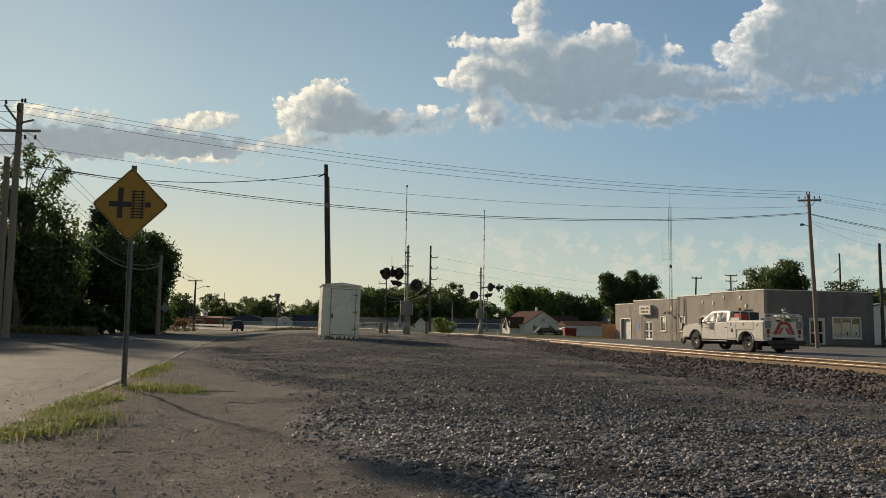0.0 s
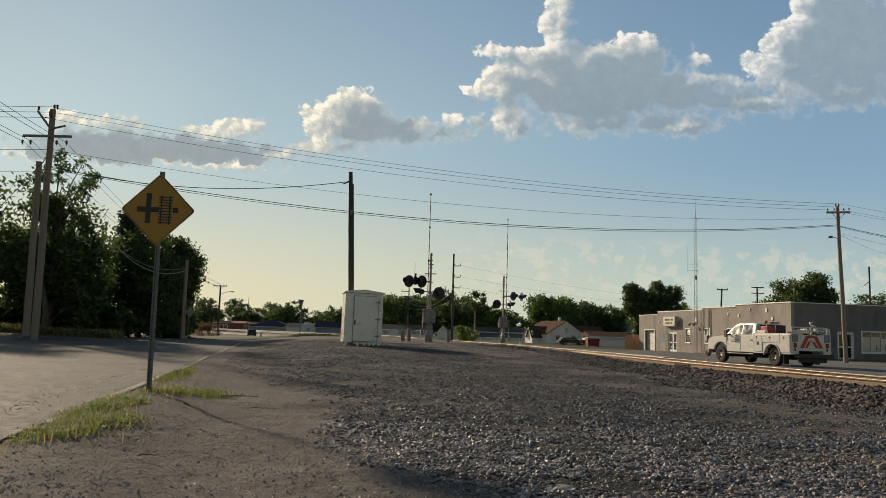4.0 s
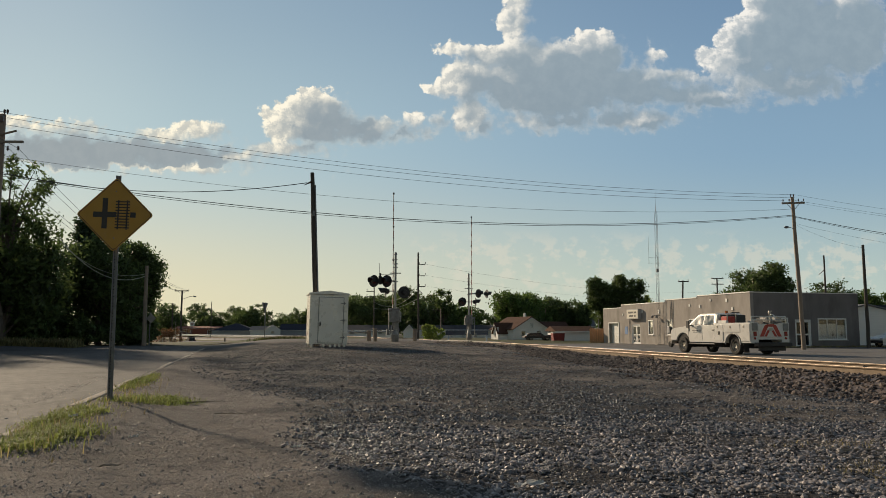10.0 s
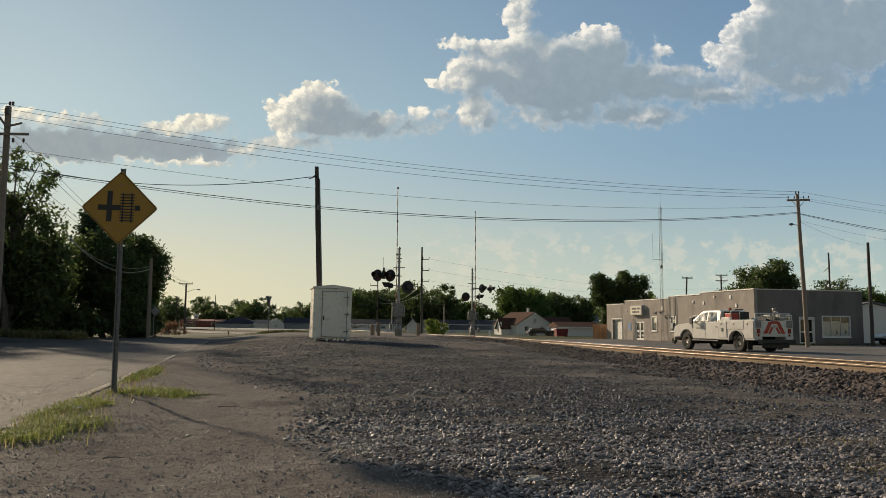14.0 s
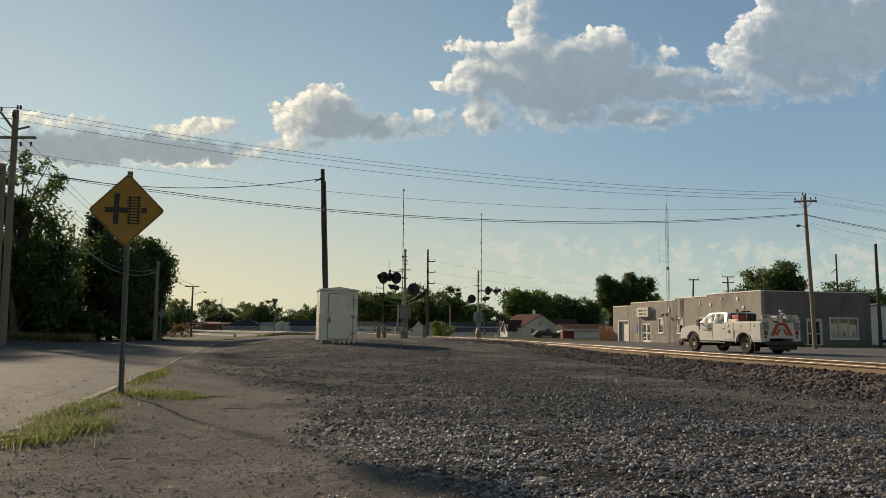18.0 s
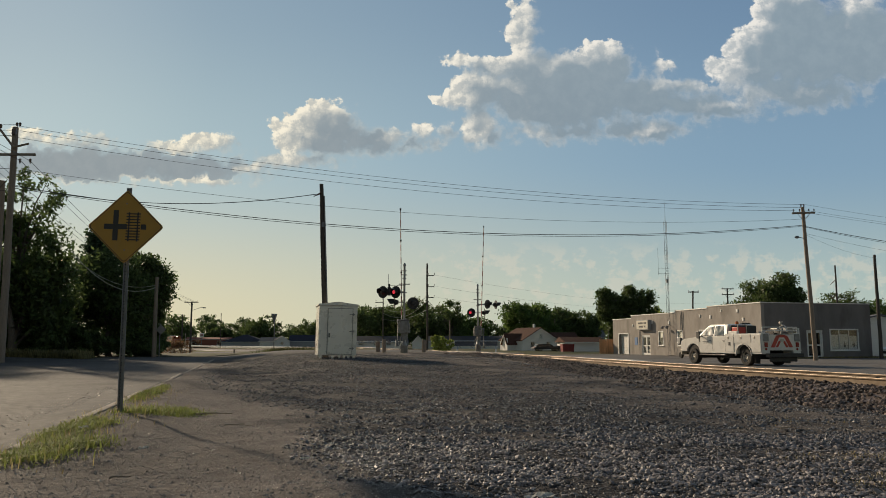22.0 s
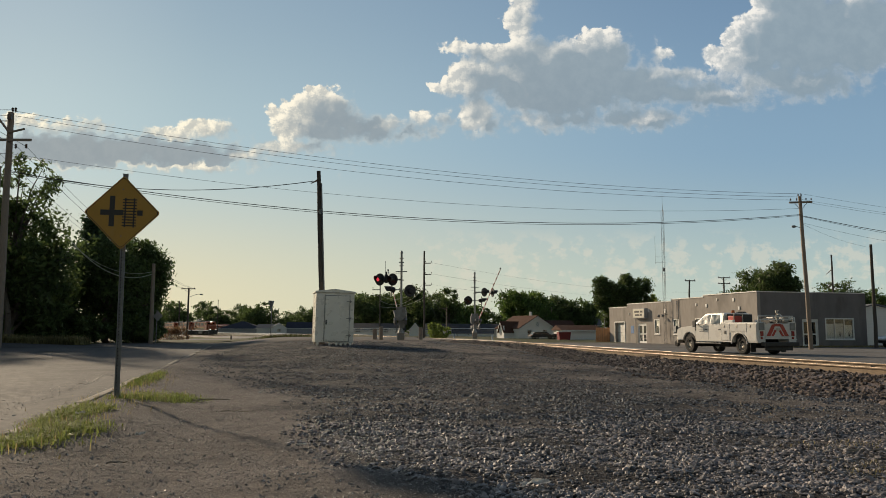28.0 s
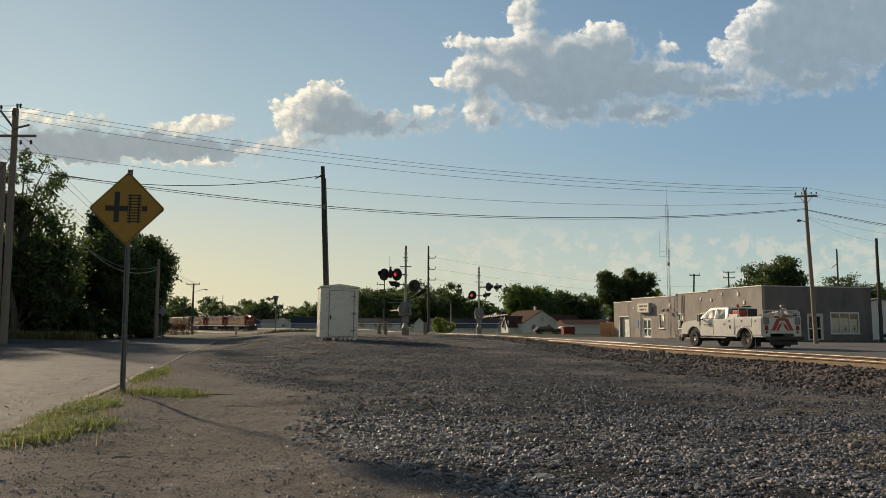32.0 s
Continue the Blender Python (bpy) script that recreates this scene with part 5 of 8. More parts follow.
def warning_sign():
    root = thing("warning_sign", pose(-4.77, 11.62, 0.08, 0, 0, 4), "yellow diamond warning sign with black symbols on a steel post", "road sign")
    lean = Matrix(((1, 0, -0.013, 0), (0, 1, 0, 0), (0, 0, 1, 0), (0, 0, 0, 1)))
    bm = B()
    prism(bm, [(-0.04, 0), (-0.026, 0), (-0.014, 0.022), (0.014, 0.022), (0.026, 0), (0.04, 0), (0.04, 0.006), (0.03, 0.006), (0.018, 0.03), (-0.018, 0.03), (-0.03, 0.006), (-0.04, 0.006)], -0.3, 3.40, pose(0, 0, 0, 90, 0, 0) @ Matrix.Diagonal((1, 1, -1, 1)))
    post = part("post", bm, GALV, root, "punched grey steel channel post")
    post.matrix_basis = lean
    first = None
    for k in range(44):
        m = Matrix.Translation((0, -0.024, 0.12 + 0.0508 * k))
        if first is None:
            bm = B()
            rod(bm, (0, -0.0075, 0), (0, 0.004, 0), 0.006, seg=8)
            first = part("hole", bm, BLACK, post)
            first.matrix_basis = m
        else:
            again("hole", first, post, m)
    bm = B()
    h, r = 0.572, 0.045
    pts = []
    for k in range(4):
        for j in range(5):
            t = math.pi / 2 * k - math.pi / 4 + math.pi / 2 * j / 4
            c = math.pi / 2 * k
            d = h - r * 1.414
            pts.append((d * math.cos(c) + r * math.cos(t), d * math.sin(c) + r * math.sin(t)))
    prism(bm, pts, -0.0015, 0.0015)
    plate = part("plate", bm, SIGNYELLOW, root, "faded yellow reflective plate")
    plate.matrix_basis = Matrix.Translation((-0.035, -0.042, 2.785)) @ pose(0, 0, 0, 0, 0.6, 0)
    bm = B()
    n = len(pts)
    inner, outer = [], []
    for x, z in pts:
        outer.append((x * 0.968, z * 0.968))
        inner.append((x * 0.945, z * 0.945))
    a = [bm.verts.new((x, -0.003, z)) for x, z in outer]
    b = [bm.verts.new((x, -0.003, z)) for x, z in inner]
    for i in range(n):
        bm.faces.new((a[i], a[(i + 1) % n], b[(i + 1) % n], b[i]))
    part("border", bm, SIGNBLACK, plate)
    bm = B()
    box(bm, 0.078, 0.003, 0.47, -0.152, -0.0035, 0.02)
    box(bm, 0.132, 0.003, 0.082, -0.257, -0.0035, 0.0)
    box(bm, 0.132, 0.003, 0.082, -0.047, -0.0035, 0.0)
    part("cross_symbol", bm, SIGNBLACK, plate)
    bm = B()
    for x in (0.045, 0.175):
        box(bm, 0.022, 0.003, 0.45, x, -0.0035, 0.0)
    for k in range(10):
        box(bm, 0.21, 0.003, 0.018, 0.11, -0.0065, -0.2 + 0.0445 * k)
    part("track_symbol", bm, SIGNBLACK, plate)
    bm = B()
    box(bm, 0.08, 0.003, 0.08, 0.265, -0.0035, 0.0)
    part("stub_symbol", bm, SIGNBLACK, plate)
    for z in (0.36, -0.36):
        bm = B()
        rod(bm, (0.0, -0.010, z), (0.0, 0.04, z), 0.010, seg=8)
        part("bolt", bm, GALV, plate)


warning_sign()


def yield_sign():
    root = thing("yield_sign", on_ground(-12.56, 58.4, 72), "triangular yield sign on a thin post, seen from behind", "road sign")
    z0 = 3.28 - float(ground_z(-12.56, 58.4))
    bm = B()
    rod(bm, (0, 0, -0.3), (0, 0, z0), 0.035)
    part("post", bm, GALV, root)
    bm = B()
    prism(bm, [(-0.40, z0), (0.40, z0), (0.43, z0 - 0.06), (0.04, z0 - 0.72), (-0.04, z0 - 0.72), (-0.43, z0 - 0.06)], 0.03, 0.036)
    part("plate", bm, SIGNBACK, root)


yield_sign()


def relay_cabinet():
    w, d, h = 1.68, 1.9, 2.33
    root = thing("relay_cabinet", pose(-4.50, 33.9, 0.40, 0, 0.9, 13), "off-white metal railway equipment cabinet with a gabled lid on short feet", "cabinet")
    bm = B()
    box(bm, w, d, h - 0.14, 0, d / 2, 0.14 + (h - 0.14) / 2, bevel=0.015)
    body = part("body", bm, CABINETPAINT, root)
    bm = B()
    prism(bm, [(-w / 2 - 0.05, h + 0.006), (w / 2 + 0.05, h + 0.006), (w / 2 + 0.05, h + 0.06), (0, h + 0.17), (-w / 2 - 0.05, h + 0.06)], -0.07, d + 0.07)
    part("roof", bm, CABINETPAINT, root, "shallow gabled metal roof")
    bm = B()
    box(bm, 1.06, 0.03, 1.98, 0.09, -0.018, 1.2, bevel=0.008)
    door = part("door", bm, CABINETPAINT, body, "flush metal door")
    bm = B()
    for sx, sz, x, z in ((1.12, 0.02, 0.09, 2.205), (1.12, 0.02, 0.09, 0.195), (0.02, 2.0, -0.46, 1.2), (0.02, 2.0, 0.64, 1.2)):
        box(bm, sx, 0.035, sz, x, -0.014, z)
    part("door_gasket", bm, GALV, body)
    for z in (0.45, 1.2, 1.95):
        bm = B()
        box(bm, 0.22, 0.03, 0.035, 0.61, -0.048, z, bevel=0.006)
        rod(bm, (0.66, -0.06, z - 0.06), (0.66, -0.06, z + 0.06), 0.014, seg=8)
        part("hinge", bm, GALV, door if z == 3 else body)
    bm = B()
    box(bm, 0.06, 0.03, 0.2, -0.38, -0.048, 1.02, bevel=0.008)
    rod(bm, (-0.38, -0.075, 0.94), (-0.38, -0.075, 1.1), 0.012, seg=8)
    part("handle", bm, BLACK, body)
    for x in (-0.72, -0.2, 0.1, 0.3, 0.5, 0.72):
        bm = B()
        box(bm, 0.09, 0.12, 0.16, x, 0.08, 0.075)
        part("foot", bm, CABINETPAINT, root)
    for x in (-0.72, 0.72):
        bm = B()
        box(bm, 0.1, 0.12, 0.16, x, d - 0.1, 0.075)
        part("foot", bm, CABINETPAINT, root)


relay_cabinet()


def wire(p, q, sag, r=0.014, name="power_line", label="thin dark overhead wire", n=26, mat_=None):
    p, q = Vector(p), Vector(q)
    mid = (p + q) / 2
    cu = bpy.data.curves.new(name, "CURVE")
    cu.dimensions, cu.bevel_depth, cu.bevel_resolution = "3D", r, 1
    sp = cu.splines.new("POLY")
    sp.points.add(n)
    for k in range(n + 1):
        t = k / n
        c = p.lerp(q, t) - mid
        sp.points[k].co = (c.x, c.y, c.z - 4 * sag * t * (1 - t), 1)
    cu.materials.append(mat_ or CABLE)
    tmp = bpy.data.objects.new(name, cu)
    me = bpy.data.meshes.new_from_object(tmp)
    bpy.data.objects.remove(tmp)
    ob = new(name, me)
    ob.location = mid
    return tagged(ob, label, "wire", group="overhead wires")


def pole_body(root, h, r0, r1, mat_=None, lean=0.0):
    bm = B()
    g = random.Random(int(h * 100))
    rings, n, seg = [], 9, 14
    for k in range(n + 1):
        t = k / n
        r, dx, dy = r0 + (r1 - r0) * t, lean * t + g.uniform(-0.012, 0.012), g.uniform(-0.012, 0.012)
        z = -0.4 if k == 0 else h * t
        rings.append([bm.verts.new((dx + r * math.cos(2 * math.pi * j / seg), dy + r * math.sin(2 * math.pi * j / seg), z)) for j in range(seg)])
    for a, b in zip(rings, rings[1:]):
        for j in range(seg):
            bm.faces.new((a[j], a[(j + 1) % seg], b[(j + 1) % seg], b[j]))
    bm.faces.new(rings[-1])
    return part("pole", bm, mat_ or POLEWOOD, root)


def insulator(root, x, y, z, s=1.0):
    bm = B()
    for k in range(3):
        bmesh.ops.create_cone(bm, cap_ends=True, segments=10, radius1=0.075 * s, radius2=0.045 * s, depth=0.05 * s, matrix=Matrix.Translation((x, y, z + 0.07 * s * k)))
    rod(bm, (x, y, z - 0.1 * s), (x, y, z + 0.18 * s), 0.02 * s, seg=6)
    part("insulator", bm, CERAMIC, root)


def crossarm(root, x, z, w, rz, mat_=None, braces=True, x0=0.0):
    bm = B()
    d = 0.1 if w > 1.2 else 0.06
    m = Matrix.Translation((x, 0, z)) @ pose(0, 0, 0, 0, 0, rz)
    box(bm, w, d, d * 1.3, x0, -0.2, 0, m, bevel=0.01)
    part("crossarm", bm, mat_ or ARMWOOD, root)
    if braces:
        for s in (-1, 1):
            bm = B()
            rod(bm, m @ Vector((x0 + s * w * 0.3, -0.24, 0)), m @ Vector((0, -0.2, -0.55)), 0.018, seg=6)
            part("brace", bm, GALV, root)
    return m


def left_pole():
    x, y = -22.85, 40.25
    root = thing("utility_pole", on_ground(x, y), "tall weathered wooden power pole with two crossarms beside the road", "utility pole", "utility poles")
    h = 12.65 - float(ground_z(x, y))
    pole_body(root, h, 0.2, 0.15, lean=-0.08)
    for rz, zz, ln in ((32, h - 0.75, 1.1), (-32, h - 0.75, 1.1)):
        bm = B()
        s = 1 if rz > 0 else -1
        rod(bm, (0, -0.2, h - 1.15), (-s * 0.8, -0.2, h - 0.15 if s > 0 else h - 0.95), 0.06, seg=8)
        part("bracket", bm, POLEWOOD, root)
    crossarm(root, 0, h - 1.55, 2.7, 0, POLEWOOD, False, -0.15)
    for px_ in (-1.4, -0.95, 0.5, 1.05):
        insulator(root, px_ - 0.1, -0.2, h - 1.95)
    insulator(root, -0.75, -0.2, h - 0.05)
    insulator(root, 0.0, 0, h + 0.1)
    insulator(root, 0.16, 0, h + 0.1)
    bm = B()
    box(bm, 0.22, 0.1, 0.3, 0, -0.24, h - 0.3)
    part("cutout", bm, CERAMIC, root)
    root = thing("utility_pole", on_ground(-25.1, 43.3), "plain weathered wooden stub pole beside a taller one", "utility pole", "utility poles")
    pole_body(root, 10.36 - float(ground_z(-25.1, 43.3)), 0.21, 0.16, POLEWOOD, lean=-0.1)


left_pole()


def right_pole():
    x, y = 25.67, 52.4
    root = thing("utility_pole", on_ground(x, y), "leaning wooden power pole with pale crossarm and street lamp", "utility pole", "utility poles")
    h = 10.5 - float(ground_z(x, y))
    pole_body(root, h, 0.155, 0.11, lean=-0.32)
    m = crossarm(root, -0.32, h - 0.45, 1.5, -12, ARMWOOD, True, 0.0)
    for o in (-0.65, -0.25, 0.35, 0.68):
        p = m @ Vector((o, -0.2, 0.16))
        insulator(root, p.x, p.y, p.z, 0.7)
    insulator(root, -0.42, 0, h + 0.06, 0.8)
    insulator(root, -0.22, 0, h + 0.06, 0.8)
    bm = B()
    rod(bm, (-0.25, 0, h - 2.25), (-0.85, -0.2, h - 2.12), 0.022, seg=8)
    part("lamp_arm", bm, GALV, root)
    bm = B()
    bmesh.ops.create_uvsphere(bm, u_segments=14, v_segments=8, radius=0.13, matrix=Matrix.Translation((-0.92, -0.22, h - 2.16)) @ Matrix.Diagonal((1.3, 0.8, 0.7, 1)))
    part("lamp_head", bm, GALV, root)


right_pole()


def plain_pole(x, y, top, r0, label, mat_=POLEDARK, lean=0.0, arms=(), side=0.0, insul=True):
    root = thing("utility_pole", on_ground(x, y), label, "utility pole", "utility poles")
    h = top - float(ground_z(x, y))
    pole_body(root, h, r0, r0 * 0.7, mat_, lean)
    for z, w, x0 in arms:
        crossarm(root, lean, h - z, w, side, POLEDARK, w > 1.5, x0)
        for s in (-0.45, 0.45) if insul else ():
            insulator(root, lean + x0 + s * w, -0.2, h - z + 0.12, 0.7)
    return root, h


mast, mast_h = plain_pole(-5.35, 36.25, 8.7, 0.135, "tall dark wooden pole with a conduit behind the cabinet", POLEDARK, -0.36)
bm = B()
rod(bm, (0.13, -0.06, 0.2), (-0.2, -0.06, mast_h - 0.6), 0.035, seg=8)
part("conduit", bm, GALV, mast)
bm = B()
rod(bm, (-0.36, -0.1, mast_h - 0.45), (-0.7, -0.1, mast_h - 0.62), 0.05, 0.02, seg=8)
part("clamp", bm, CERAMIC, mast)
bm = B()
box(bm, 0.12, 0.12, 0.25, 0.0 - 0.22, -0.13, mast_h - 2.0, bevel=0.01)
part("cable_box", bm, GALV, mast)

plain_pole(-1.18, 75, 8.86, 0.115, "dark wooden line pole with short arms on one side", POLEDARK, -0.04, ((1.22, 0.66, 0.42), (2.32, 0.66, 0.42), (3.38, 0.66, 0.42)), -10)
plain_pole(-5.75, 78, 5.62, 0.075, "short wooden line pole with two small arms", POLEDARK, 0.0, ((0.45, 0.8, -0.35), (1.0, 0.8, -0.35)), -10)
plain_pole(1.28, 95, 3.9, 0.10, "short wooden service pole with a small lamp arm", POLEWOOD, 0.0, ((0.15, 0.9, -0.4),), 0, False)
plain_pole(-20.0, 54, 5.7, 0.16, "wooden pole half hidden in the trees", POLEWOOD, -0.02)
far_pole, far_h = plain_pole(-35.6, 110, 6.95, 0.16, "wooden power pole with one crossarm and a street lamp", POLEDARK, 0.0, ((0.1, 2.0, 0.0),))
bm = B()
for k in range(6):
    t0, t1 = k / 6, (k + 1) / 6
    rod(bm, (1.75 * t0, -0.1, far_h - 1.35 + 0.55 * math.sin(t0 * 1.4)), (1.75 * t1, -0.1, far_h - 1.35 + 0.55 * math.sin(t1 * 1.4)), 0.03, seg=6)
part("lamp_arm", bm, GALV, far_pole)
bm = B()
box(bm, 0.4, 0.14, 0.16, 1.85, -0.1, far_h - 0.9, bevel=0.04)
part("lamp_head", bm, GALV, far_pole)
plain_pole(-71.2, 250, 10.7, 0.14, "distant thin pole on the skyline")
plain_pole(-37.5, 112, 5.2, 0.11, "short wooden pole beside the field", POLEDARK)
plain_pole(31.3, 95, 7.5, 0.13, "leaning wooden pole with a crossarm behind the building", POLEDARK, 0.35, ((0.15, 1.3, 0.0),))
plain_pole(45.4, 120, 9.6, 0.15, "wooden pole with two crossarms behind the building", POLEDARK, 0.0, ((0.1, 1.9, 0.0), (1.0, 1.9, 0.0)))
pr, ph = plain_pole(44.4, 85, 9.7, 0.12, "wooden pole with two hanging fuses behind the building", POLEDARK)
for z in (1.6, 3.2):
    bm = B()
    rod(bm, (-0.15, -0.1, ph - z - 0.1), (-0.75, -0.15, ph - z - 0.6), 0.05, 0.03, seg=8)
    part("fuse", bm, CERAMIC, pr)
plain_pole(35.7, 62, 8.25, 0.15, "dark wooden service pole beside the shed", POLEDARK, -0.02)
plain_pole(21.5, 150, 5.9, 0.13, "wooden pole behind the white house", POLEWOOD)
plain_pole(22.6, 150, 5.7, 0.13, "wooden pole behind the white house", POLEWOOD)
plain_pole(20.25, 92, 2.6, 0.05, "slim metal lamp post beside the fence", GALV, 0.0, ((0.1, 0.5, -0.25),), 0, False)

# wires along the street and along the road
LP, RP = (-22.85, 40.25), (25.38, 52.4)
for dx, dz, sag in ((0.0, 0.0, 0.95), (0.16, -0.28, 0.95), (-0.6, -0.55, 1.0)):
    wire((LP[0] + dx, LP[1], 12.75 + dz), (RP[0] + dx, RP[1], 10.68 + dz * 0.8), sag, 0.010)
wire((LP[0], LP[1], 10.4), (RP[0], RP[1], 9.65), 1.2, 0.009)
wire((LP[0], LP[1], 9.42), (RP[0], RP[1], 9.22), 1.5, 0.02, "cable", "thick black overhead cable")
wire((LP[0], LP[1], 9.32), (RP[0], RP[1], 9.15), 1.52, 0.014, "cable", "thick black overhead cable")
wire((LP[0], LP[1], 9.5), (-5.95, 36.2, 8.2), 0.72, 0.018, "cable", "black service cable to the cabinet's pole")
for dz, sag, r in ((0.1, 0.5, 0.007), (-0.3, 0.5, 0.007), (-0.45, 0.5, 0.007), (-1.45, 0.9, 0.020), (-1.5, 1.0, 0.012), (-1.95, 1.2, 0.006)):
    wire((RP[0], RP[1], 10.6 + dz), (62, 66, 9.9 + dz), sag, r)
wire((RP[0], RP[1], 8.6), (35.7, 62, 8.0), 0.25, 0.006)
for dx in (-1.4, -0.9, 0.45, 0.95):
    wire((LP[0] + dx, LP[1] - 0.2, 10.75), (-35.6 + dx * 0.7, 110, 6.95), 1.2, 0.012)
    wire((LP[0] + dx, LP[1] - 0.2, 10.75), (-12 + dx, -12, 11.5), 1.0, 0.012)
for dz in (0.1, -0.2, -0.5, -2.3, -3.5):
    wire((LP[0], LP[1], 12.7 + dz), (-75, 27, 12.3 + dz), 1.0, 0.013)
wire((-23.7, 49.0, 6.9), (-20.0, 54, 5.0), 1.15, 0.03, "cable", "slack pale cable among the trees", mat_=PALECABLE)
wire((-23.7, 49.0, 6.7), (-20.0, 54, 5.15), 0.85, 0.018, "cable", "slack pale cable among the trees", mat_=PALECABLE)
for z in (7.6, 6.5, 5.45):
    wire((-0.45, 75, z + 0.1), (52, 140, z + 0.9), 1.2, 0.007)
for za, zb, sag in ((4.65, 5.75, 0.95), (4.1, 5.3, 1.0), (3.45, 4.35, 0.45)):
    wire((-5.75, 78, za), (-1.18, 75, zb), sag, 0.020, "cable", "slack pale cable beside the crossing", mat_=PALECABLE)
for x in (0.8, 2.2, 3.4):
    wire((-1.15, 75, 5.2), (x, 77, 0.5), 0.02, 0.012, "guy_wire", "taut steel guy wire of a pole")
wire((LP[0] - 0.05, LP[1], 10.1), (-29.2, 37.5, 0.3), 0.05, 0.016, "guy_wire", "taut steel guy wire of a pole")


def radio_tower():
    root = thing("radio_tower", on_ground(23.10, 77.06), "slender grey steel lattice radio tower beside the grey building", "radio tower")
    z1 = 13.4 - float(ground_z(23.10, 77.06))
    s = 0.16
    legs = [(s * math.cos(t), s * math.sin(t)) for t in (0.4, 2.494, 4.589)]
    for x, y in legs:
        bm = B()
        rod(bm, (x, y, 0), (x, y, z1), 0.016, seg=6)
        part("leg", bm, GALV, root)
    bm = B()
    n = int(z1 / 0.4)
    for k in range(n):
        for i in range(3):
            a, b = legs[i], legs[(i + 1) % 3]
            if k % 2:
                a, b = b, a
            rod(bm, (*a, k * z1 / n), (*b, (k + 1) * z1 / n), 0.007, seg=4, caps=False)
    part("bracing", bm, GALV, root)
    bm = B()
    rod(bm, (0, 0, z1 - 0.1), (0, 0, z1 + 0.6), 0.033, 0.02, seg=6)
    rod(bm, (0, 0, z1 + 0.5), (0, 0, z1 + 2.1), 0.009, seg=5)
    part("antenna", bm, GALV, root)
    bm = B()
    for z in (z1 - 4.8, z1 - 5.35):
        rod(bm, (-0.88, 0, z), (0.26, 0, z), 0.013, seg=6)
    rod(bm, (-0.85, 0, z1 - 5.5), (-0.85, 0, z1 - 2.7), 0.011, seg=6)
    part("side_antenna", bm, GALV, root)
    bm = B()
    box(bm, 0.2, 0.2, 0.33, 0, 0, z1 - 6.1)
    part("beacon", bm, GALV, root)
    bm = B()
    box(bm, 0.7, 0.7, 0.12, 0, 0, 0.02, bevel=0.02)
    part("footing", bm, CONCRETE, root)


radio_tower()


def lamp_head(root, x, y, z, rz, lit=False):
    """A round crossing light: black backing, hood, red lens. Returns the lens when it can be lit."""
    m = Matrix.Translation((x, y, z)) @ pose(0, 0, 0, 0, 0, rz)
    bm = B()
    rod(bm, m @ Vector((0, 0.02, 0)), m @ Vector((0, 0.05, 0)), 0.36, seg=28)
    bmesh.ops.create_cone(bm, cap_ends=True, segments=20, radius1=0.19, radius2=0.12, depth=0.22, matrix=m @ Matrix.Translation((0, 0.15, 0)) @ pose(0, 0, 0, -90, 0, 0))
    head = part("signal_lamp", bm, BLACK, root, "black round signal lamp with a hood")
    bm = B()
    n = 18
    ring = [[], [], [], []]
    for k in range(n + 1):
        t = math.radians(-25 + 230 * k / n)
        for j, (r, d) in enumerate(((0.19, 0.02), (0.19, -0.40 + 0.12 * (1 - math.sin(t))), (0.205, -0.40 + 0.12 * (1 - math.sin(t))), (0.205, 0.02))):
            ring[j].append(bm.verts.new(m @ Vector((r * math.cos(t), d, r * math.sin(t)))))
    for j in range(4):
        for k in range(n):
            bm.faces.new((ring[j][k], ring[j][k + 1], ring[(j + 1) % 4][k + 1], ring[(j + 1) % 4][k]))
    part("hood", bm, BLACK, head)
    if not lit:
        bm = B()
        rod(bm, m @ Vector((0, -0.02, 0)), m @ Vector((0, 0.015, 0)), 0.15, seg=20)
        part("lens", bm, LENSDARK, head)
        return head, None
    bm = B()
    rod(bm, (0, -0.006, 0), (0, 0.006, 0), 0.115, seg=24)
    bm.faces.ensure_lookup_table()
    core = part("lens", bm, LENSDARK, head, "red lens that turns to show its lit side")
    core.data.materials.append(LAMPRED)
    for f in core.data.polygons:
        f.material_index = 1 if f.normal.y > 0.9 else 0
    core.matrix_basis = m @ Matrix.Translation((0, -0.14, 0))
    return core, m @ Matrix.Translation((0, -0.14, 0))


def gate_arm(root, x, y, z, length, turn, weight=True):
    """A striped arm that stands upright and swings down about its hub; returns the arm and its hub's pose."""
    hub = Matrix.Translation((x, y, z)) @ pose(0, 0, 0, 0, 0, turn)
    bm = B()
    prism(bm, [(-0.08, 0.3), (0.08, 0.3), (0.03, length), (-0.03, length)], -0.02, 0.02)
    arm = part("gate_arm", bm, ARMWHITE, root, "white gate arm with red bands")
    arm.matrix_basis = hub
    k, s = 0, 0.7
    while s < length - 0.4:
        w = 0.082 - 0.05 * s / length
        bm = B()
        prism(bm, [(-w, s), (w, s), (w - 0.002, s + 0.4), (-w + 0.002, s + 0.4)], -0.023, 0.023)
        part("band", bm, BANDRED, arm)
        s += 0.8
    for s in (length * 0.45, length * 0.72, length - 0.06):
        bm = B()
        box(bm, 0.09, 0.1, 0.12, -0.05, 0, s, bevel=0.02)
        part("arm_lamp", bm, LENSDARK, arm)
    bm = B()
    for sy in (-0.24, 0.24):
        box(bm, 0.14, 0.04, 1.5, 0, sy, -0.25)
        box(bm, 0.3, 0.14, 0.35, 0, sy * 1.25, -0.95, bevel=0.02)
    box(bm, 0.12, 0.5, 0.12, 0, 0, 0.42)
    part("counterweight", bm, GALV, arm)
    return arm, hub


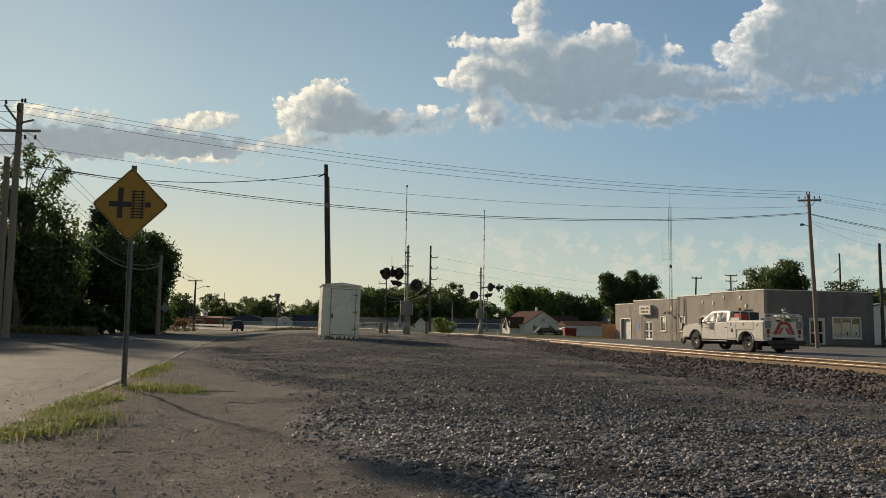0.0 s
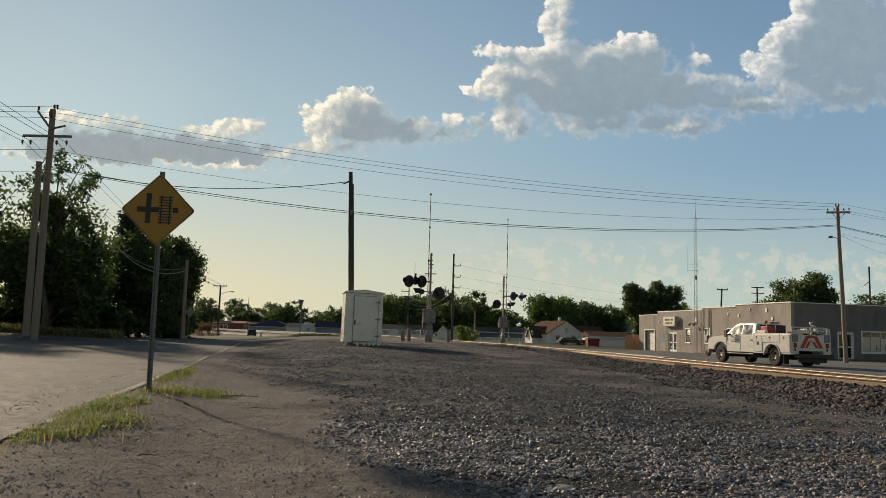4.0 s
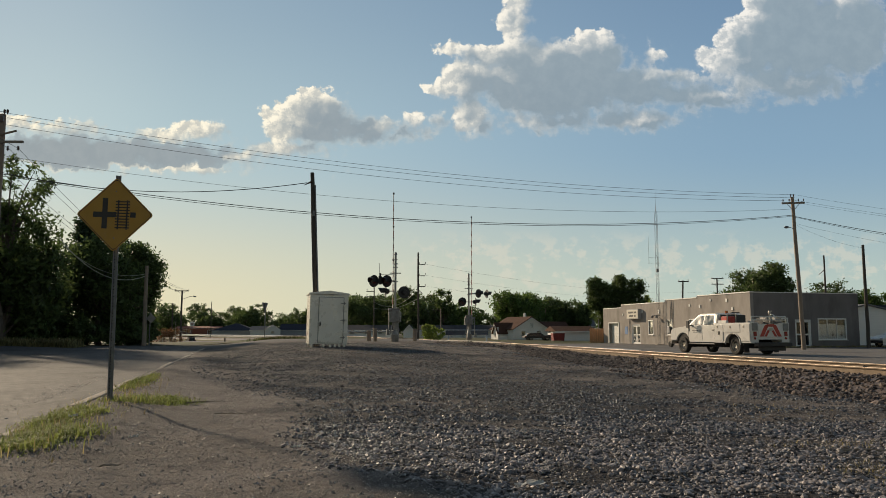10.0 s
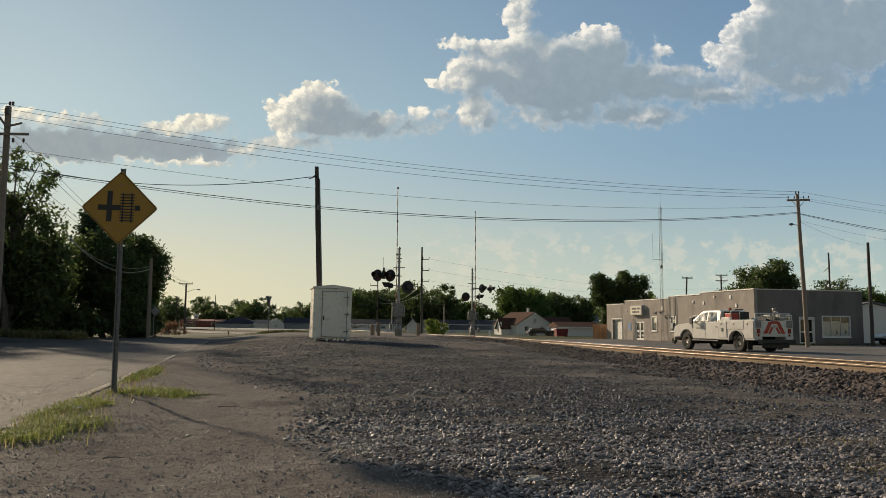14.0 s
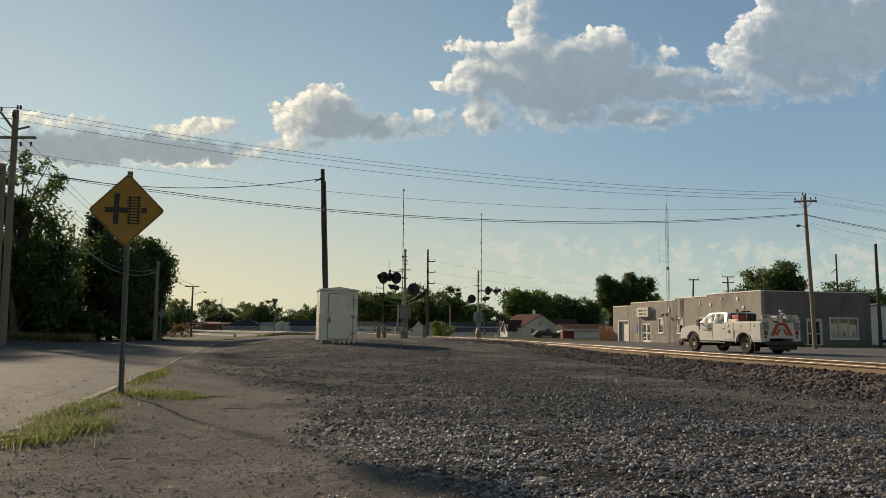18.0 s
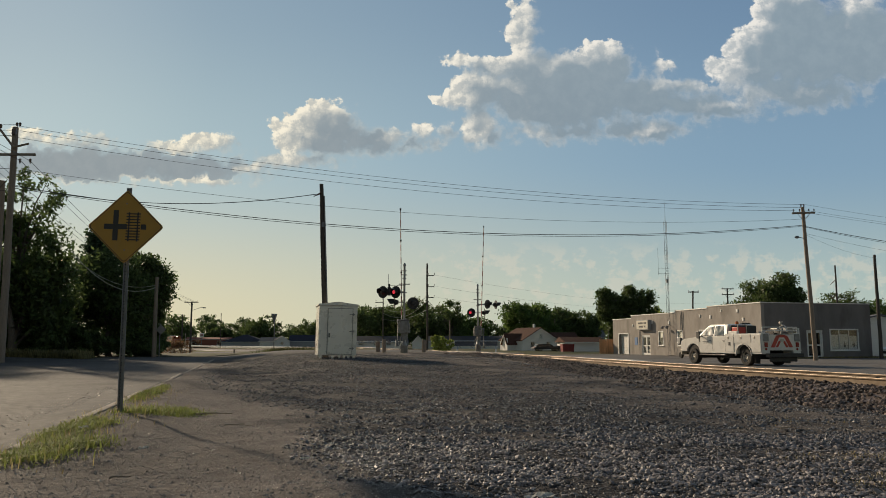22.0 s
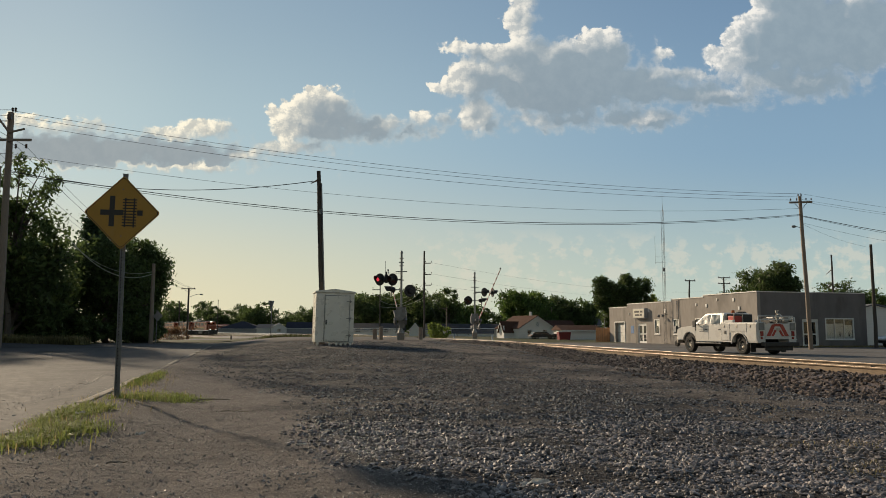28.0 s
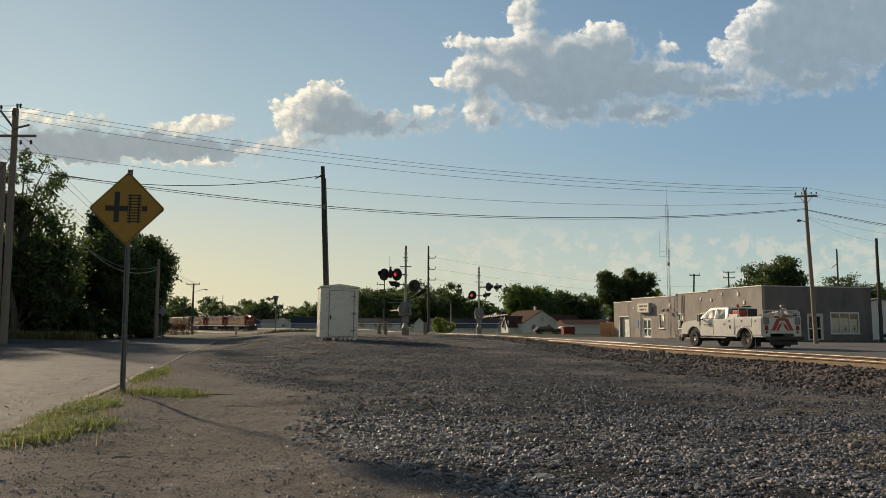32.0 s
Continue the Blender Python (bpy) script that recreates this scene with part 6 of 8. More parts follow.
def signal(x, y, label, turn, lamps, arm, box_turn, base_z, top):
    z0 = base_z
    root = thing("crossing_signal", pose(x, y, z0), label, "crossing signal", "crossing signals")
    h = top - z0
    bm = B()
    rod(bm, (0, 0, 0.3), (0, 0, h), 0.07, 0.065, 14)
    part("mast", bm, ALU, root, "aluminium mast")
    bm = B()
    box(bm, 0.42, 0.42, 0.7, 0, 0, 0.02, bevel=0.03)
    part("foundation", bm, CONCRETE, root)
    bm = B()
    bmesh.ops.create_cone(bm, cap_ends=True, segments=16, radius1=0.2, radius2=0.09, depth=0.3, matrix=Matrix.Translation((0, 0, 0.5)))
    part("mast_base", bm, ALU, root)
    bm = B()
    box(bm, 0.55, 0.5, 0.75, 0.0, -0.1, 1.45, pose(0, 0, 0, 0, 0, box_turn), bevel=0.03)
    gm = part("gate_mechanism", bm, BOXGREY, root, "grey gate motor box")
    bm = B()
    box(bm, 0.62, 0.56, 0.05, 0.0, -0.1, 1.86, pose(0, 0, 0, 0, 0, box_turn), bevel=0.01)
    part("lid", bm, BOXGREY, gm)
    bm = B()
    box(bm, 0.3, 0.26, 0.42, 0.05, -0.05, 0.88, bevel=0.02)
    rod(bm, (-0.12, -0.1, 1.1), (-0.3, -0.18, 0.35), 0.035, seg=8)
    part("gate_support", bm, BOXGREY, root, "grey bracket below the gate motor")
    for sx in (-1, 1):
        bm = B()
        box(bm, 0.05, 0.34, 0.62, sx * 0.33, -0.1, 1.4, pose(0, 0, 0, 0, 0, box_turn), bevel=0.015)
        part("side_plate", bm, ALU, gm)
    for z, w in ((h - 1.15, 0.34), (h - 0.35, 0.12), (h - 0.6, 0.15), (h - 0.8, 0.12), (h - 1.65, 0.15)):
        bm = B()
        rod(bm, (-w, 0, z), (w, 0, z), 0.028, seg=8)
        part("step_bar", bm, ALU, root)
    bm = B()
    rod(bm, (0, 0, h - 0.05), (0, 0, h + 0.1), 0.1, 0.05, 12)
    part("bell", bm, ALU, root)
    lit = []
    for ax, az, (lx, ly, lz, rz, on) in lamps:
        bm = B()
        rod(bm, (0, 0, az), (lx, ly + 0.2, lz + 0.02), 0.03, seg=8)
        part("lamp_arm", bm, ALU, root)
        core, m = lamp_head(root, lx, ly, lz, rz, on is not None)
        if on is not None:
            lit.append((core, m, on))
    garm, hub = gate_arm(root, *arm)
    return root, garm, hub, lit


def pairs(*rows):
    return [(0, z, (x, y, z, rz, on)) for x, y, z, rz, on in rows]


SIG1 = signal(-2.08, 45.27, "near crossing signal mast with red lamps and a lowering gate", 0,
              pairs((-1.28, -0.25, 3.5, -34, "a"), (-0.52, -0.25, 3.5, -34, "b"), (-0.62, 0.1, 2.92, -80, None), (0.5, 0.15, 2.86, 200, None)),
              (-0.16, 0.35, 1.45, 7.45, 90 + 9.3), 0, 0.56, 5.7)
SIG2 = signal(3.13, 62.3, "far crossing signal mast with red lamps and a lowering gate", 0,
              pairs((-0.55, -0.2, 2.95, -30, "b"), (0.6, 0.1, 2.95, 95, None), (0.82, 0.0, 3.64, 128, None), (1.5, 0.0, 3.6, 108, None)),
              (0.22, -0.35, 1.2, 8.75, -90 + 8.8), 0, 0.56, 5.75)
bm = B()
rod(bm, (-0.95, 0, 3.3), (-0.95, 0, 4.6), 0.012, seg=6)
rod(bm, (-0.95, 0, 3.9), (0, 0, 3.9), 0.012, seg=6)
part("whip_antenna", bm, GALV, SIG1[0])
# the bar that carries the lamp pair, with its terminal box
bm = B()
rod(bm, (-1.3, 0.02, 3.52), (0, 0, 3.52), 0.04, seg=10)
part("lamp_bar", bm, BLACK, SIG1[0])
bm = B()
box(bm, 0.2, 0.22, 0.5, -0.9, -0.05, 3.56, bevel=0.03)
rod(bm, (-0.9, -0.05, 3.8), (-0.9, -0.05, 3.98), 0.05, 0.07, 10)
part("terminal_box", bm, BLACK, SIG1[0], "black terminal box between the lamps")


def bollard(x, y, h, r, label):
    root = thing("bollard", on_ground(x, y), label, "bollard", "posts beside the crossing")
    bm = B()
    rod(bm, (0, 0, -0.2), (0, 0, h), r, r * 0.96, 14)
    part("post", bm, POLEWOOD, root)
    bm = B()
    bmesh.ops.create_cone(bm, cap_ends=True, segments=14, radius1=r * 0.96, radius2=r * 0.7, depth=0.04, matrix=Matrix.Translation((0, 0, h + 0.02)))
    part("cap", bm, POLEWOOD, root)


bollard(-3.3, 46.0, 0.75, 0.11, "thick wooden post beside the crossing")
bollard(-3.75, 47.0, 0.62, 0.14, "thick grey post beside the crossing")
bollard(-0.95, 47.2, 0.72, 0.13, "dark thick post beside the crossing")
bollard(-26.1, 98, 0.6, 0.1, "short dark post at the edge of the road")


def guard_rail():
    """A dark steel barrier on posts on the far side of the crossing."""
    root = thing("guard_rail", on_ground(3.4, 70, 2), "dark blue-grey steel barrier on short posts beyond the crossing", "guard rail")
    z = 1.0 - float(ground_z(3.4, 70))
    bm = B()
    prism(bm, [(-0.02, z - 0.21), (0.03, z - 0.12), (-0.02, z), (0.03, z + 0.12), (-0.02, z + 0.21), (-0.05, z + 0.21), (-0.05, z - 0.21)], -2.0, 1.9, pose(0, 0, 0, 0, 0, -90))
    part("beam", bm, BLUEGREY, root)
    # added pale strip that paints the highlight along the beam's top
    bm = B()
    box(bm, 4.0, 0.16, 0.07, -0.05, 0.0, z + 0.25, bevel=0.01)
    part("top_rail", bm, PALEBLUE, root, "pale blue-grey strip standing in for the highlight on the barrier's top")
    for x in (-1.75, 0.0, 1.75):
        bm = B()
        box(bm, 0.13, 0.15, z + 0.3, x, 0.1, (z - 0.3) / 2)
        part("post", bm, BLUEGREY if x == 0 else PALEBLUE, root)


PALEBLUE = material("pale_blue_steel", (0.42, 0.47, 0.53), (0.34, 0.39, 0.45), 0.45, 3.0)
BLUEGREY = material("blue_grey_steel", (0.05, 0.065, 0.09), (0.075, 0.09, 0.12), 0.5, 3.0)
guard_rail()


def diamond_back(x, y, z):
    root = thing("warning_sign", on_ground(x, y, 45), "small diamond road sign seen from behind on a pole", "road sign")
    bm = B()
    h = z - float(ground_z(x, y))
    prism(bm, [(0, h - 0.36), (0.36, h), (0, h + 0.36), (-0.36, h)], 0, 0.004)
    part("plate", bm, SIGNBACK, root)
    bm = B()
    rod(bm, (-0.05, 0.035, -0.2), (-0.05, 0.035, h + 0.4), 0.03)
    part("post", bm, GALV, root)


diamond_back(-19.5, 53.8, 2.0)

# ---------------------------------------------------------------- vehicles
TRUCKWHITE = material("white_car_paint", (0.76, 0.74, 0.70), (0.70, 0.68, 0.64), 0.32, 1.5, coat=0.5, spots=(0.60, 0.57, 0.52), spot_scale=1.6, spot_at=0.64)
BLACKPAINT = material("black_car_paint", (0.012, 0.012, 0.014), (0.02, 0.02, 0.022), 0.55, 2.0, coat=0.05)
RIM = material("steel_wheel", (0.56, 0.52, 0.46), (0.38, 0.34, 0.28), 0.45, 8.0, metal=0.35)
UNDER = material("dark_underbody", (0.02, 0.019, 0.018), (0.035, 0.033, 0.03), 0.85, 4.0)
TINTED = material("tinted_glass", (0.085, 0.11, 0.115), (0.06, 0.08, 0.085), 0.14, 1.0)
ORANGEREFL = material("orange_red_reflector", (0.52, 0.055, 0.03), (0.45, 0.05, 0.03), 0.4, 4.0)
AMBER = material("amber_lens", (0.6, 0.14, 0.02), (0.5, 0.11, 0.02), 0.2, 3.0)
TAILRED = material("tail_lamp_red", (0.30, 0.02, 0.02), (0.25, 0.02, 0.02), 0.2, 3.0)
CLEARLENS = material("clear_lens", (0.6, 0.6, 0.6), (0.5, 0.5, 0.5), 0.1, 3.0)
YTOX = pose(0, 0, 0, 0, 0, 90)  # an outline of (forward, up), drawn out to the side


def lathe(bm, profile, seg=24, m=None):
    """A closed outline of (radius, side) turned about the side axis x."""
    m = m or Matrix()
    rings = []
    for k in range(seg):
        t = 2 * math.pi * k / seg
        rings.append([bm.verts.new(m @ Vector((s, r * math.cos(t), r * math.sin(t)))) for r, s in profile])
    n = len(profile)
    faces = []
    for k in range(seg):
        a, b = rings[k], rings[(k + 1) % seg]
        for i in range(n):
            faces.append(bm.faces.new((a[i], a[(i + 1) % n], b[(i + 1) % n], b[i])))
    bmesh.ops.recalc_face_normals(bm, faces=faces)
    return bm


def wheel(root, x, y, r, w, out):
    """out: 1 when its face looks to the right."""
    bm = B()
    lathe(bm, [(r * 0.6, -w / 2), (r * 0.9, -w / 2), (r, -w * 0.36), (r, w * 0.36), (r * 0.9, w / 2), (r * 0.6, w / 2)], 28, Matrix.Translation((x, y, r)))
    wh = part("wheel", bm, TYRE, root, "black tyre on a steel wheel")
    bm = B()
    lathe(bm, [(0.03, out * w * 0.30), (r * 0.2, out * w * 0.34), (r * 0.26, out * w * 0.2), (r * 0.5, out * w * 0.14), (r * 0.6, out * w * 0.42), (r * 0.62, out * w * 0.42), (r * 0.61, -out * w * 0.3), (0.03, -out * w * 0.3)], 24, Matrix.Translation((x, y, r)))
    part("rim", bm, RIM, wh)
    bm = B()
    for k in range(8):
        t = 2 * math.pi * k / 8
        rod(bm, (x + out * w * 0.12, y + r * 0.4 * math.cos(t), r + r * 0.4 * math.sin(t)), (x + out * w * 0.2, y + r * 0.4 * math.cos(t), r + r * 0.4 * math.sin(t)), r * 0.07, seg=8)
    part("hand_hole", bm, UNDER, wh)
    return wh


def side_prism(outline, half, inset=0.0, bevel=0.0):
    bm = B()
    prism(bm, outline, -half, half, YTOX @ Matrix.Diagonal((1, 1, 1, 1)))
    if bevel:
        bmesh.ops.bevel(bm, geom=list(bm.edges), offset=bevel, segments=2, affect="EDGES")
    return bm


def service_truck():
    root = thing("service_truck", pose(15.32, 36.35, float(ground_z(15.3, 36.3)) + 0.03, 0, 0, 18), "white pickup truck with a utility service body, parked beyond the track", "truck")
    r, w = 0.405, 0.27
    for x, out in ((-0.86, -1), (0.86, 1)):
        wheel(root, x, 0.0, r, w, out)
        wheel(root, x, 3.95, r, w, out)
    # cab with hood; outline from the front bumper round over the roof
    bm = side_prism([(4.98, 0.62), (5.02, 1.0), (4.95, 1.18), (4.7, 1.27), (3.72, 1.36), (3.55, 1.40), (1.36, 1.40), (1.36, 0.55), (3.42, 0.55), (3.50, 0.80), (3.72, 0.98), (3.95, 1.02), (4.18, 0.98), (4.40, 0.80), (4.48, 0.62)], 0.99, bevel=0.03)
    body = part("cab", bm, TRUCKWHITE, root, "white extended cab with hood")
    bm = B()
    lo, hi = 0.93, 0.76
    ring = [(3.62, 1.40), (2.92, 1.93), (2.65, 1.99), (1.65, 1.99), (1.45, 1.93), (1.36, 1.40)]
    va = [bm.verts.new((-(lo if z < 1.5 else hi), f, z)) for f, z in ring]
    vb = [bm.verts.new(((lo if z < 1.5 else hi), f, z)) for f, z in ring]
    fs = [bm.faces.new(va), bm.faces.new(vb[::-1])]
    for i in range(6):
        fs.append(bm.faces.new((va[i], vb[i], vb[(i + 1) % 6], va[(i + 1) % 6])))
    bmesh.ops.recalc_face_normals(bm, faces=fs)
    bmesh.ops.bevel(bm, geom=list(bm.edges), offset=0.03, segments=2, affect="EDGES")
    part("cabin", bm, TRUCKWHITE, body)
    # side glass, set just proud of the sloping cabin sides
    tilt = math.degrees(math.atan2(lo - hi, 0.53))
    for s in (-1, 1):
        for outl, nm in (([(3.38, 1.44), (2.88, 1.86), (2.42, 1.89), (2.42, 1.44)], "front_window"), ([(2.33, 1.44), (2.33, 1.89), (1.72, 1.89), (1.60, 1.44)], "rear_window")):
            bm = B()
            vs_ = []
            for f, z in outl:
                xx = lo + (hi - lo) * (z - 1.40) / 0.53
                vs_.append((s * (xx + 0.010), f, z))
            a = [bm.verts.new(v) for v in vs_]
            b = [bm.verts.new((v[0] + s * 0.006, v[1], v[2])) for v in vs_]
            fs = [bm.faces.new(a), bm.faces.new(b[::-1])] + [bm.faces.new((a[i], b[i], b[(i + 1) % 4], a[(i + 1) % 4])) for i in range(4)]
            bmesh.ops.recalc_face_normals(bm, faces=fs)
            part(nm, bm, TINTED, body)
        bm = B()
        box(bm, 0.07, 0.22, 0.36, s * 1.22, 3.2, 1.46, bevel=0.02)
        box(bm, 0.26, 0.05, 0.05, s * 1.06, 3.22, 1.40)
        part("mirror", bm, BLACK, body, "tall black door mirror")
        for f in (2.55, 1.55):
            bm = B()
            box(bm, 0.025, 0.16, 0.04, s * 1.0, f, 1.16, bevel=0.008)
            part("door_handle", bm, BLACK, body)
        bm = B()
        for f in (3.46, 2.38, 1.42):
            box(bm, 0.006, 0.012, 0.72, s * 0.992, f, 1.0)
        part("door_gap", bm, UNDER, body)
        bm = B()
        box(bm, 0.01, 0.09, 0.2, s * 0.995, 3.42, 1.2)
        part("fender_vent", bm, BLACK, body)
        bm = B()
        box(bm, 0.14, 2.0, 0.07, s * 0.96, 2.4, 0.48, bevel=0.02)
        part("running_board", bm, BLACK, root)
        for p, q, z in ((2.7, 3.15, 1.14), (2.75, 3.1, 1.06)):
            bm = B()
            box(bm, 0.006, q - p, 0.035, s * 0.993, (p + q) / 2, z)
            part("door_lettering", bm, SIGNBACK, body)
    bm = B()
    prism(bm, [(-0.72, 1.44), (0.72, 1.44), (0.66, 1.86), (-0.66, 1.86)], 1.325, 1.345)
    part("rear_screen", bm, DARKGLASS, body)
    bm = B()
    box(bm, 1.9, 0.12, 0.3, 0, 5.03, 0.6, bevel=0.04)
    part("front_bumper", bm, RIM, root, "chrome bumper")
    bm = B()
    box(bm, 1.3, 0.04, 0.4, 0, 5.01, 0.98, bevel=0.03)
    part("grille", bm, BLACK, root)
    for s in (-1, 1):
        bm = B()
        box(bm, 0.26, 0.1, 0.34, s * 0.82, 4.97, 1.0, bevel=0.03)
        part("headlight", bm, CLEARLENS, root)
    # rail wheels folded at the front
    for s in (-1, 1):
        bm = B()
        lathe(bm, [(0.03, -0.05), (0.14, -0.05), (0.14, 0.03), (0.18, 0.03), (0.18, 0.06), (0.03, 0.06)], 18, Matrix.Translation((s * 0.75, 5.35, 0.42)))
        box(bm, 0.08, 0.5, 0.08, s * 0.62, 5.15, 0.5)
        part("rail_wheel", bm, UNDER, root, "small steel rail wheel")
    # service body: two side boxes with doors, floor, tailgate
    for s in (-1, 1):
        bm = B()
        prism(bm, [(1.30, 0.62), (1.30, 1.50), (-1.22, 1.50), (-1.22, 0.55), (-0.55, 0.55), (-0.5, 0.78), (-0.3, 0.93), (0, 0.98), (0.3, 0.93), (0.5, 0.78), (0.55, 0.55), (1.30, 0.55)], -0.22, 0.22, Matrix.Translation((s * 0.88, 0, 0)) @ YTOX)
        bmesh.ops.bevel(bm, geom=list(bm.edges), offset=0.015, segments=1, affect="EDGES")
        side_ = part("side_box", bm, TRUCKWHITE, root, "white tool compartment body")
        for f0, f1, z0, z1 in ((1.25, 0.66, 0.64, 1.44), (0.62, -0.52, 1.06, 1.44), (-0.57, -1.17, 0.64, 1.44)):
            bm = B()
            box(bm, 0.03, f0 - f1, z1 - z0, s * 1.112, (f0 + f1) / 2, (z0 + z1) / 2, bevel=0.01)
            d = part("tool_door", bm, TRUCKWHITE, side_)
            bm = B()
            box(bm, 0.02, 0.09, 0.11, s * 1.135, (f0 + f1) / 2 + 0.1, z1 - 0.13, bevel=0.01)
            part("latch", bm, RIM, d)
        bm = B()
        box(bm, 0.02, 0.12, 0.16, s * 1.13, 0.95, 1.02)
        part("fuel_flap", bm, BLACK, side_)
        bm = B()
        box(bm, 0.14, 0.6, 0.12, s * 0.9, 0.9, 1.56, bevel=0.01)
        part("rail_box", bm, TRUCKWHITE, side_)
        bm = B()
        n = 12
        for k in range(n):
            t0, t1 = math.pi * k / n, math.pi * (k + 1) / n
            rod(bm, (s * 1.12, 0.53 * math.cos(t0), 0.48 + 0.53 * math.sin(t0)), (s * 1.12, 0.53 * math.cos(t1), 0.48 + 0.53 * math.sin(t1)), 0.022, seg=6)
        part("wheel_arch", bm, TRUCKWHITE, side_)
    for s in (-1, 1):
        for f in (0.0, 3.95):
            bm = B()
            box(bm, 0.34, 1.0, 0.46, s * 0.76, f, 0.76, bevel=0.02)
            part("wheel_well", bm, UNDER, root, "dark wheel well")
    bm = B()
    box(bm, 1.34, 2.5, 0.08, 0, 0.04, 0.78)
    part("bed", bm, UNDER, root)
    bm = B()
    box(bm, 1.34, 0.06, 0.72, 0, -1.2, 1.08, bevel=0.015)
    tg = part("tailgate", bm, TRUCKWHITE, root, "white tailgate with an orange chevron board")
    # chevron board: slanted bars meeting at the middle
    bm = B()
    box(bm, 1.15, 0.012, 0.6, 0, -1.241, 1.13)
    part("chevron_board", bm, TRUCKWHITE, tg)
    for s in (-1, 1):
        for x0, z0, x1, z1, n_ in ((0.52, 0.86, 0.20, 1.40, 0), (0.30, 0.86, 0.10, 1.16, 1)):
            bm = B()
            wd = 0.11 if n_ == 0 else 0.07
            a = [(s * (x0 - wd), z0), (s * (x0 + wd), z0), (s * (x1 + wd), z1), (s * (x1 - wd), z1)]
            prism(bm, a if s > 0 else a[::-1], -1.256, -1.249)
            part("chevron", bm, ORANGEREFL, tg)
    bm = B()
    box(bm, 0.42, 0.008, 0.12, 0, -1.252, 1.37)
    part("chevron_top", bm, ORANGEREFL, tg)
    bm = B()
    box(bm, 0.2, 0.02, 0.12, 0.0, -1.27, 1.18)
    part("latch_plate", bm, RIM, tg)
    bm = B()
    box(bm, 1.9, 0.3, 0.18, 0, -1.4, 0.5, bevel=0.02)
    part("rear_bumper", bm, BLACK, root, "black work bumper")
    bm = B()
    box(bm, 0.95, 3.2, 0.2, 0, 1.5, 0.56)
    box(bm, 1.5, 0.25, 0.25, 0, 0, 0.42)
    box(bm, 1.5, 0.25, 0.25, 0, 3.95, 0.42)
    box(bm, 0.5, 0.9, 0.35, -0.55, 1.6, 0.5)
    part("chassis", bm, UNDER, root)
    for s in (-1, 1):
        bm = B()
        box(bm, 0.3, 0.02, 0.5, s * 0.86, -0.62, 0.36)
        part("mud_flap", bm, BLACK, root)
        bm = B()
        rod(bm, (s * 0.88, -1.235, 0.78), (s * 0.88, -1.215, 0.78), 0.06, seg=14)
        part("tail_lamp", bm, TAILRED, root)
    for s in (-1, 1):
        bm = B()
        box(bm, 0.30, 0.05, 0.34, s * 0.88, -1.235, 1.30, bevel=0.02)
        part("corner_panel", bm, BOXGREY, root, "grey ribbed panel on the body's rear corner")
        bm = B()
        box(bm, 0.15, 0.06, 0.22, s * 0.88, -1.24, 0.98, bevel=0.015)
        part("lamp_cluster", bm, TAILRED, root, "dark red rear lamp cluster")
        bm = B()
        rod(bm, (s * 0.98, -1.15, 1.5), (s * 0.98, -1.15, 1.78), 0.025, seg=8)
        part("rail_post", bm, WHITE, root, "white tube post")
    bm = B()
    rod(bm, (-0.98, -1.15, 1.78), (0.98, -1.15, 1.78), 0.025, seg=8)
    rod(bm, (-0.98, -1.15, 1.62), (0.98, -1.15, 1.62), 0.02, seg=8)
    part("rear_rail", bm, WHITE, root, "white tube rail across the rear")
    bm = B()
    box(bm, 1.5, 0.1, 0.34, 0, -1.3, 0.38, bevel=0.02)
    part("step", bm, BLACK, root, "black step below the bumper")
    bm = B()
    box(bm, 1.5, 0.05, 0.5, 0, 1.27, 1.66, bevel=0.02)
    part("headboard", bm, BLACK, root, "black mesh headboard behind the cab")
    bm = B()
    n = 10
    for k in range(n):
        t0, t1 = math.pi * (0.1 + 0.9 * k / n), math.pi * (0.1 + 0.9 * (k + 1) / n)
        rod(bm, (0.28, -1.05 + 0.22 * math.cos(t0), 1.62 + 0.26 * math.sin(t0)), (0.28, -1.05 + 0.22 * math.cos(t1), 1.62 + 0.26 * math.sin(t1)), 0.03, seg=8)
    part("hose_loop", bm, WHITE, root, "pale hose loop")
    # load: hose reel, red tool box, vice, lights
    bm = B()
    lathe(bm, [(0.05, -0.2), (0.3, -0.2), (0.3, -0.17), (0.12, -0.15), (0.12, 0.15), (0.3, 0.17), (0.3, 0.2), (0.05, 0.2)], 22, Matrix.Translation((0.0, -0.7, 1.42)))
    part("hose_reel", bm, BLACK, root, "black hose reel")
    bm = B()
    rod(bm, (0.2, -1.0, 1.45), (0.2, -1.0, 1.95), 0.03)
    rod(bm, (0.2, -1.0, 1.95), (0.32, -1.0, 2.05), 0.03)
    box(bm, 0.1, 0.1, 0.12, 0.2, -1.0, 1.98, bevel=0.02)
    part("work_lamp", bm, RIM, root)
    bm = B()
    box(bm, 0.5, 0.4, 0.32, -0.55, 0.95, 1.66, bevel=0.03)
    part("tool_box", bm, REDPAINT, root, "red tool box")
    bm = B()
    for x in (-0.8, -0.3):
        rod(bm, (x, 0.7, 1.5), (x, 0.7, 1.92), 0.02, seg=6)
    rod(bm, (-0.8, 0.7, 1.92), (-0.3, 0.7, 1.92), 0.02, seg=6)
    part("rack", bm, RIM, root)
    bm = B()
    box(bm, 0.36, 0.5, 0.25, 0.5, -0.4, 1.62, bevel=0.03)
    box(bm, 0.3, 0.3, 0.3, 0.65, -0.95, 1.65, bevel=0.03)
    part("crate", bm, ALU, root)
    bm = B()
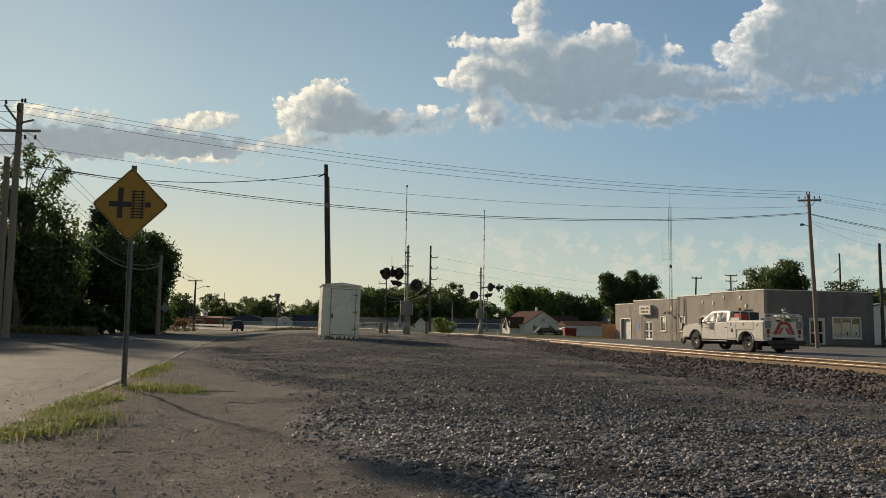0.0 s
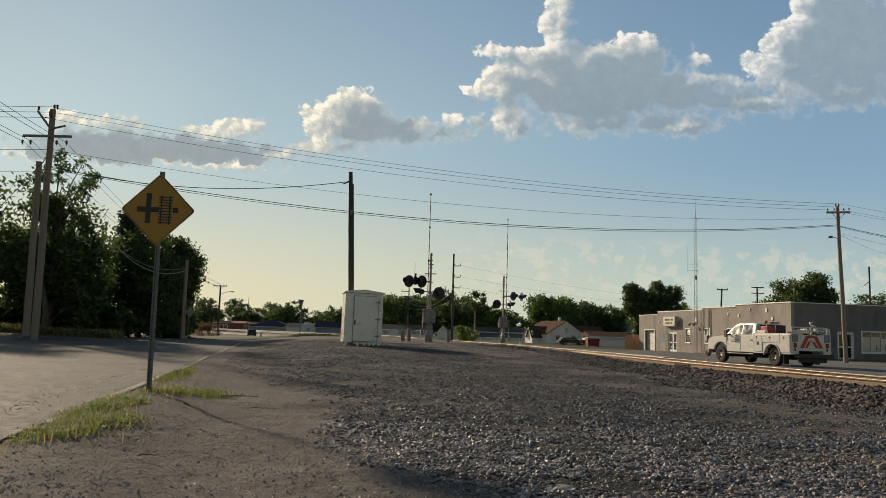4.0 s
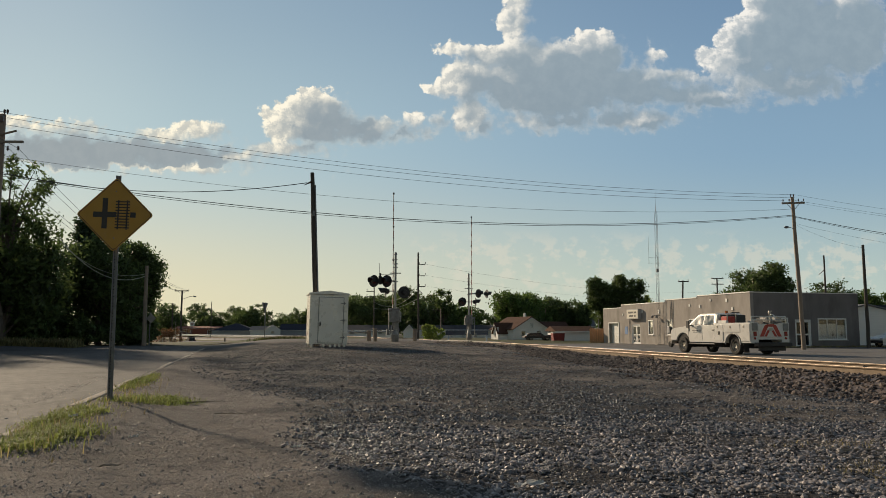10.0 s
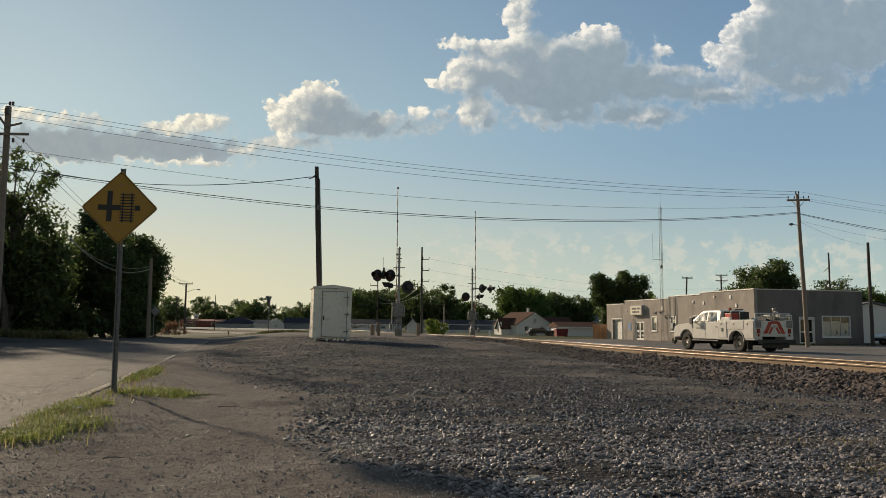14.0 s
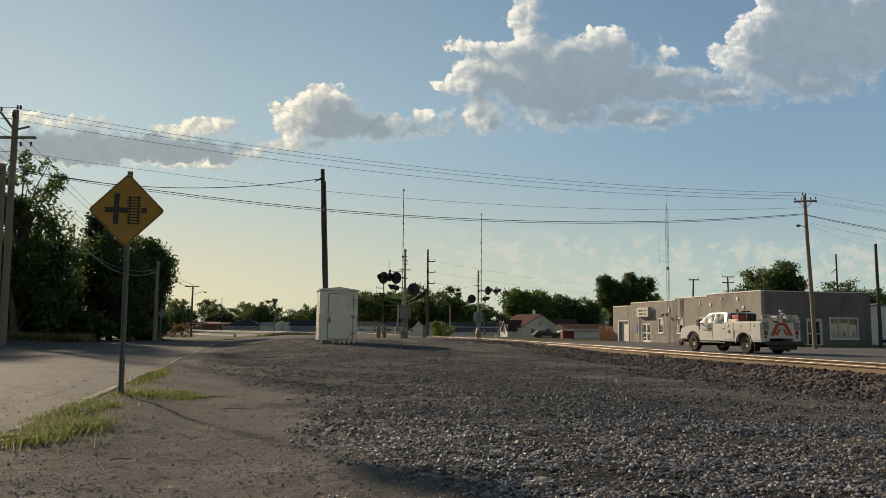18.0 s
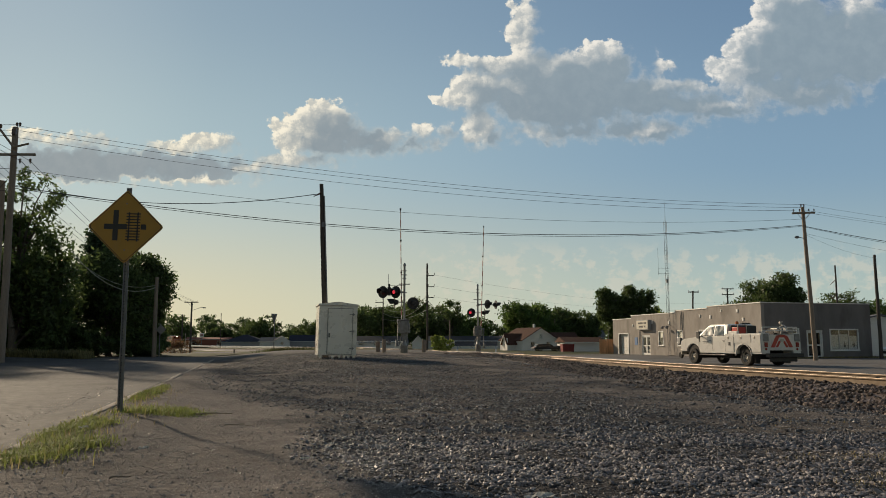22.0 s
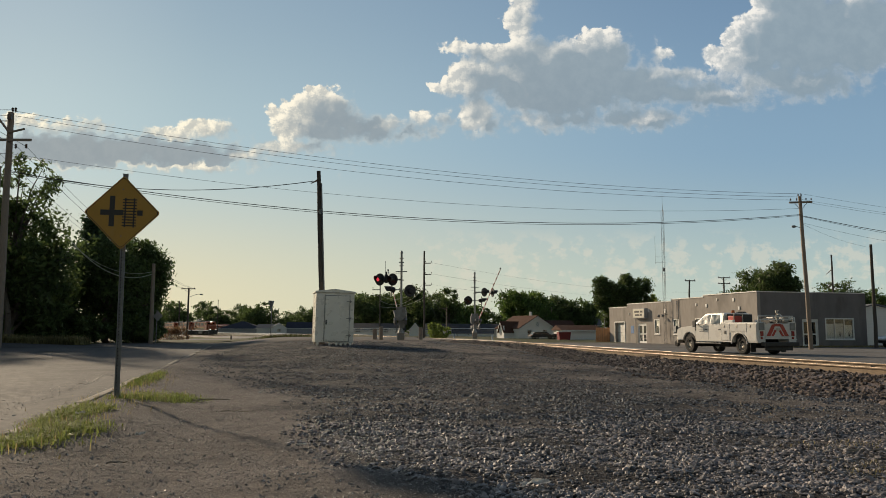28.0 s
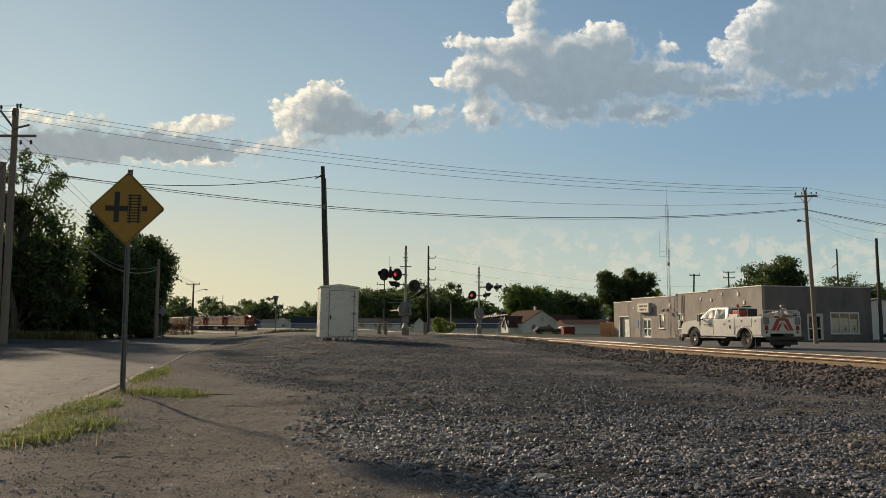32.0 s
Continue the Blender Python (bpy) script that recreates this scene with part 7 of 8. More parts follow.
    rod(bm, (-0.1, 1.6, 1.99), (-0.1, 1.6, 2.12), 0.08, 0.07, 14)
    part("beacon", bm, AMBER, root, "amber beacon")
    bm = B()
    box(bm, 0.5, 0.14, 0.06, 0.35, 1.55, 2.02, bevel=0.015)
    part("light_bar", bm, BLACK, root)


service_truck()


def car(name, m, label, paint, length=4.7, width=1.85, height=1.7, suv=True):
    root = thing(name, m, label, "car")
    L, h = length, height
    r = 0.34
    for x, out in ((-width / 2 + 0.12, -1), (width / 2 - 0.12, 1)):
        wheel(root, x, -L * 0.30, r, 0.22, out)
        wheel(root, x, L * 0.31, r, 0.22, out)
    bm = side_prism([(L / 2, 0.35), (L / 2 + 0.02, 0.7), (L * 0.45, 0.88), (L * 0.22, h * 0.6), (-L * 0.46, h * 0.6), (-L / 2, h * 0.5), (-L / 2, 0.35)], width / 2, bevel=0.04)
    part("body", bm, paint, root)
    bm = side_prism([(L * 0.25, h * 0.585), (L * 0.09, h * 0.97), (-L * 0.02, h), (-L * 0.36, h * 0.97), (-L * 0.46, h * 0.585)], width / 2 - 0.16, bevel=0.04)
    part("cabin", bm, paint, root)
    for s in (-1, 1):
        bm = B()
        prism(bm, [(L * 0.19, h * 0.63), (L * 0.08, h * 0.92), (-L * 0.34, h * 0.92), (-L * 0.4, h * 0.63)], -0.004, 0.004, Matrix.Translation((s * (width / 2 - 0.152), 0, 0)) @ YTOX)
        part("side_window", bm, DARKGLASS, root)
        bm = B()
        box(bm, 0.3, 0.05, 0.18, s * (width / 2 - 0.2), -L / 2 - 0.005, h * 0.52, bevel=0.02)
        part("tail_lamp", bm, TAILRED, root)
        bm = B()
        box(bm, 0.3, 0.05, 0.14, s * (width / 2 - 0.22), L / 2 - 0.01, 0.72, bevel=0.02)
        part("headlight", bm, CLEARLENS, root)
        bm = B()
        box(bm, 0.18, 0.1, 0.12, s * (width / 2 + 0.06), L * 0.17, h * 0.64, bevel=0.03)
        part("mirror", bm, paint, root)
    bm = B()
    prism(bm, [(-width / 2 + 0.28, h * 0.63), (width / 2 - 0.28, h * 0.63), (width / 2 - 0.34, h * 0.92), (-width / 2 + 0.34, h * 0.92)], -0.005, 0.005, Matrix.Translation((0, -L * 0.418, 0)) @ Matrix.Translation((0, 0, h * 0.775)) @ pose(0, 0, 0, -19, 0, 0) @ Matrix.Translation((0, -0.03, -h * 0.775)))
    part("rear_window", bm, DARKGLASS, root)
    bm = B()
    box(bm, width - 0.1, 0.14, 0.22, 0, -L / 2 - 0.03, 0.48, bevel=0.04)
    part("bumper", bm, BLACK, root)
    bm = B()
    box(bm, width - 0.1, 0.14, 0.22, 0, L / 2 + 0.0, 0.48, bevel=0.04)
    part("bumper", bm, BLACK, root)
    bm = B()
    box(bm, 0.34, 0.02, 0.12, 0, -L / 2 - 0.03, h * 0.45)
    part("plate", bm, SIGNBACK, root)
    return root


SUV = car("suv", pose(-33, 124, -0.6), "black sport utility car driving away along the road", BLACKPAINT)
car("pickup", on_ground(40.2, 64.6, 98, 0.03), "white pickup truck parked beside the shed", TRUCKWHITE, 5.4, 1.95, 1.8)
car("car", on_ground(16.2, 116, -80, 0.0), "dark car parked beside the white house", BLACKPAINT, 4.2, 1.75, 1.14)


MAROON = material("dark_red_paint", (0.22, 0.022, 0.022), (0.17, 0.018, 0.018), 0.55, 3.0)


def dumpster():
    root = thing("dumpster", on_ground(17.3, 104, 5), "red steel rubbish container with an open pale rim", "dumpster")
    bm = B()
    prism(bm, [(-0.72, 0.12), (0.72, 0.12), (0.82, 1.12), (-0.82, 1.12)], -0.7, 0.7)
    part("body", bm, MAROON, root)
    bm = B()
    box(bm, 1.7, 1.5, 0.09, 0, 0, 1.165, bevel=0.015)
    part("lid", bm, WHITE, root, "pale rim")
    for x in (-0.5, 0.0, 0.5):
        bm = B()
        box(bm, 0.06, 0.04, 0.9, x, -0.72, 0.61)
        part("rib", bm, MAROON, root)
    for x in (-0.7, 0.7):
        bm = B()
        box(bm, 0.12, 1.2, 0.12, x, 0, 0.06)
        part("skid", bm, BLACK, root)


dumpster()

# ---------------------------------------------------------------- train
ORANGE = material("orange_locomotive_paint", (0.30, 0.075, 0.022), (0.22, 0.055, 0.018), 0.4, 0.8, spots=(0.16, 0.05, 0.025), spot_scale=0.7, spot_at=0.58)
DARKPAINT = material("dark_green_black_paint", (0.035, 0.037, 0.035), (0.055, 0.055, 0.052), 0.5, 1.0)
YELLOWLINE = material("yellow_stripe_paint", (0.62, 0.42, 0.06), (0.55, 0.37, 0.06), 0.45, 1.0)
HEADLAMP = material("lit_headlamp", (1.0, 0.93, 0.8), (1.0, 0.93, 0.8), 0.3, 1.0, glow=4.0)


def locomotive(lit=True):
    """Heavy six-axle diesel, 22.3 m long; y forward, 0 at its middle, z 0 at the rail."""
    root = thing("locomotive", Matrix(), "orange and black heavy diesel locomotive pulling a train", "locomotive", "locomotives of the train")
    bm = B()
    box(bm, 3.0, 21.2, 0.35, 0, 0, 1.45, bevel=0.04)
    part("frame", bm, DARKPAINT, root)
    bm = side_prism([(-9.9, 1.62), (5.6, 1.62), (5.6, 4.0), (5.3, 4.25), (-9.6, 4.25), (-9.9, 4.0)], 1.0, bevel=0.04)
    part("long_hood", bm, ORANGE, root, "orange engine hood")
    bm = side_prism([(5.62, 1.62), (8.2, 1.62), (8.2, 3.35), (7.85, 4.35), (5.62, 4.45)], 1.52, bevel=0.05)
    cab_ = part("cab", bm, ORANGE, root, "orange driver's cab")
    bm = side_prism([(8.2, 1.62), (9.9, 1.62), (10.0, 2.0), (9.7, 2.85), (8.2, 3.15)], 1.1, bevel=0.06)
    part("nose", bm, ORANGE, root)
    for s in (-1, 1):
        bm = B()
        box(bm, 0.62, 0.03, 0.5, s * 0.72, 8.12, 3.72, pose(0, 0, 0, 0, 0, 0))
        part("windscreen", bm, DARKGLASS, cab_)
        bm = B()
        box(bm, 0.03, 1.5, 0.6, s * 1.53, 6.9, 3.65)
        part("side_window", bm, DARKGLASS, cab_)
        bm = B()
        rod(bm, (s * 0.16, 7.95, 4.28), (s * 0.16, 8.22, 4.26), 0.10, seg=14)
        part("headlamp", bm, HEADLAMP if lit else CLEARLENS, cab_, "headlamp")
        bm = B()
        rod(bm, (s * 0.95, 10.55, 1.75), (s * 0.95, 10.66, 1.75), 0.09, seg=14)
        part("ditch_lamp", bm, HEADLAMP if lit else CLEARLENS, root, "ditch lamp")
        bm = B()
        for k in range(13):
            y = -9.6 + 1.28 * k
            rod(bm, (s * 1.46, y, 1.62), (s * 1.46, y, 2.55), 0.02, seg=5)
        rod(bm, (s * 1.46, -9.6, 2.55), (s * 1.46, 5.76, 2.55), 0.02, seg=5)
        part("handrail", bm, YELLOWLINE, root)
        bm = B()
        box(bm, 0.02, 15.2, 0.5, s * 1.013, -2.2, 1.95)
        part("lower_stripe", bm, DARKPAINT, root)
        bm = B()
        box(bm, 0.03, 15.2, 0.12, s * 1.014, -2.2, 2.27)
        part("stripe", bm, YELLOWLINE, root)
        for y, w in ((-8.0, 2.4), (-4.2, 2.8), (0.5, 3.6)):
            bm = B()
            box(bm, 0.05, w, 0.8, s * 1.02, y, 3.5)
            part("grille", bm, DARKPAINT, root)
        bm = B()
        box(bm, 0.03, 21.2, 0.12, s * 1.513, 0, 1.48)
        part("sill_stripe", bm, WHITE, root)
    bm = side_prism([(-9.7, 4.25), (5.3, 4.25), (5.1, 4.42), (-9.5, 4.42)], 0.9)
    part("roof", bm, DARKPAINT, root)
    for y, w, l in ((-8.2, 2.5, 2.6), (-4.5, 1.6, 1.8), (1.0, 1.4, 2.2)):
        bm = B()
        box(bm, w, l, 0.35, 0, y, 4.55, bevel=0.05)
        part("roof_fan", bm, DARKPAINT if w < 2 else RIM, root)
    bm = B()
    box(bm, 2.6, 5.2, 0.9, 0, -0.2, 0.8, bevel=0.15)
    part("fuel_tank", bm, DARKPAINT, root)
    for c in (-6.9, 6.9):
        bm = B()
        for s in (-1, 1):
            box(bm, 0.2, 4.8, 0.4, s * 1.1, c, 0.62, bevel=0.04)
        bogie = part("bogie", bm, UNDER, root)
        for dy in (-1.9, 0, 1.9):
            bm = B()
            for s in (-1, 1):
                lathe(bm, [(0.05, -0.07), (0.53, -0.07), (0.51, 0.07), (0.05, 0.07)], 20, Matrix.Translation((s * 0.77, c + dy, 0.53)))
            rod(bm, (-0.75, c + dy, 0.53), (0.75, c + dy, 0.53), 0.1)
            part("wheelset", bm, UNDER, bogie)
    bm = B()
    prism(bm, [(-1.45, 0.2), (1.45, 0.2), (1.45, 1.3), (-1.45, 1.3)], 10.5, 10.62)
    part("pilot", bm, DARKPAINT, root, "black snow plough pilot")
    bm = B()
    box(bm, 0.3, 0.6, 0.35, 0, 10.9, 0.9, bevel=0.04)
    part("coupler", bm, UNDER, root)
    bm = B()
    rod(bm, (0.3, 6.5, 4.4), (0.3, 6.5, 4.62), 0.03)
    bmesh.ops.create_cone(bm, cap_ends=True, segments=10, radius1=0.12, radius2=0.03, depth=0.5, matrix=Matrix.Translation((0.3, 6.7, 4.62)) @ pose(0, 0, 0, -90, 0, 0))
    part("horn", bm, RIM, root)
    return root


def goods_wagon():
    root = thing("goods_wagon", Matrix(), "brown covered hopper wagon behind the locomotives", "goods wagon", "wagons of the train")
    bm = B()
    prism(bm, [(-0.7, 1.0), (0.7, 1.0), (1.5, 2.0), (1.55, 4.3), (0.8, 4.65), (-0.8, 4.65), (-1.55, 4.3), (-1.5, 2.0)], -8.4, 8.4)
    part("hopper", bm, RUST, root)
    bm = B()
    box(bm, 0.5, 17.6, 0.4, 0, 0, 1.05)
    part("sill", bm, UNDER, root)
    for k in range(9):
        bm = B()
        for s in (-1, 1):
            box(bm, 0.08, 0.12, 2.2, s * 1.57, -8.0 + 2.0 * k, 3.15)
        part("rib", bm, RUST, root)
    for c in (-6.6, 6.6):
        bm = B()
        for s in (-1, 1):
            box(bm, 0.16, 2.4, 0.3, s * 1.0, c, 0.55)
        bogie = part("bogie", bm, UNDER, root)
        for dy in (-0.9, 0.9):
            bm = B()
            for s in (-1, 1):
                lathe(bm, [(0.05, -0.07), (0.45, -0.07), (0.43, 0.07), (0.05, 0.07)], 16, Matrix.Translation((s * 0.77, c + dy, 0.46)))
            part("wheelset", bm, UNDER, bogie)
    return root


TRAIN = [(locomotive(), 11.2)]
TRAIN.append((locomotive(False), 11.2 + 23.0))
TRAIN.append((copy_thing(TRAIN[1][0], Matrix()), 11.2 + 46.0))
TRAIN.append((goods_wagon(), 11.2 + 23.0 * 2 + 21.0))
for k in range(4):
    TRAIN.append((copy_thing(TRAIN[3][0], Matrix()), 11.2 + 23.0 * 2 + 21.0 + 18.2 * (k + 1)))

# ---------------------------------------------------------------- stones, grass, litter
PHI = (1 + 5 ** 0.5) / 2
ICO = np.array([(-1, PHI, 0), (1, PHI, 0), (-1, -PHI, 0), (1, -PHI, 0), (0, -1, PHI), (0, 1, PHI), (0, -1, -PHI), (0, 1, -PHI), (PHI, 0, -1), (PHI, 0, 1), (-PHI, 0, -1), (-PHI, 0, 1)]) / 1.9
ICO_F = np.array([(0, 11, 5), (0, 5, 1), (0, 1, 7), (0, 7, 10), (0, 10, 11), (1, 5, 9), (5, 11, 4), (11, 10, 2), (10, 7, 6), (7, 1, 8), (3, 9, 4), (3, 4, 2), (3, 2, 6), (3, 6, 8), (3, 8, 9), (4, 9, 5), (2, 4, 11), (6, 2, 10), (8, 6, 7), (9, 8, 1)])
OCT = np.array([(1, 0, 0), (-1, 0, 0), (0, 1, 0), (0, -1, 0), (0, 0, 1), (0, 0, -1)], float)
OCT_F = np.array([(0, 2, 4), (2, 1, 4), (1, 3, 4), (3, 0, 4), (2, 0, 5), (1, 2, 5), (3, 1, 5), (0, 3, 5)])


TET = np.array([(1, 0, -0.4), (-0.5, 0.87, -0.4), (-0.5, -0.87, -0.4), (0, 0, 0.8)])
TET_F = np.array([(0, 1, 3), (1, 2, 3), (2, 0, 3)])


def scatter(name, pts, sizes, shape, faces, mat_, label, category, g, flat=0.7, sink=0.35, smooth=False):
    """Many small broken stones in one mesh, each with a shape of its own."""
    n, k = len(pts), len(shape)
    v = shape[None] * g.uniform(0.75, 1.2, (n, k, 1)) * g.uniform(0.65, 1.35, (n, 1, 3)) * (1, 1, flat)
    t, q = g.uniform(0, 2 * np.pi, n), g.uniform(-0.6, 0.6, n)
    c, s = np.cos(t)[:, None], np.sin(t)[:, None]
    x, y, z = v[..., 0], v[..., 1], v[..., 2]
    cq, sq = np.cos(q)[:, None], np.sin(q)[:, None]
    y, z = y * cq - z * sq, y * sq + z * cq
    v = np.stack([x * c - y * s, x * s + y * c, z], -1) * sizes[:, None, None]
    v = v + pts[:, None, :]
    v[..., 2] += (sizes * flat * (0.5 - sink))[:, None]
    f = (faces[None] + (np.arange(n) * k)[:, None, None]).reshape(-1, 3)
    return tagged(from_arrays(name, v.reshape(-1, 3), f, mat_, smooth), label, category, kind="stuff")


def soil_z(x, y):
    u, v = x * ACROSS.x + y * ACROSS.y, x * ALONG.x + y * ALONG.y
    return soil(x, y, u, v)


GRIT = material("pale_grit", (0.16, 0.14, 0.125), (0.36, 0.33, 0.3), 0.45, 30.0, vary=0.6, island=True)
g = np.random.default_rng(21)
# crushed stone spread over the ground; the packed dirt near the kerb stays bare
def spread(n, y0, y1, power):
    y = y0 + (y1 - y0) * g.uniform(0, 1, n) ** power
    x = g.uniform(-0.9, 1, n) * np.minimum(10.5, 0.8 + 0.6 * y)
    edge = gravel_edge(y)
    patch = waves(x, y, 31, 9, 1.4, 5.0) * 0.5 + waves(x, y, 32, 8, 0.4, 1.5) * 0.3
    u = x * ACROSS.x + y * ACROSS.y
    bare = np.exp(-((u - 8.2) / 0.8) ** 2) * 0.7
    keep = (x > edge + 0.3 * waves(x, y, 33, 8, 0.4, 3)) & (u < 10.2) & (u > -1.5) & (g.uniform(0, 1, n) < ease((x - edge) / (1 + 0.05 * y), -0.4, 1.2) * np.clip(0.72 + 1.9 * patch - bare, 0.06, 1))
    return x[keep], y[keep]


x, y = spread(92000, 3.7, 9.5, 1.15)
sz = 0.0142 * np.exp(np.clip(g.normal(0, 0.42, len(x)), -0.9, 0.8))
scatter("gravel_stones", np.stack([x, y, soil_z(x, y)], -1), sz, ICO, ICO_F, STONES, "loose grey crushed stones spread over the dirt", "gravel", g, 0.62, 0.3)
x, y = spread(170000, 8.3, 42.0, 1.45)
sz = 0.0158 * np.exp(np.clip(g.normal(0, 0.42, len(x)), -0.8, 0.75))
scatter("gravel_stones", np.stack([x, y, soil_z(x, y)], -1), sz, OCT, OCT_F, SKYSTONES, "loose crushed stones farther off, darkened and tinted with the sky's sheen", "gravel", g, 0.75)
# fine pebbles over everything near
n = 150000
y = 2.6 + 15 * g.uniform(0, 1, n) ** 1.5
x = g.uniform(-1.0, 0.9, n) * (0.5 + 0.6 * y)
u = x * ACROSS.x + y * ACROSS.y
keep = (u > -2.2) & (g.uniform(0, 1, n) < np.clip(0.6 + 0.6 * waves(x, y, 41, 9, 0.5, 4), 0.1, 1))
x, y = x[keep], y[keep]
sz = 0.0058 * np.exp(np.clip(g.normal(0, 0.5, len(x)), -1, 1.2))
scatter("pebbles", np.stack([x, y, soil_z(x, y)], -1), sz, TET, TET_F, GRIT, "fine pebbles and grit on packed dirt", "gravel", g)
# grit swept against the road's edge
n = 5000
v_, u_ = g.uniform(3, 22, n), -2.5 - np.abs(g.normal(0, 0.5, n))
x, y = u_ * ACROSS.x + v_ * ALONG.x, u_ * ACROSS.y + v_ * ALONG.y
scatter("road_grit", np.stack([x, y, ground_z(x, y) + 0.03], -1), 0.008 * np.exp(g.normal(0, 0.4, n)), OCT, OCT_F, STONES, "grit and small stones along the edge of the road", "gravel", g)
# ballast stones on the near shoulder of the track
n = 56000
s = -14 + 62 * g.uniform(0, 1, n) ** 1.35
o = 1.9 - 7.3 * g.uniform(0, 1, n)
i = np.clip(np.searchsorted(TRACK_S, s) - 1, 0, len(TRACK_S) - 2)
fr = ((s - TRACK_S[i]) / 2.0)[:, None]
c = TRACK_XY[i] * (1 - fr) + TRACK_XY[i + 1] * fr
hd = np.array([r[2] for r in TRACK])[i]
x, y = c[:, 0] + o * np.cos(hd), c[:, 1] - o * np.sin(hd)
z = rail_top(c[:, 1]) + np.interp(o, [-4.1, -3.5, -1.75, -0.9, 0.9, 1.75, 3.4], [-0.95, -0.62, -0.22, -0.15, -0.15, -0.22, -0.62]) + 0.02 * waves(x, y, 51, 9, 0.4, 2.5)
low = soil_z(x, y)
z = np.maximum(z, low)
toe = -3.9 - 1.1 * waves(x, y, 52, 9, 0.8, 5.0) + 0.9 * ease(s, 0, 25)
keep = (np.abs(np.abs(o) - 0.7525) > 0.13) & ~((s > 30.5) & (s < 46)) & (o > toe)
sz = 0.034 * np.exp(g.normal(0, 0.33, n))
q = np.stack([x, y, z], -1)
near = keep & (s < 12)
scatter("ballast_stones", q[near], sz[near], ICO, ICO_F, BALLAST, "dark broken ballast stones on the track's shoulder", "ballast", g, 0.75)
far = keep & (s >= 12)
scatter("ballast_stones", q[far], sz[far] * 1.15, OCT, OCT_F, BALLAST, "dark broken ballast stones farther along the track", "ballast", g, 0.75)


def grass(name, pts, heights, mat_, label, g, width=0.006, bend=0.5):
    """Blades of grass: each a bent, tapering strip."""
    n = len(pts)
    t, w = g.uniform(0, 2 * np.pi, n), width * g.uniform(0.6, 1.4, n)
    d = np.stack([np.cos(t), np.sin(t), 0 * t], -1)
    side = np.stack([-np.sin(t), np.cos(t), 0 * t], -1) * w[:, None]
    b = (heights * bend * g.uniform(0.2, 1.3, n))[:, None]
    up = np.zeros((n, 3))
    up[:, 2] = heights
    p0, p1, p2 = pts, pts + up * 0.55 + d * b * 0.3, pts + up * np.clip(1 - 0.3 * b / heights[:, None], 0.5, 1) + d * b
    v = np.stack([p0 - side, p0 + side, p1 - side * 0.8, p1 + side * 0.8, p2 - side * 0.1, p2 + side * 0.1], 1).reshape(-1, 3)
    k = (np.arange(n) * 6)[:, None]
    f = np.concatenate([k + (0, 1, 3, 2), k + (2, 3, 5, 4)], 0)
    return tagged(from_arrays(name, v, f, mat_), label, "grass", kind="stuff")


def tuft_points(spots, g):
    """spots: (across, along, spread across, spread along, how many)."""
    u = np.concatenate([g.normal(a, s, n) for a, b, s, r, n in spots])
    v = np.concatenate([g.normal(b, r, n) for a, b, s, r, n in spots])
    x, y = u * ACROSS.x + v * ALONG.x, u * ACROSS.y + v * ALONG.y
    return np.stack([x, y, soil_z(x, y) - 0.01], -1)


WEEDS = leaf_material("dull_weed_blades", (0.075, 0.085, 0.03), (0.12, 0.12, 0.05), 0.4)
TALLBLADES = leaf_material("tall_dry_blades", (0.20, 0.18, 0.08), (0.28, 0.25, 0.115), 0.5)
DRYBLADES = leaf_material("dry_grass_blades", (0.27, 0.22, 0.10), (0.36, 0.30, 0.14), 0.5)
pts = tuft_points(((-1.98, 8.0, 0.17, 0.3, 3000), (-1.75, 8.6, 0.16, 0.22, 1500), (-2.14, 9.9, 0.16, 0.34, 3200), (-1.95, 10.5, 0.14, 0.24, 1500), (-1.5, 12.5, 0.26, 0.26, 2200), (-1.15, 12.9, 0.22, 0.22, 1100), (-2.05, 16.5, 0.13, 0.7, 2600), (-2.05, 18.4, 0.1, 0.6, 800), (-2.25, 11.4, 0.1, 0.3, 400), (-1.1, 13.3, 0.08, 0.1, 150)), g)
grass("grass_tufts", pts, 0.02 + 0.13 * g.uniform(0, 1, len(pts)) ** 2.0, BLADES, "tufts of green grass and weeds along the kerb", g, 0.005, 1.35)
pts = tuft_points(((4.9, 4.95, 0.2, 0.3, 260), (5.6, 6.4, 0.35, 0.2, 90), (7.3, 9.5, 0.3, 0.3, 60)), g)
grass("dry_grass_tufts", pts, g.uniform(0.03, 0.09, len(pts)), DRYBLADES, "low dry yellow grass among the gravel", g, 0.003, 1.2)
pts = tuft_points(((-1.9, 8.8, 0.3, 1.0, 260), (-1.7, 12.4, 0.4, 0.8, 220), (-1.9, 16, 0.2, 1.2, 200)), g)
grass("dry_grass_tufts", pts, g.uniform(0.05, 0.16, len(pts)), DRYBLADES, "dry stalks among the grass along the kerb", g, 0.004, 0.8)
# unmown grass under the trees and at the edge of the field
n = 22000
u, v = g.uniform(-34, -10.2, n), 51.2 + 3.5 * g.uniform(0, 1, n) ** 1.6
x, y = u * ACROSS.x + v * ALONG.x, u * ACROSS.y + v * ALONG.y
grass("tall_grass", np.stack([x, y, ground_z(x, y)], -1), g.uniform(0.3, 0.75, n), TALLBLADES, "tall dry unmown grass below the trees", g, 0.02, 0.5)
pts = tuft_points(((2.0, 59.6, 0.7, 0.4, 550), (3.6, 59.4, 0.7, 0.4, 260), (3.0, 61, 1.5, 0.8, 260)), g)
pts[:, 2] = ground_z(pts[:, 0], pts[:, 1])
grass("weeds", pts, g.uniform(0.1, 0.34, len(pts)), WEEDS, "dull green weeds at the foot of the yield sign", g, 0.02, 0.5)

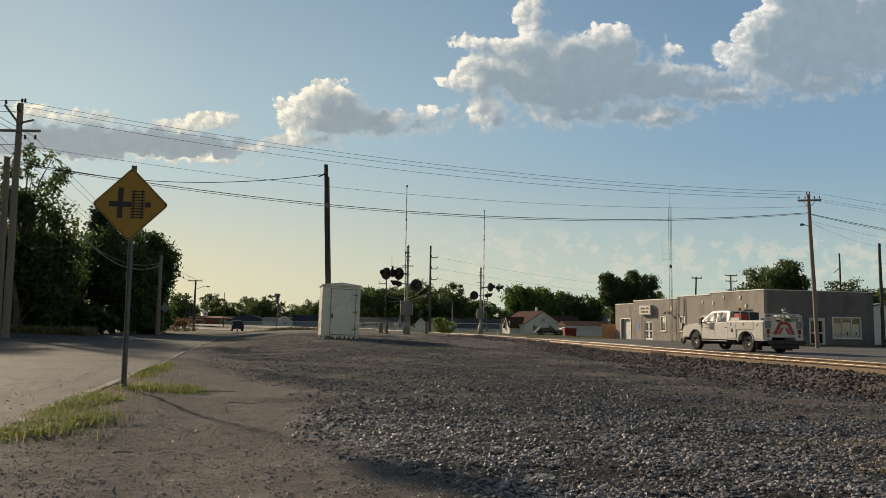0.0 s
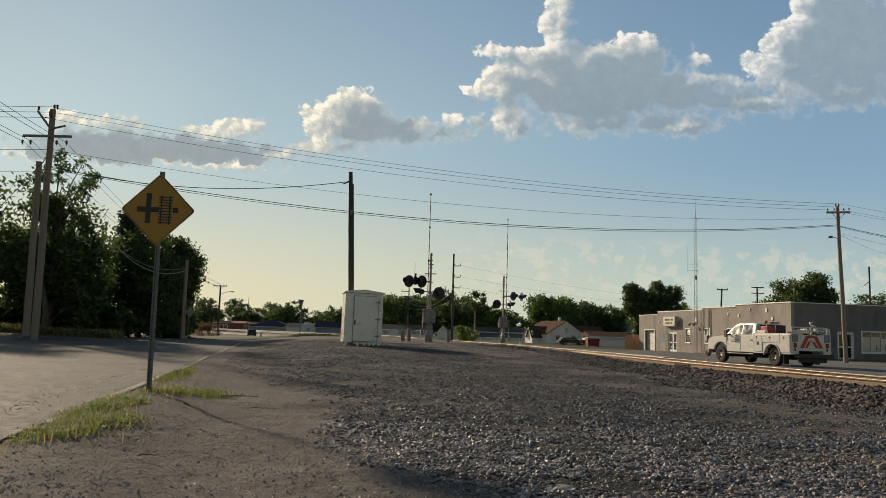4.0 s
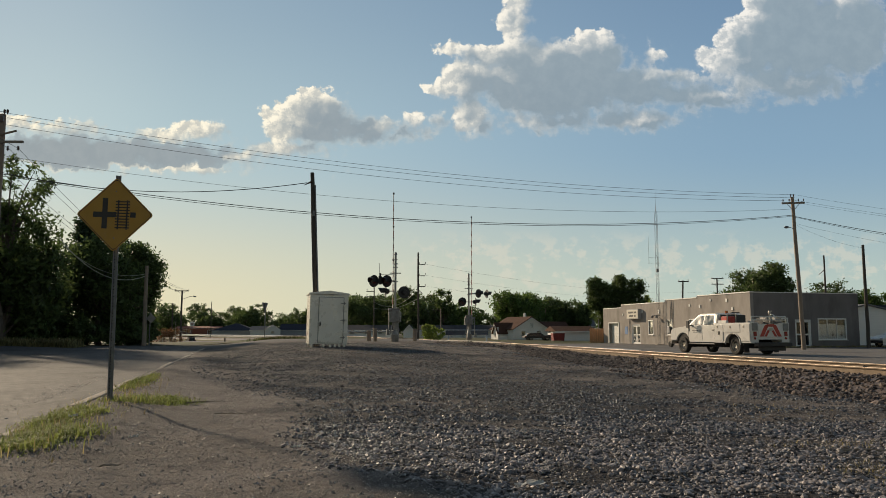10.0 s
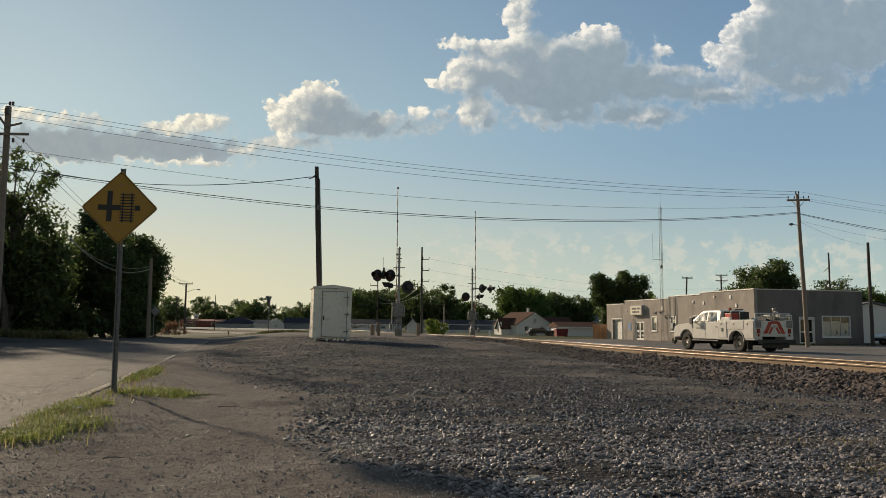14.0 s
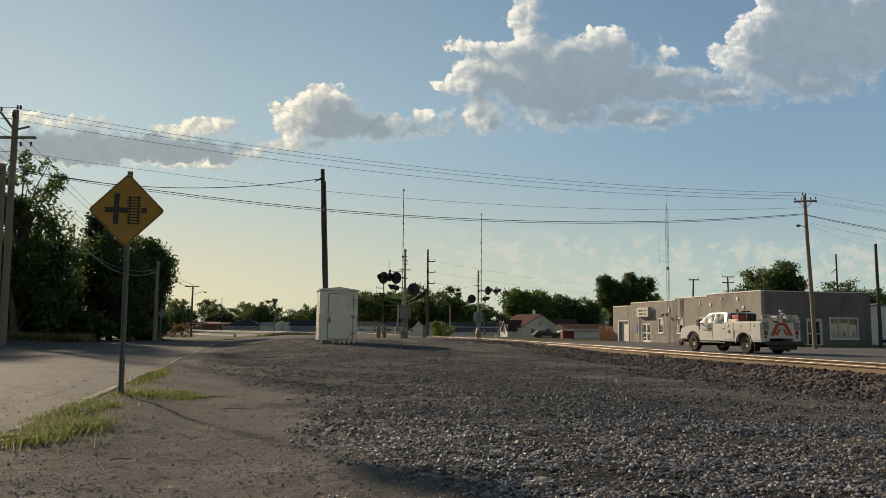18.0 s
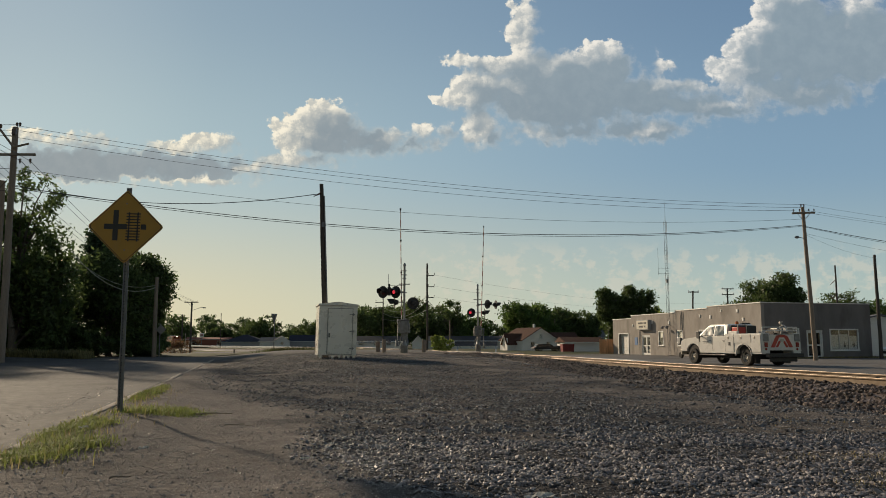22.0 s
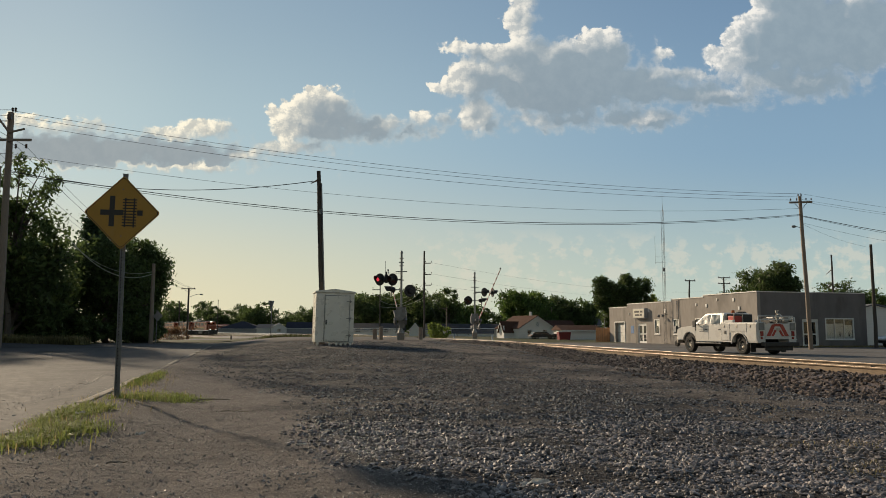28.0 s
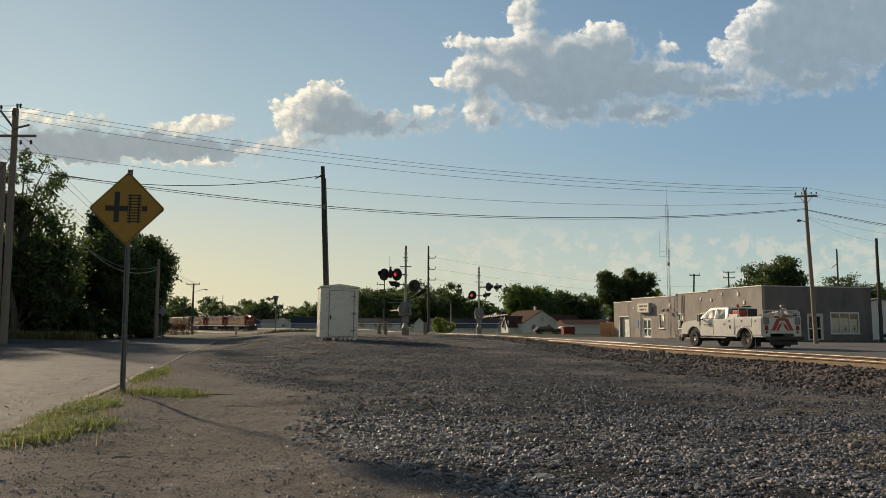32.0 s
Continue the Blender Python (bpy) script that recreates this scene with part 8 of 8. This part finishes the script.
# dry strip along the foot of the grey building
n = 2600
a_, b_ = g.uniform(-1.0, 12.5, n), g.normal(-0.7, 0.45, n)
c_, s_ = math.cos(radians(TURN)), math.sin(radians(TURN))
x, y = 26.72 + a_ * c_ - b_ * s_, 63.44 + a_ * s_ + b_ * c_
grass("dry_strip", np.stack([x, y, ground_z(x, y) + 0.02], -1), g.uniform(0.05, 0.22, n), DRYBLADES, "dry grass along the foot of the grey building", g, 0.02, 0.8)


def twig(x, y, length, rz, r, label, bend=0.1):
    root = thing("twig", pose(x, y, float(soil_z(np.array(x), np.array(y))) + r + 0.015, 0, 0, rz), label, "twig", "twigs on the dirt")
    bm = B()
    p = Vector((0, 0, 0))
    gg = random.Random(int(abs(x * 100)))
    for k in range(5):
        q = Vector(((k + 1) * length / 5, bend * length * math.sin((k + 1) * 0.9) + gg.uniform(-0.01, 0.01), gg.uniform(0, 0.012)))
        rod(bm, p, q, r * (1 - 0.12 * k), r * (1 - 0.12 * (k + 1)), 6)
        p = q
    part("stick", bm, ARMWOOD, root)
    bm = B()
    rod(bm, (length * 0.4, bend * length * 0.9, 0), (length * 0.62, bend * length * 0.9 + length * 0.14, 0.02), r * 0.6, r * 0.3, 6)
    part("side_shoot", bm, ARMWOOD, root)


twig(-3.75, 12.0, 0.55, 10, 0.010, "bent dead twig on the dirt")
twig(4.35, 9.9, 0.32, -25, 0.008, "pale dead twig on the gravel")
twig(-2.9, 10.5, 0.4, -5, 0.007, "thin dead twig on the dirt")
twig(3.75, 7.1, 0.55, -8, 0.011, "long pale dead twig on the gravel", 0.05)
twig(-2.6, 6.2, 0.16, 15, 0.008, "short dead twig on the dirt")


def litter(x, y, w, d, rz, label):
    root = thing("litter", pose(x, y, float(soil_z(np.array(x), np.array(y))) + 0.036, 6, -4, rz), label, "litter", "litter on the ground")
    bm = B()
    nx, ny = 6, 4
    gg = random.Random(int(x * 91) + 7)
    vv = [[bm.verts.new(((i / nx - 0.5) * w, (j / ny - 0.5) * d, gg.uniform(0.0, 0.03))) for i in range(nx + 1)] for j in range(ny + 1)]
    ff = [bm.faces.new((vv[j][i], vv[j][i + 1], vv[j + 1][i + 1], vv[j + 1][i])) for j in range(ny) for i in range(nx)]
    bmesh.ops.solidify(bm, geom=ff, thickness=0.003)
    part("scrap", bm, WHITE, root)


litter(0.72, 5.62, 0.21, 0.09, 8, "crumpled white paper scrap on the gravel")
litter(-3.02, 8.0, 0.10, 0.05, 20, "small pale scrap on the dirt")
litter(-1.25, 7.35, 0.09, 0.05, -10, "small pale scrap on the dirt")
litter(-4.1, 9.0, 0.1, 0.06, 30, "small pale scrap beside the grass")


def dry_shrub(x, y):
    root = thing("dry_shrub", on_ground(x, y), "dry brown shrub with pale arching stems at the roadside", "shrub")
    gs = np.random.default_rng(77)
    c = np.stack([gs.normal(-0.2, 1.0, 60), gs.normal(0, 0.6, 60), gs.uniform(0.15, 1.6, 60)], -1)
    v, f = leaves(c, np.full(60, 0.35), 40, 0.10, gs)
    v[:, 2] = np.maximum(v[:, 2], 0.03)
    from_arrays("foliage", v, f, DRYLEAF).parent = root
    for k in range(11):
        bm = B()
        x0, y0, h, w = gs.uniform(-1.3, 1.0), gs.uniform(-0.4, 0.3), gs.uniform(1.6, 3.6), gs.uniform(-1.4, 1.6)
        p = Vector((x0, y0, 0))
        for i in range(1, 9):
            t = i / 8
            q = Vector((x0 + w * t * t, y0 + 0.1 * t, h * (1.6 * t - 0.85 * t * t)))
            rod(bm, p, q, 0.036 - 0.0028 * i, 0.033 - 0.0028 * i, 5)
            p = q
        part("stem", bm, STEM, root, "pale arching stem")


DRYLEAF = leaf_material("brown_dry_leaves", (0.16, 0.085, 0.04), (0.22, 0.13, 0.065), 0.4)
STEM = material("pale_dry_stem", (0.46, 0.42, 0.34), (0.36, 0.33, 0.26), 0.5, 5.0)
dry_shrub(-31.2, 92.0)


# ---------------------------------------------------------------- what moves
def on_track(s, z=0.0):
    i = int(np.clip(np.searchsorted(TRACK_S, s) - 1, 0, len(TRACK) - 2))
    f = (s - TRACK_S[i]) / (TRACK_S[i + 1] - TRACK_S[i])
    p = TRACK[i][1].lerp(TRACK[i + 1][1], f)
    h = TRACK[i][2] * (1 - f) + TRACK[i + 1][2] * f
    return Matrix.Translation((p.x, p.y, float(rail_top(p.y)) + z)) @ pose(0, 0, 0, 0, 0, -math.degrees(h) + 180)


FLASH = 0.9264
GATE = ((0, 0), (20.4, 0), (21, 2), (22, 9), (23, 21), (24, 31), (25, 40), (26, 49), (27.5, 61), (28, 65), (29, 72), (30, 79), (31, 85), (32, 89.5))
SUV_ROWS = ((0, -33.3, 124.8), (2.5, -41.5, 150), (5.5, -50.0, 178), (7, -54.5, 190), (9, -62.5, 207), (12, -76.5, 233), (16, -98, 268), (32, -190, 400))
TRAIN_S0, TRAIN_V = 498.8, 8.9


def motions():
    # locomotives and wagons come down the track towards the crossing
    for ob, back in TRAIN:
        walk(ob, [(t, on_track(TRAIN_S0 - TRAIN_V * t + back)) for t in np.arange(0, 32.01, 2.0)])
    rows = []
    for k, (t, x, y) in enumerate(SUV_ROWS):
        a, b = SUV_ROWS[max(k - 1, 0)], SUV_ROWS[min(k + 1, len(SUV_ROWS) - 1)]
        h = math.degrees(math.atan2(-(b[1] - a[1]), b[2] - a[2]))
        rows.append((t, pose(x, y, float(ground_z(x, y)) + 0.175, 0, 0, h)))
    walk(SUV, rows)
    for _, arm, hub, lamps in (SIG1, SIG2):
        walk(arm, [(t, hub @ pose(0, 0, 0, 0, a, 0)) for t, a in GATE])
        for lens, m, which in lamps:
            rows, turn = [(0, m)], 0
            # the left lamp lights first; from 18.84 s on the pair changes by turns
            times = ([18.17] if which == "a" else []) + [19.77 + FLASH / 2 * k for k in range(-2, 27)]
            for t in times:
                rows.append((t - 0.05, m @ pose(0, 0, 0, 0, 0, turn)))
                for k in (1, 2, 3):
                    rows.append((t - 0.05 + k / 30, m @ pose(0, 0, 0, 0, 0, turn + 60 * k)))
                turn += 180
            rows.append((32, m @ pose(0, 0, 0, 0, 0, turn)))
            walk(lens, rows)


motions()
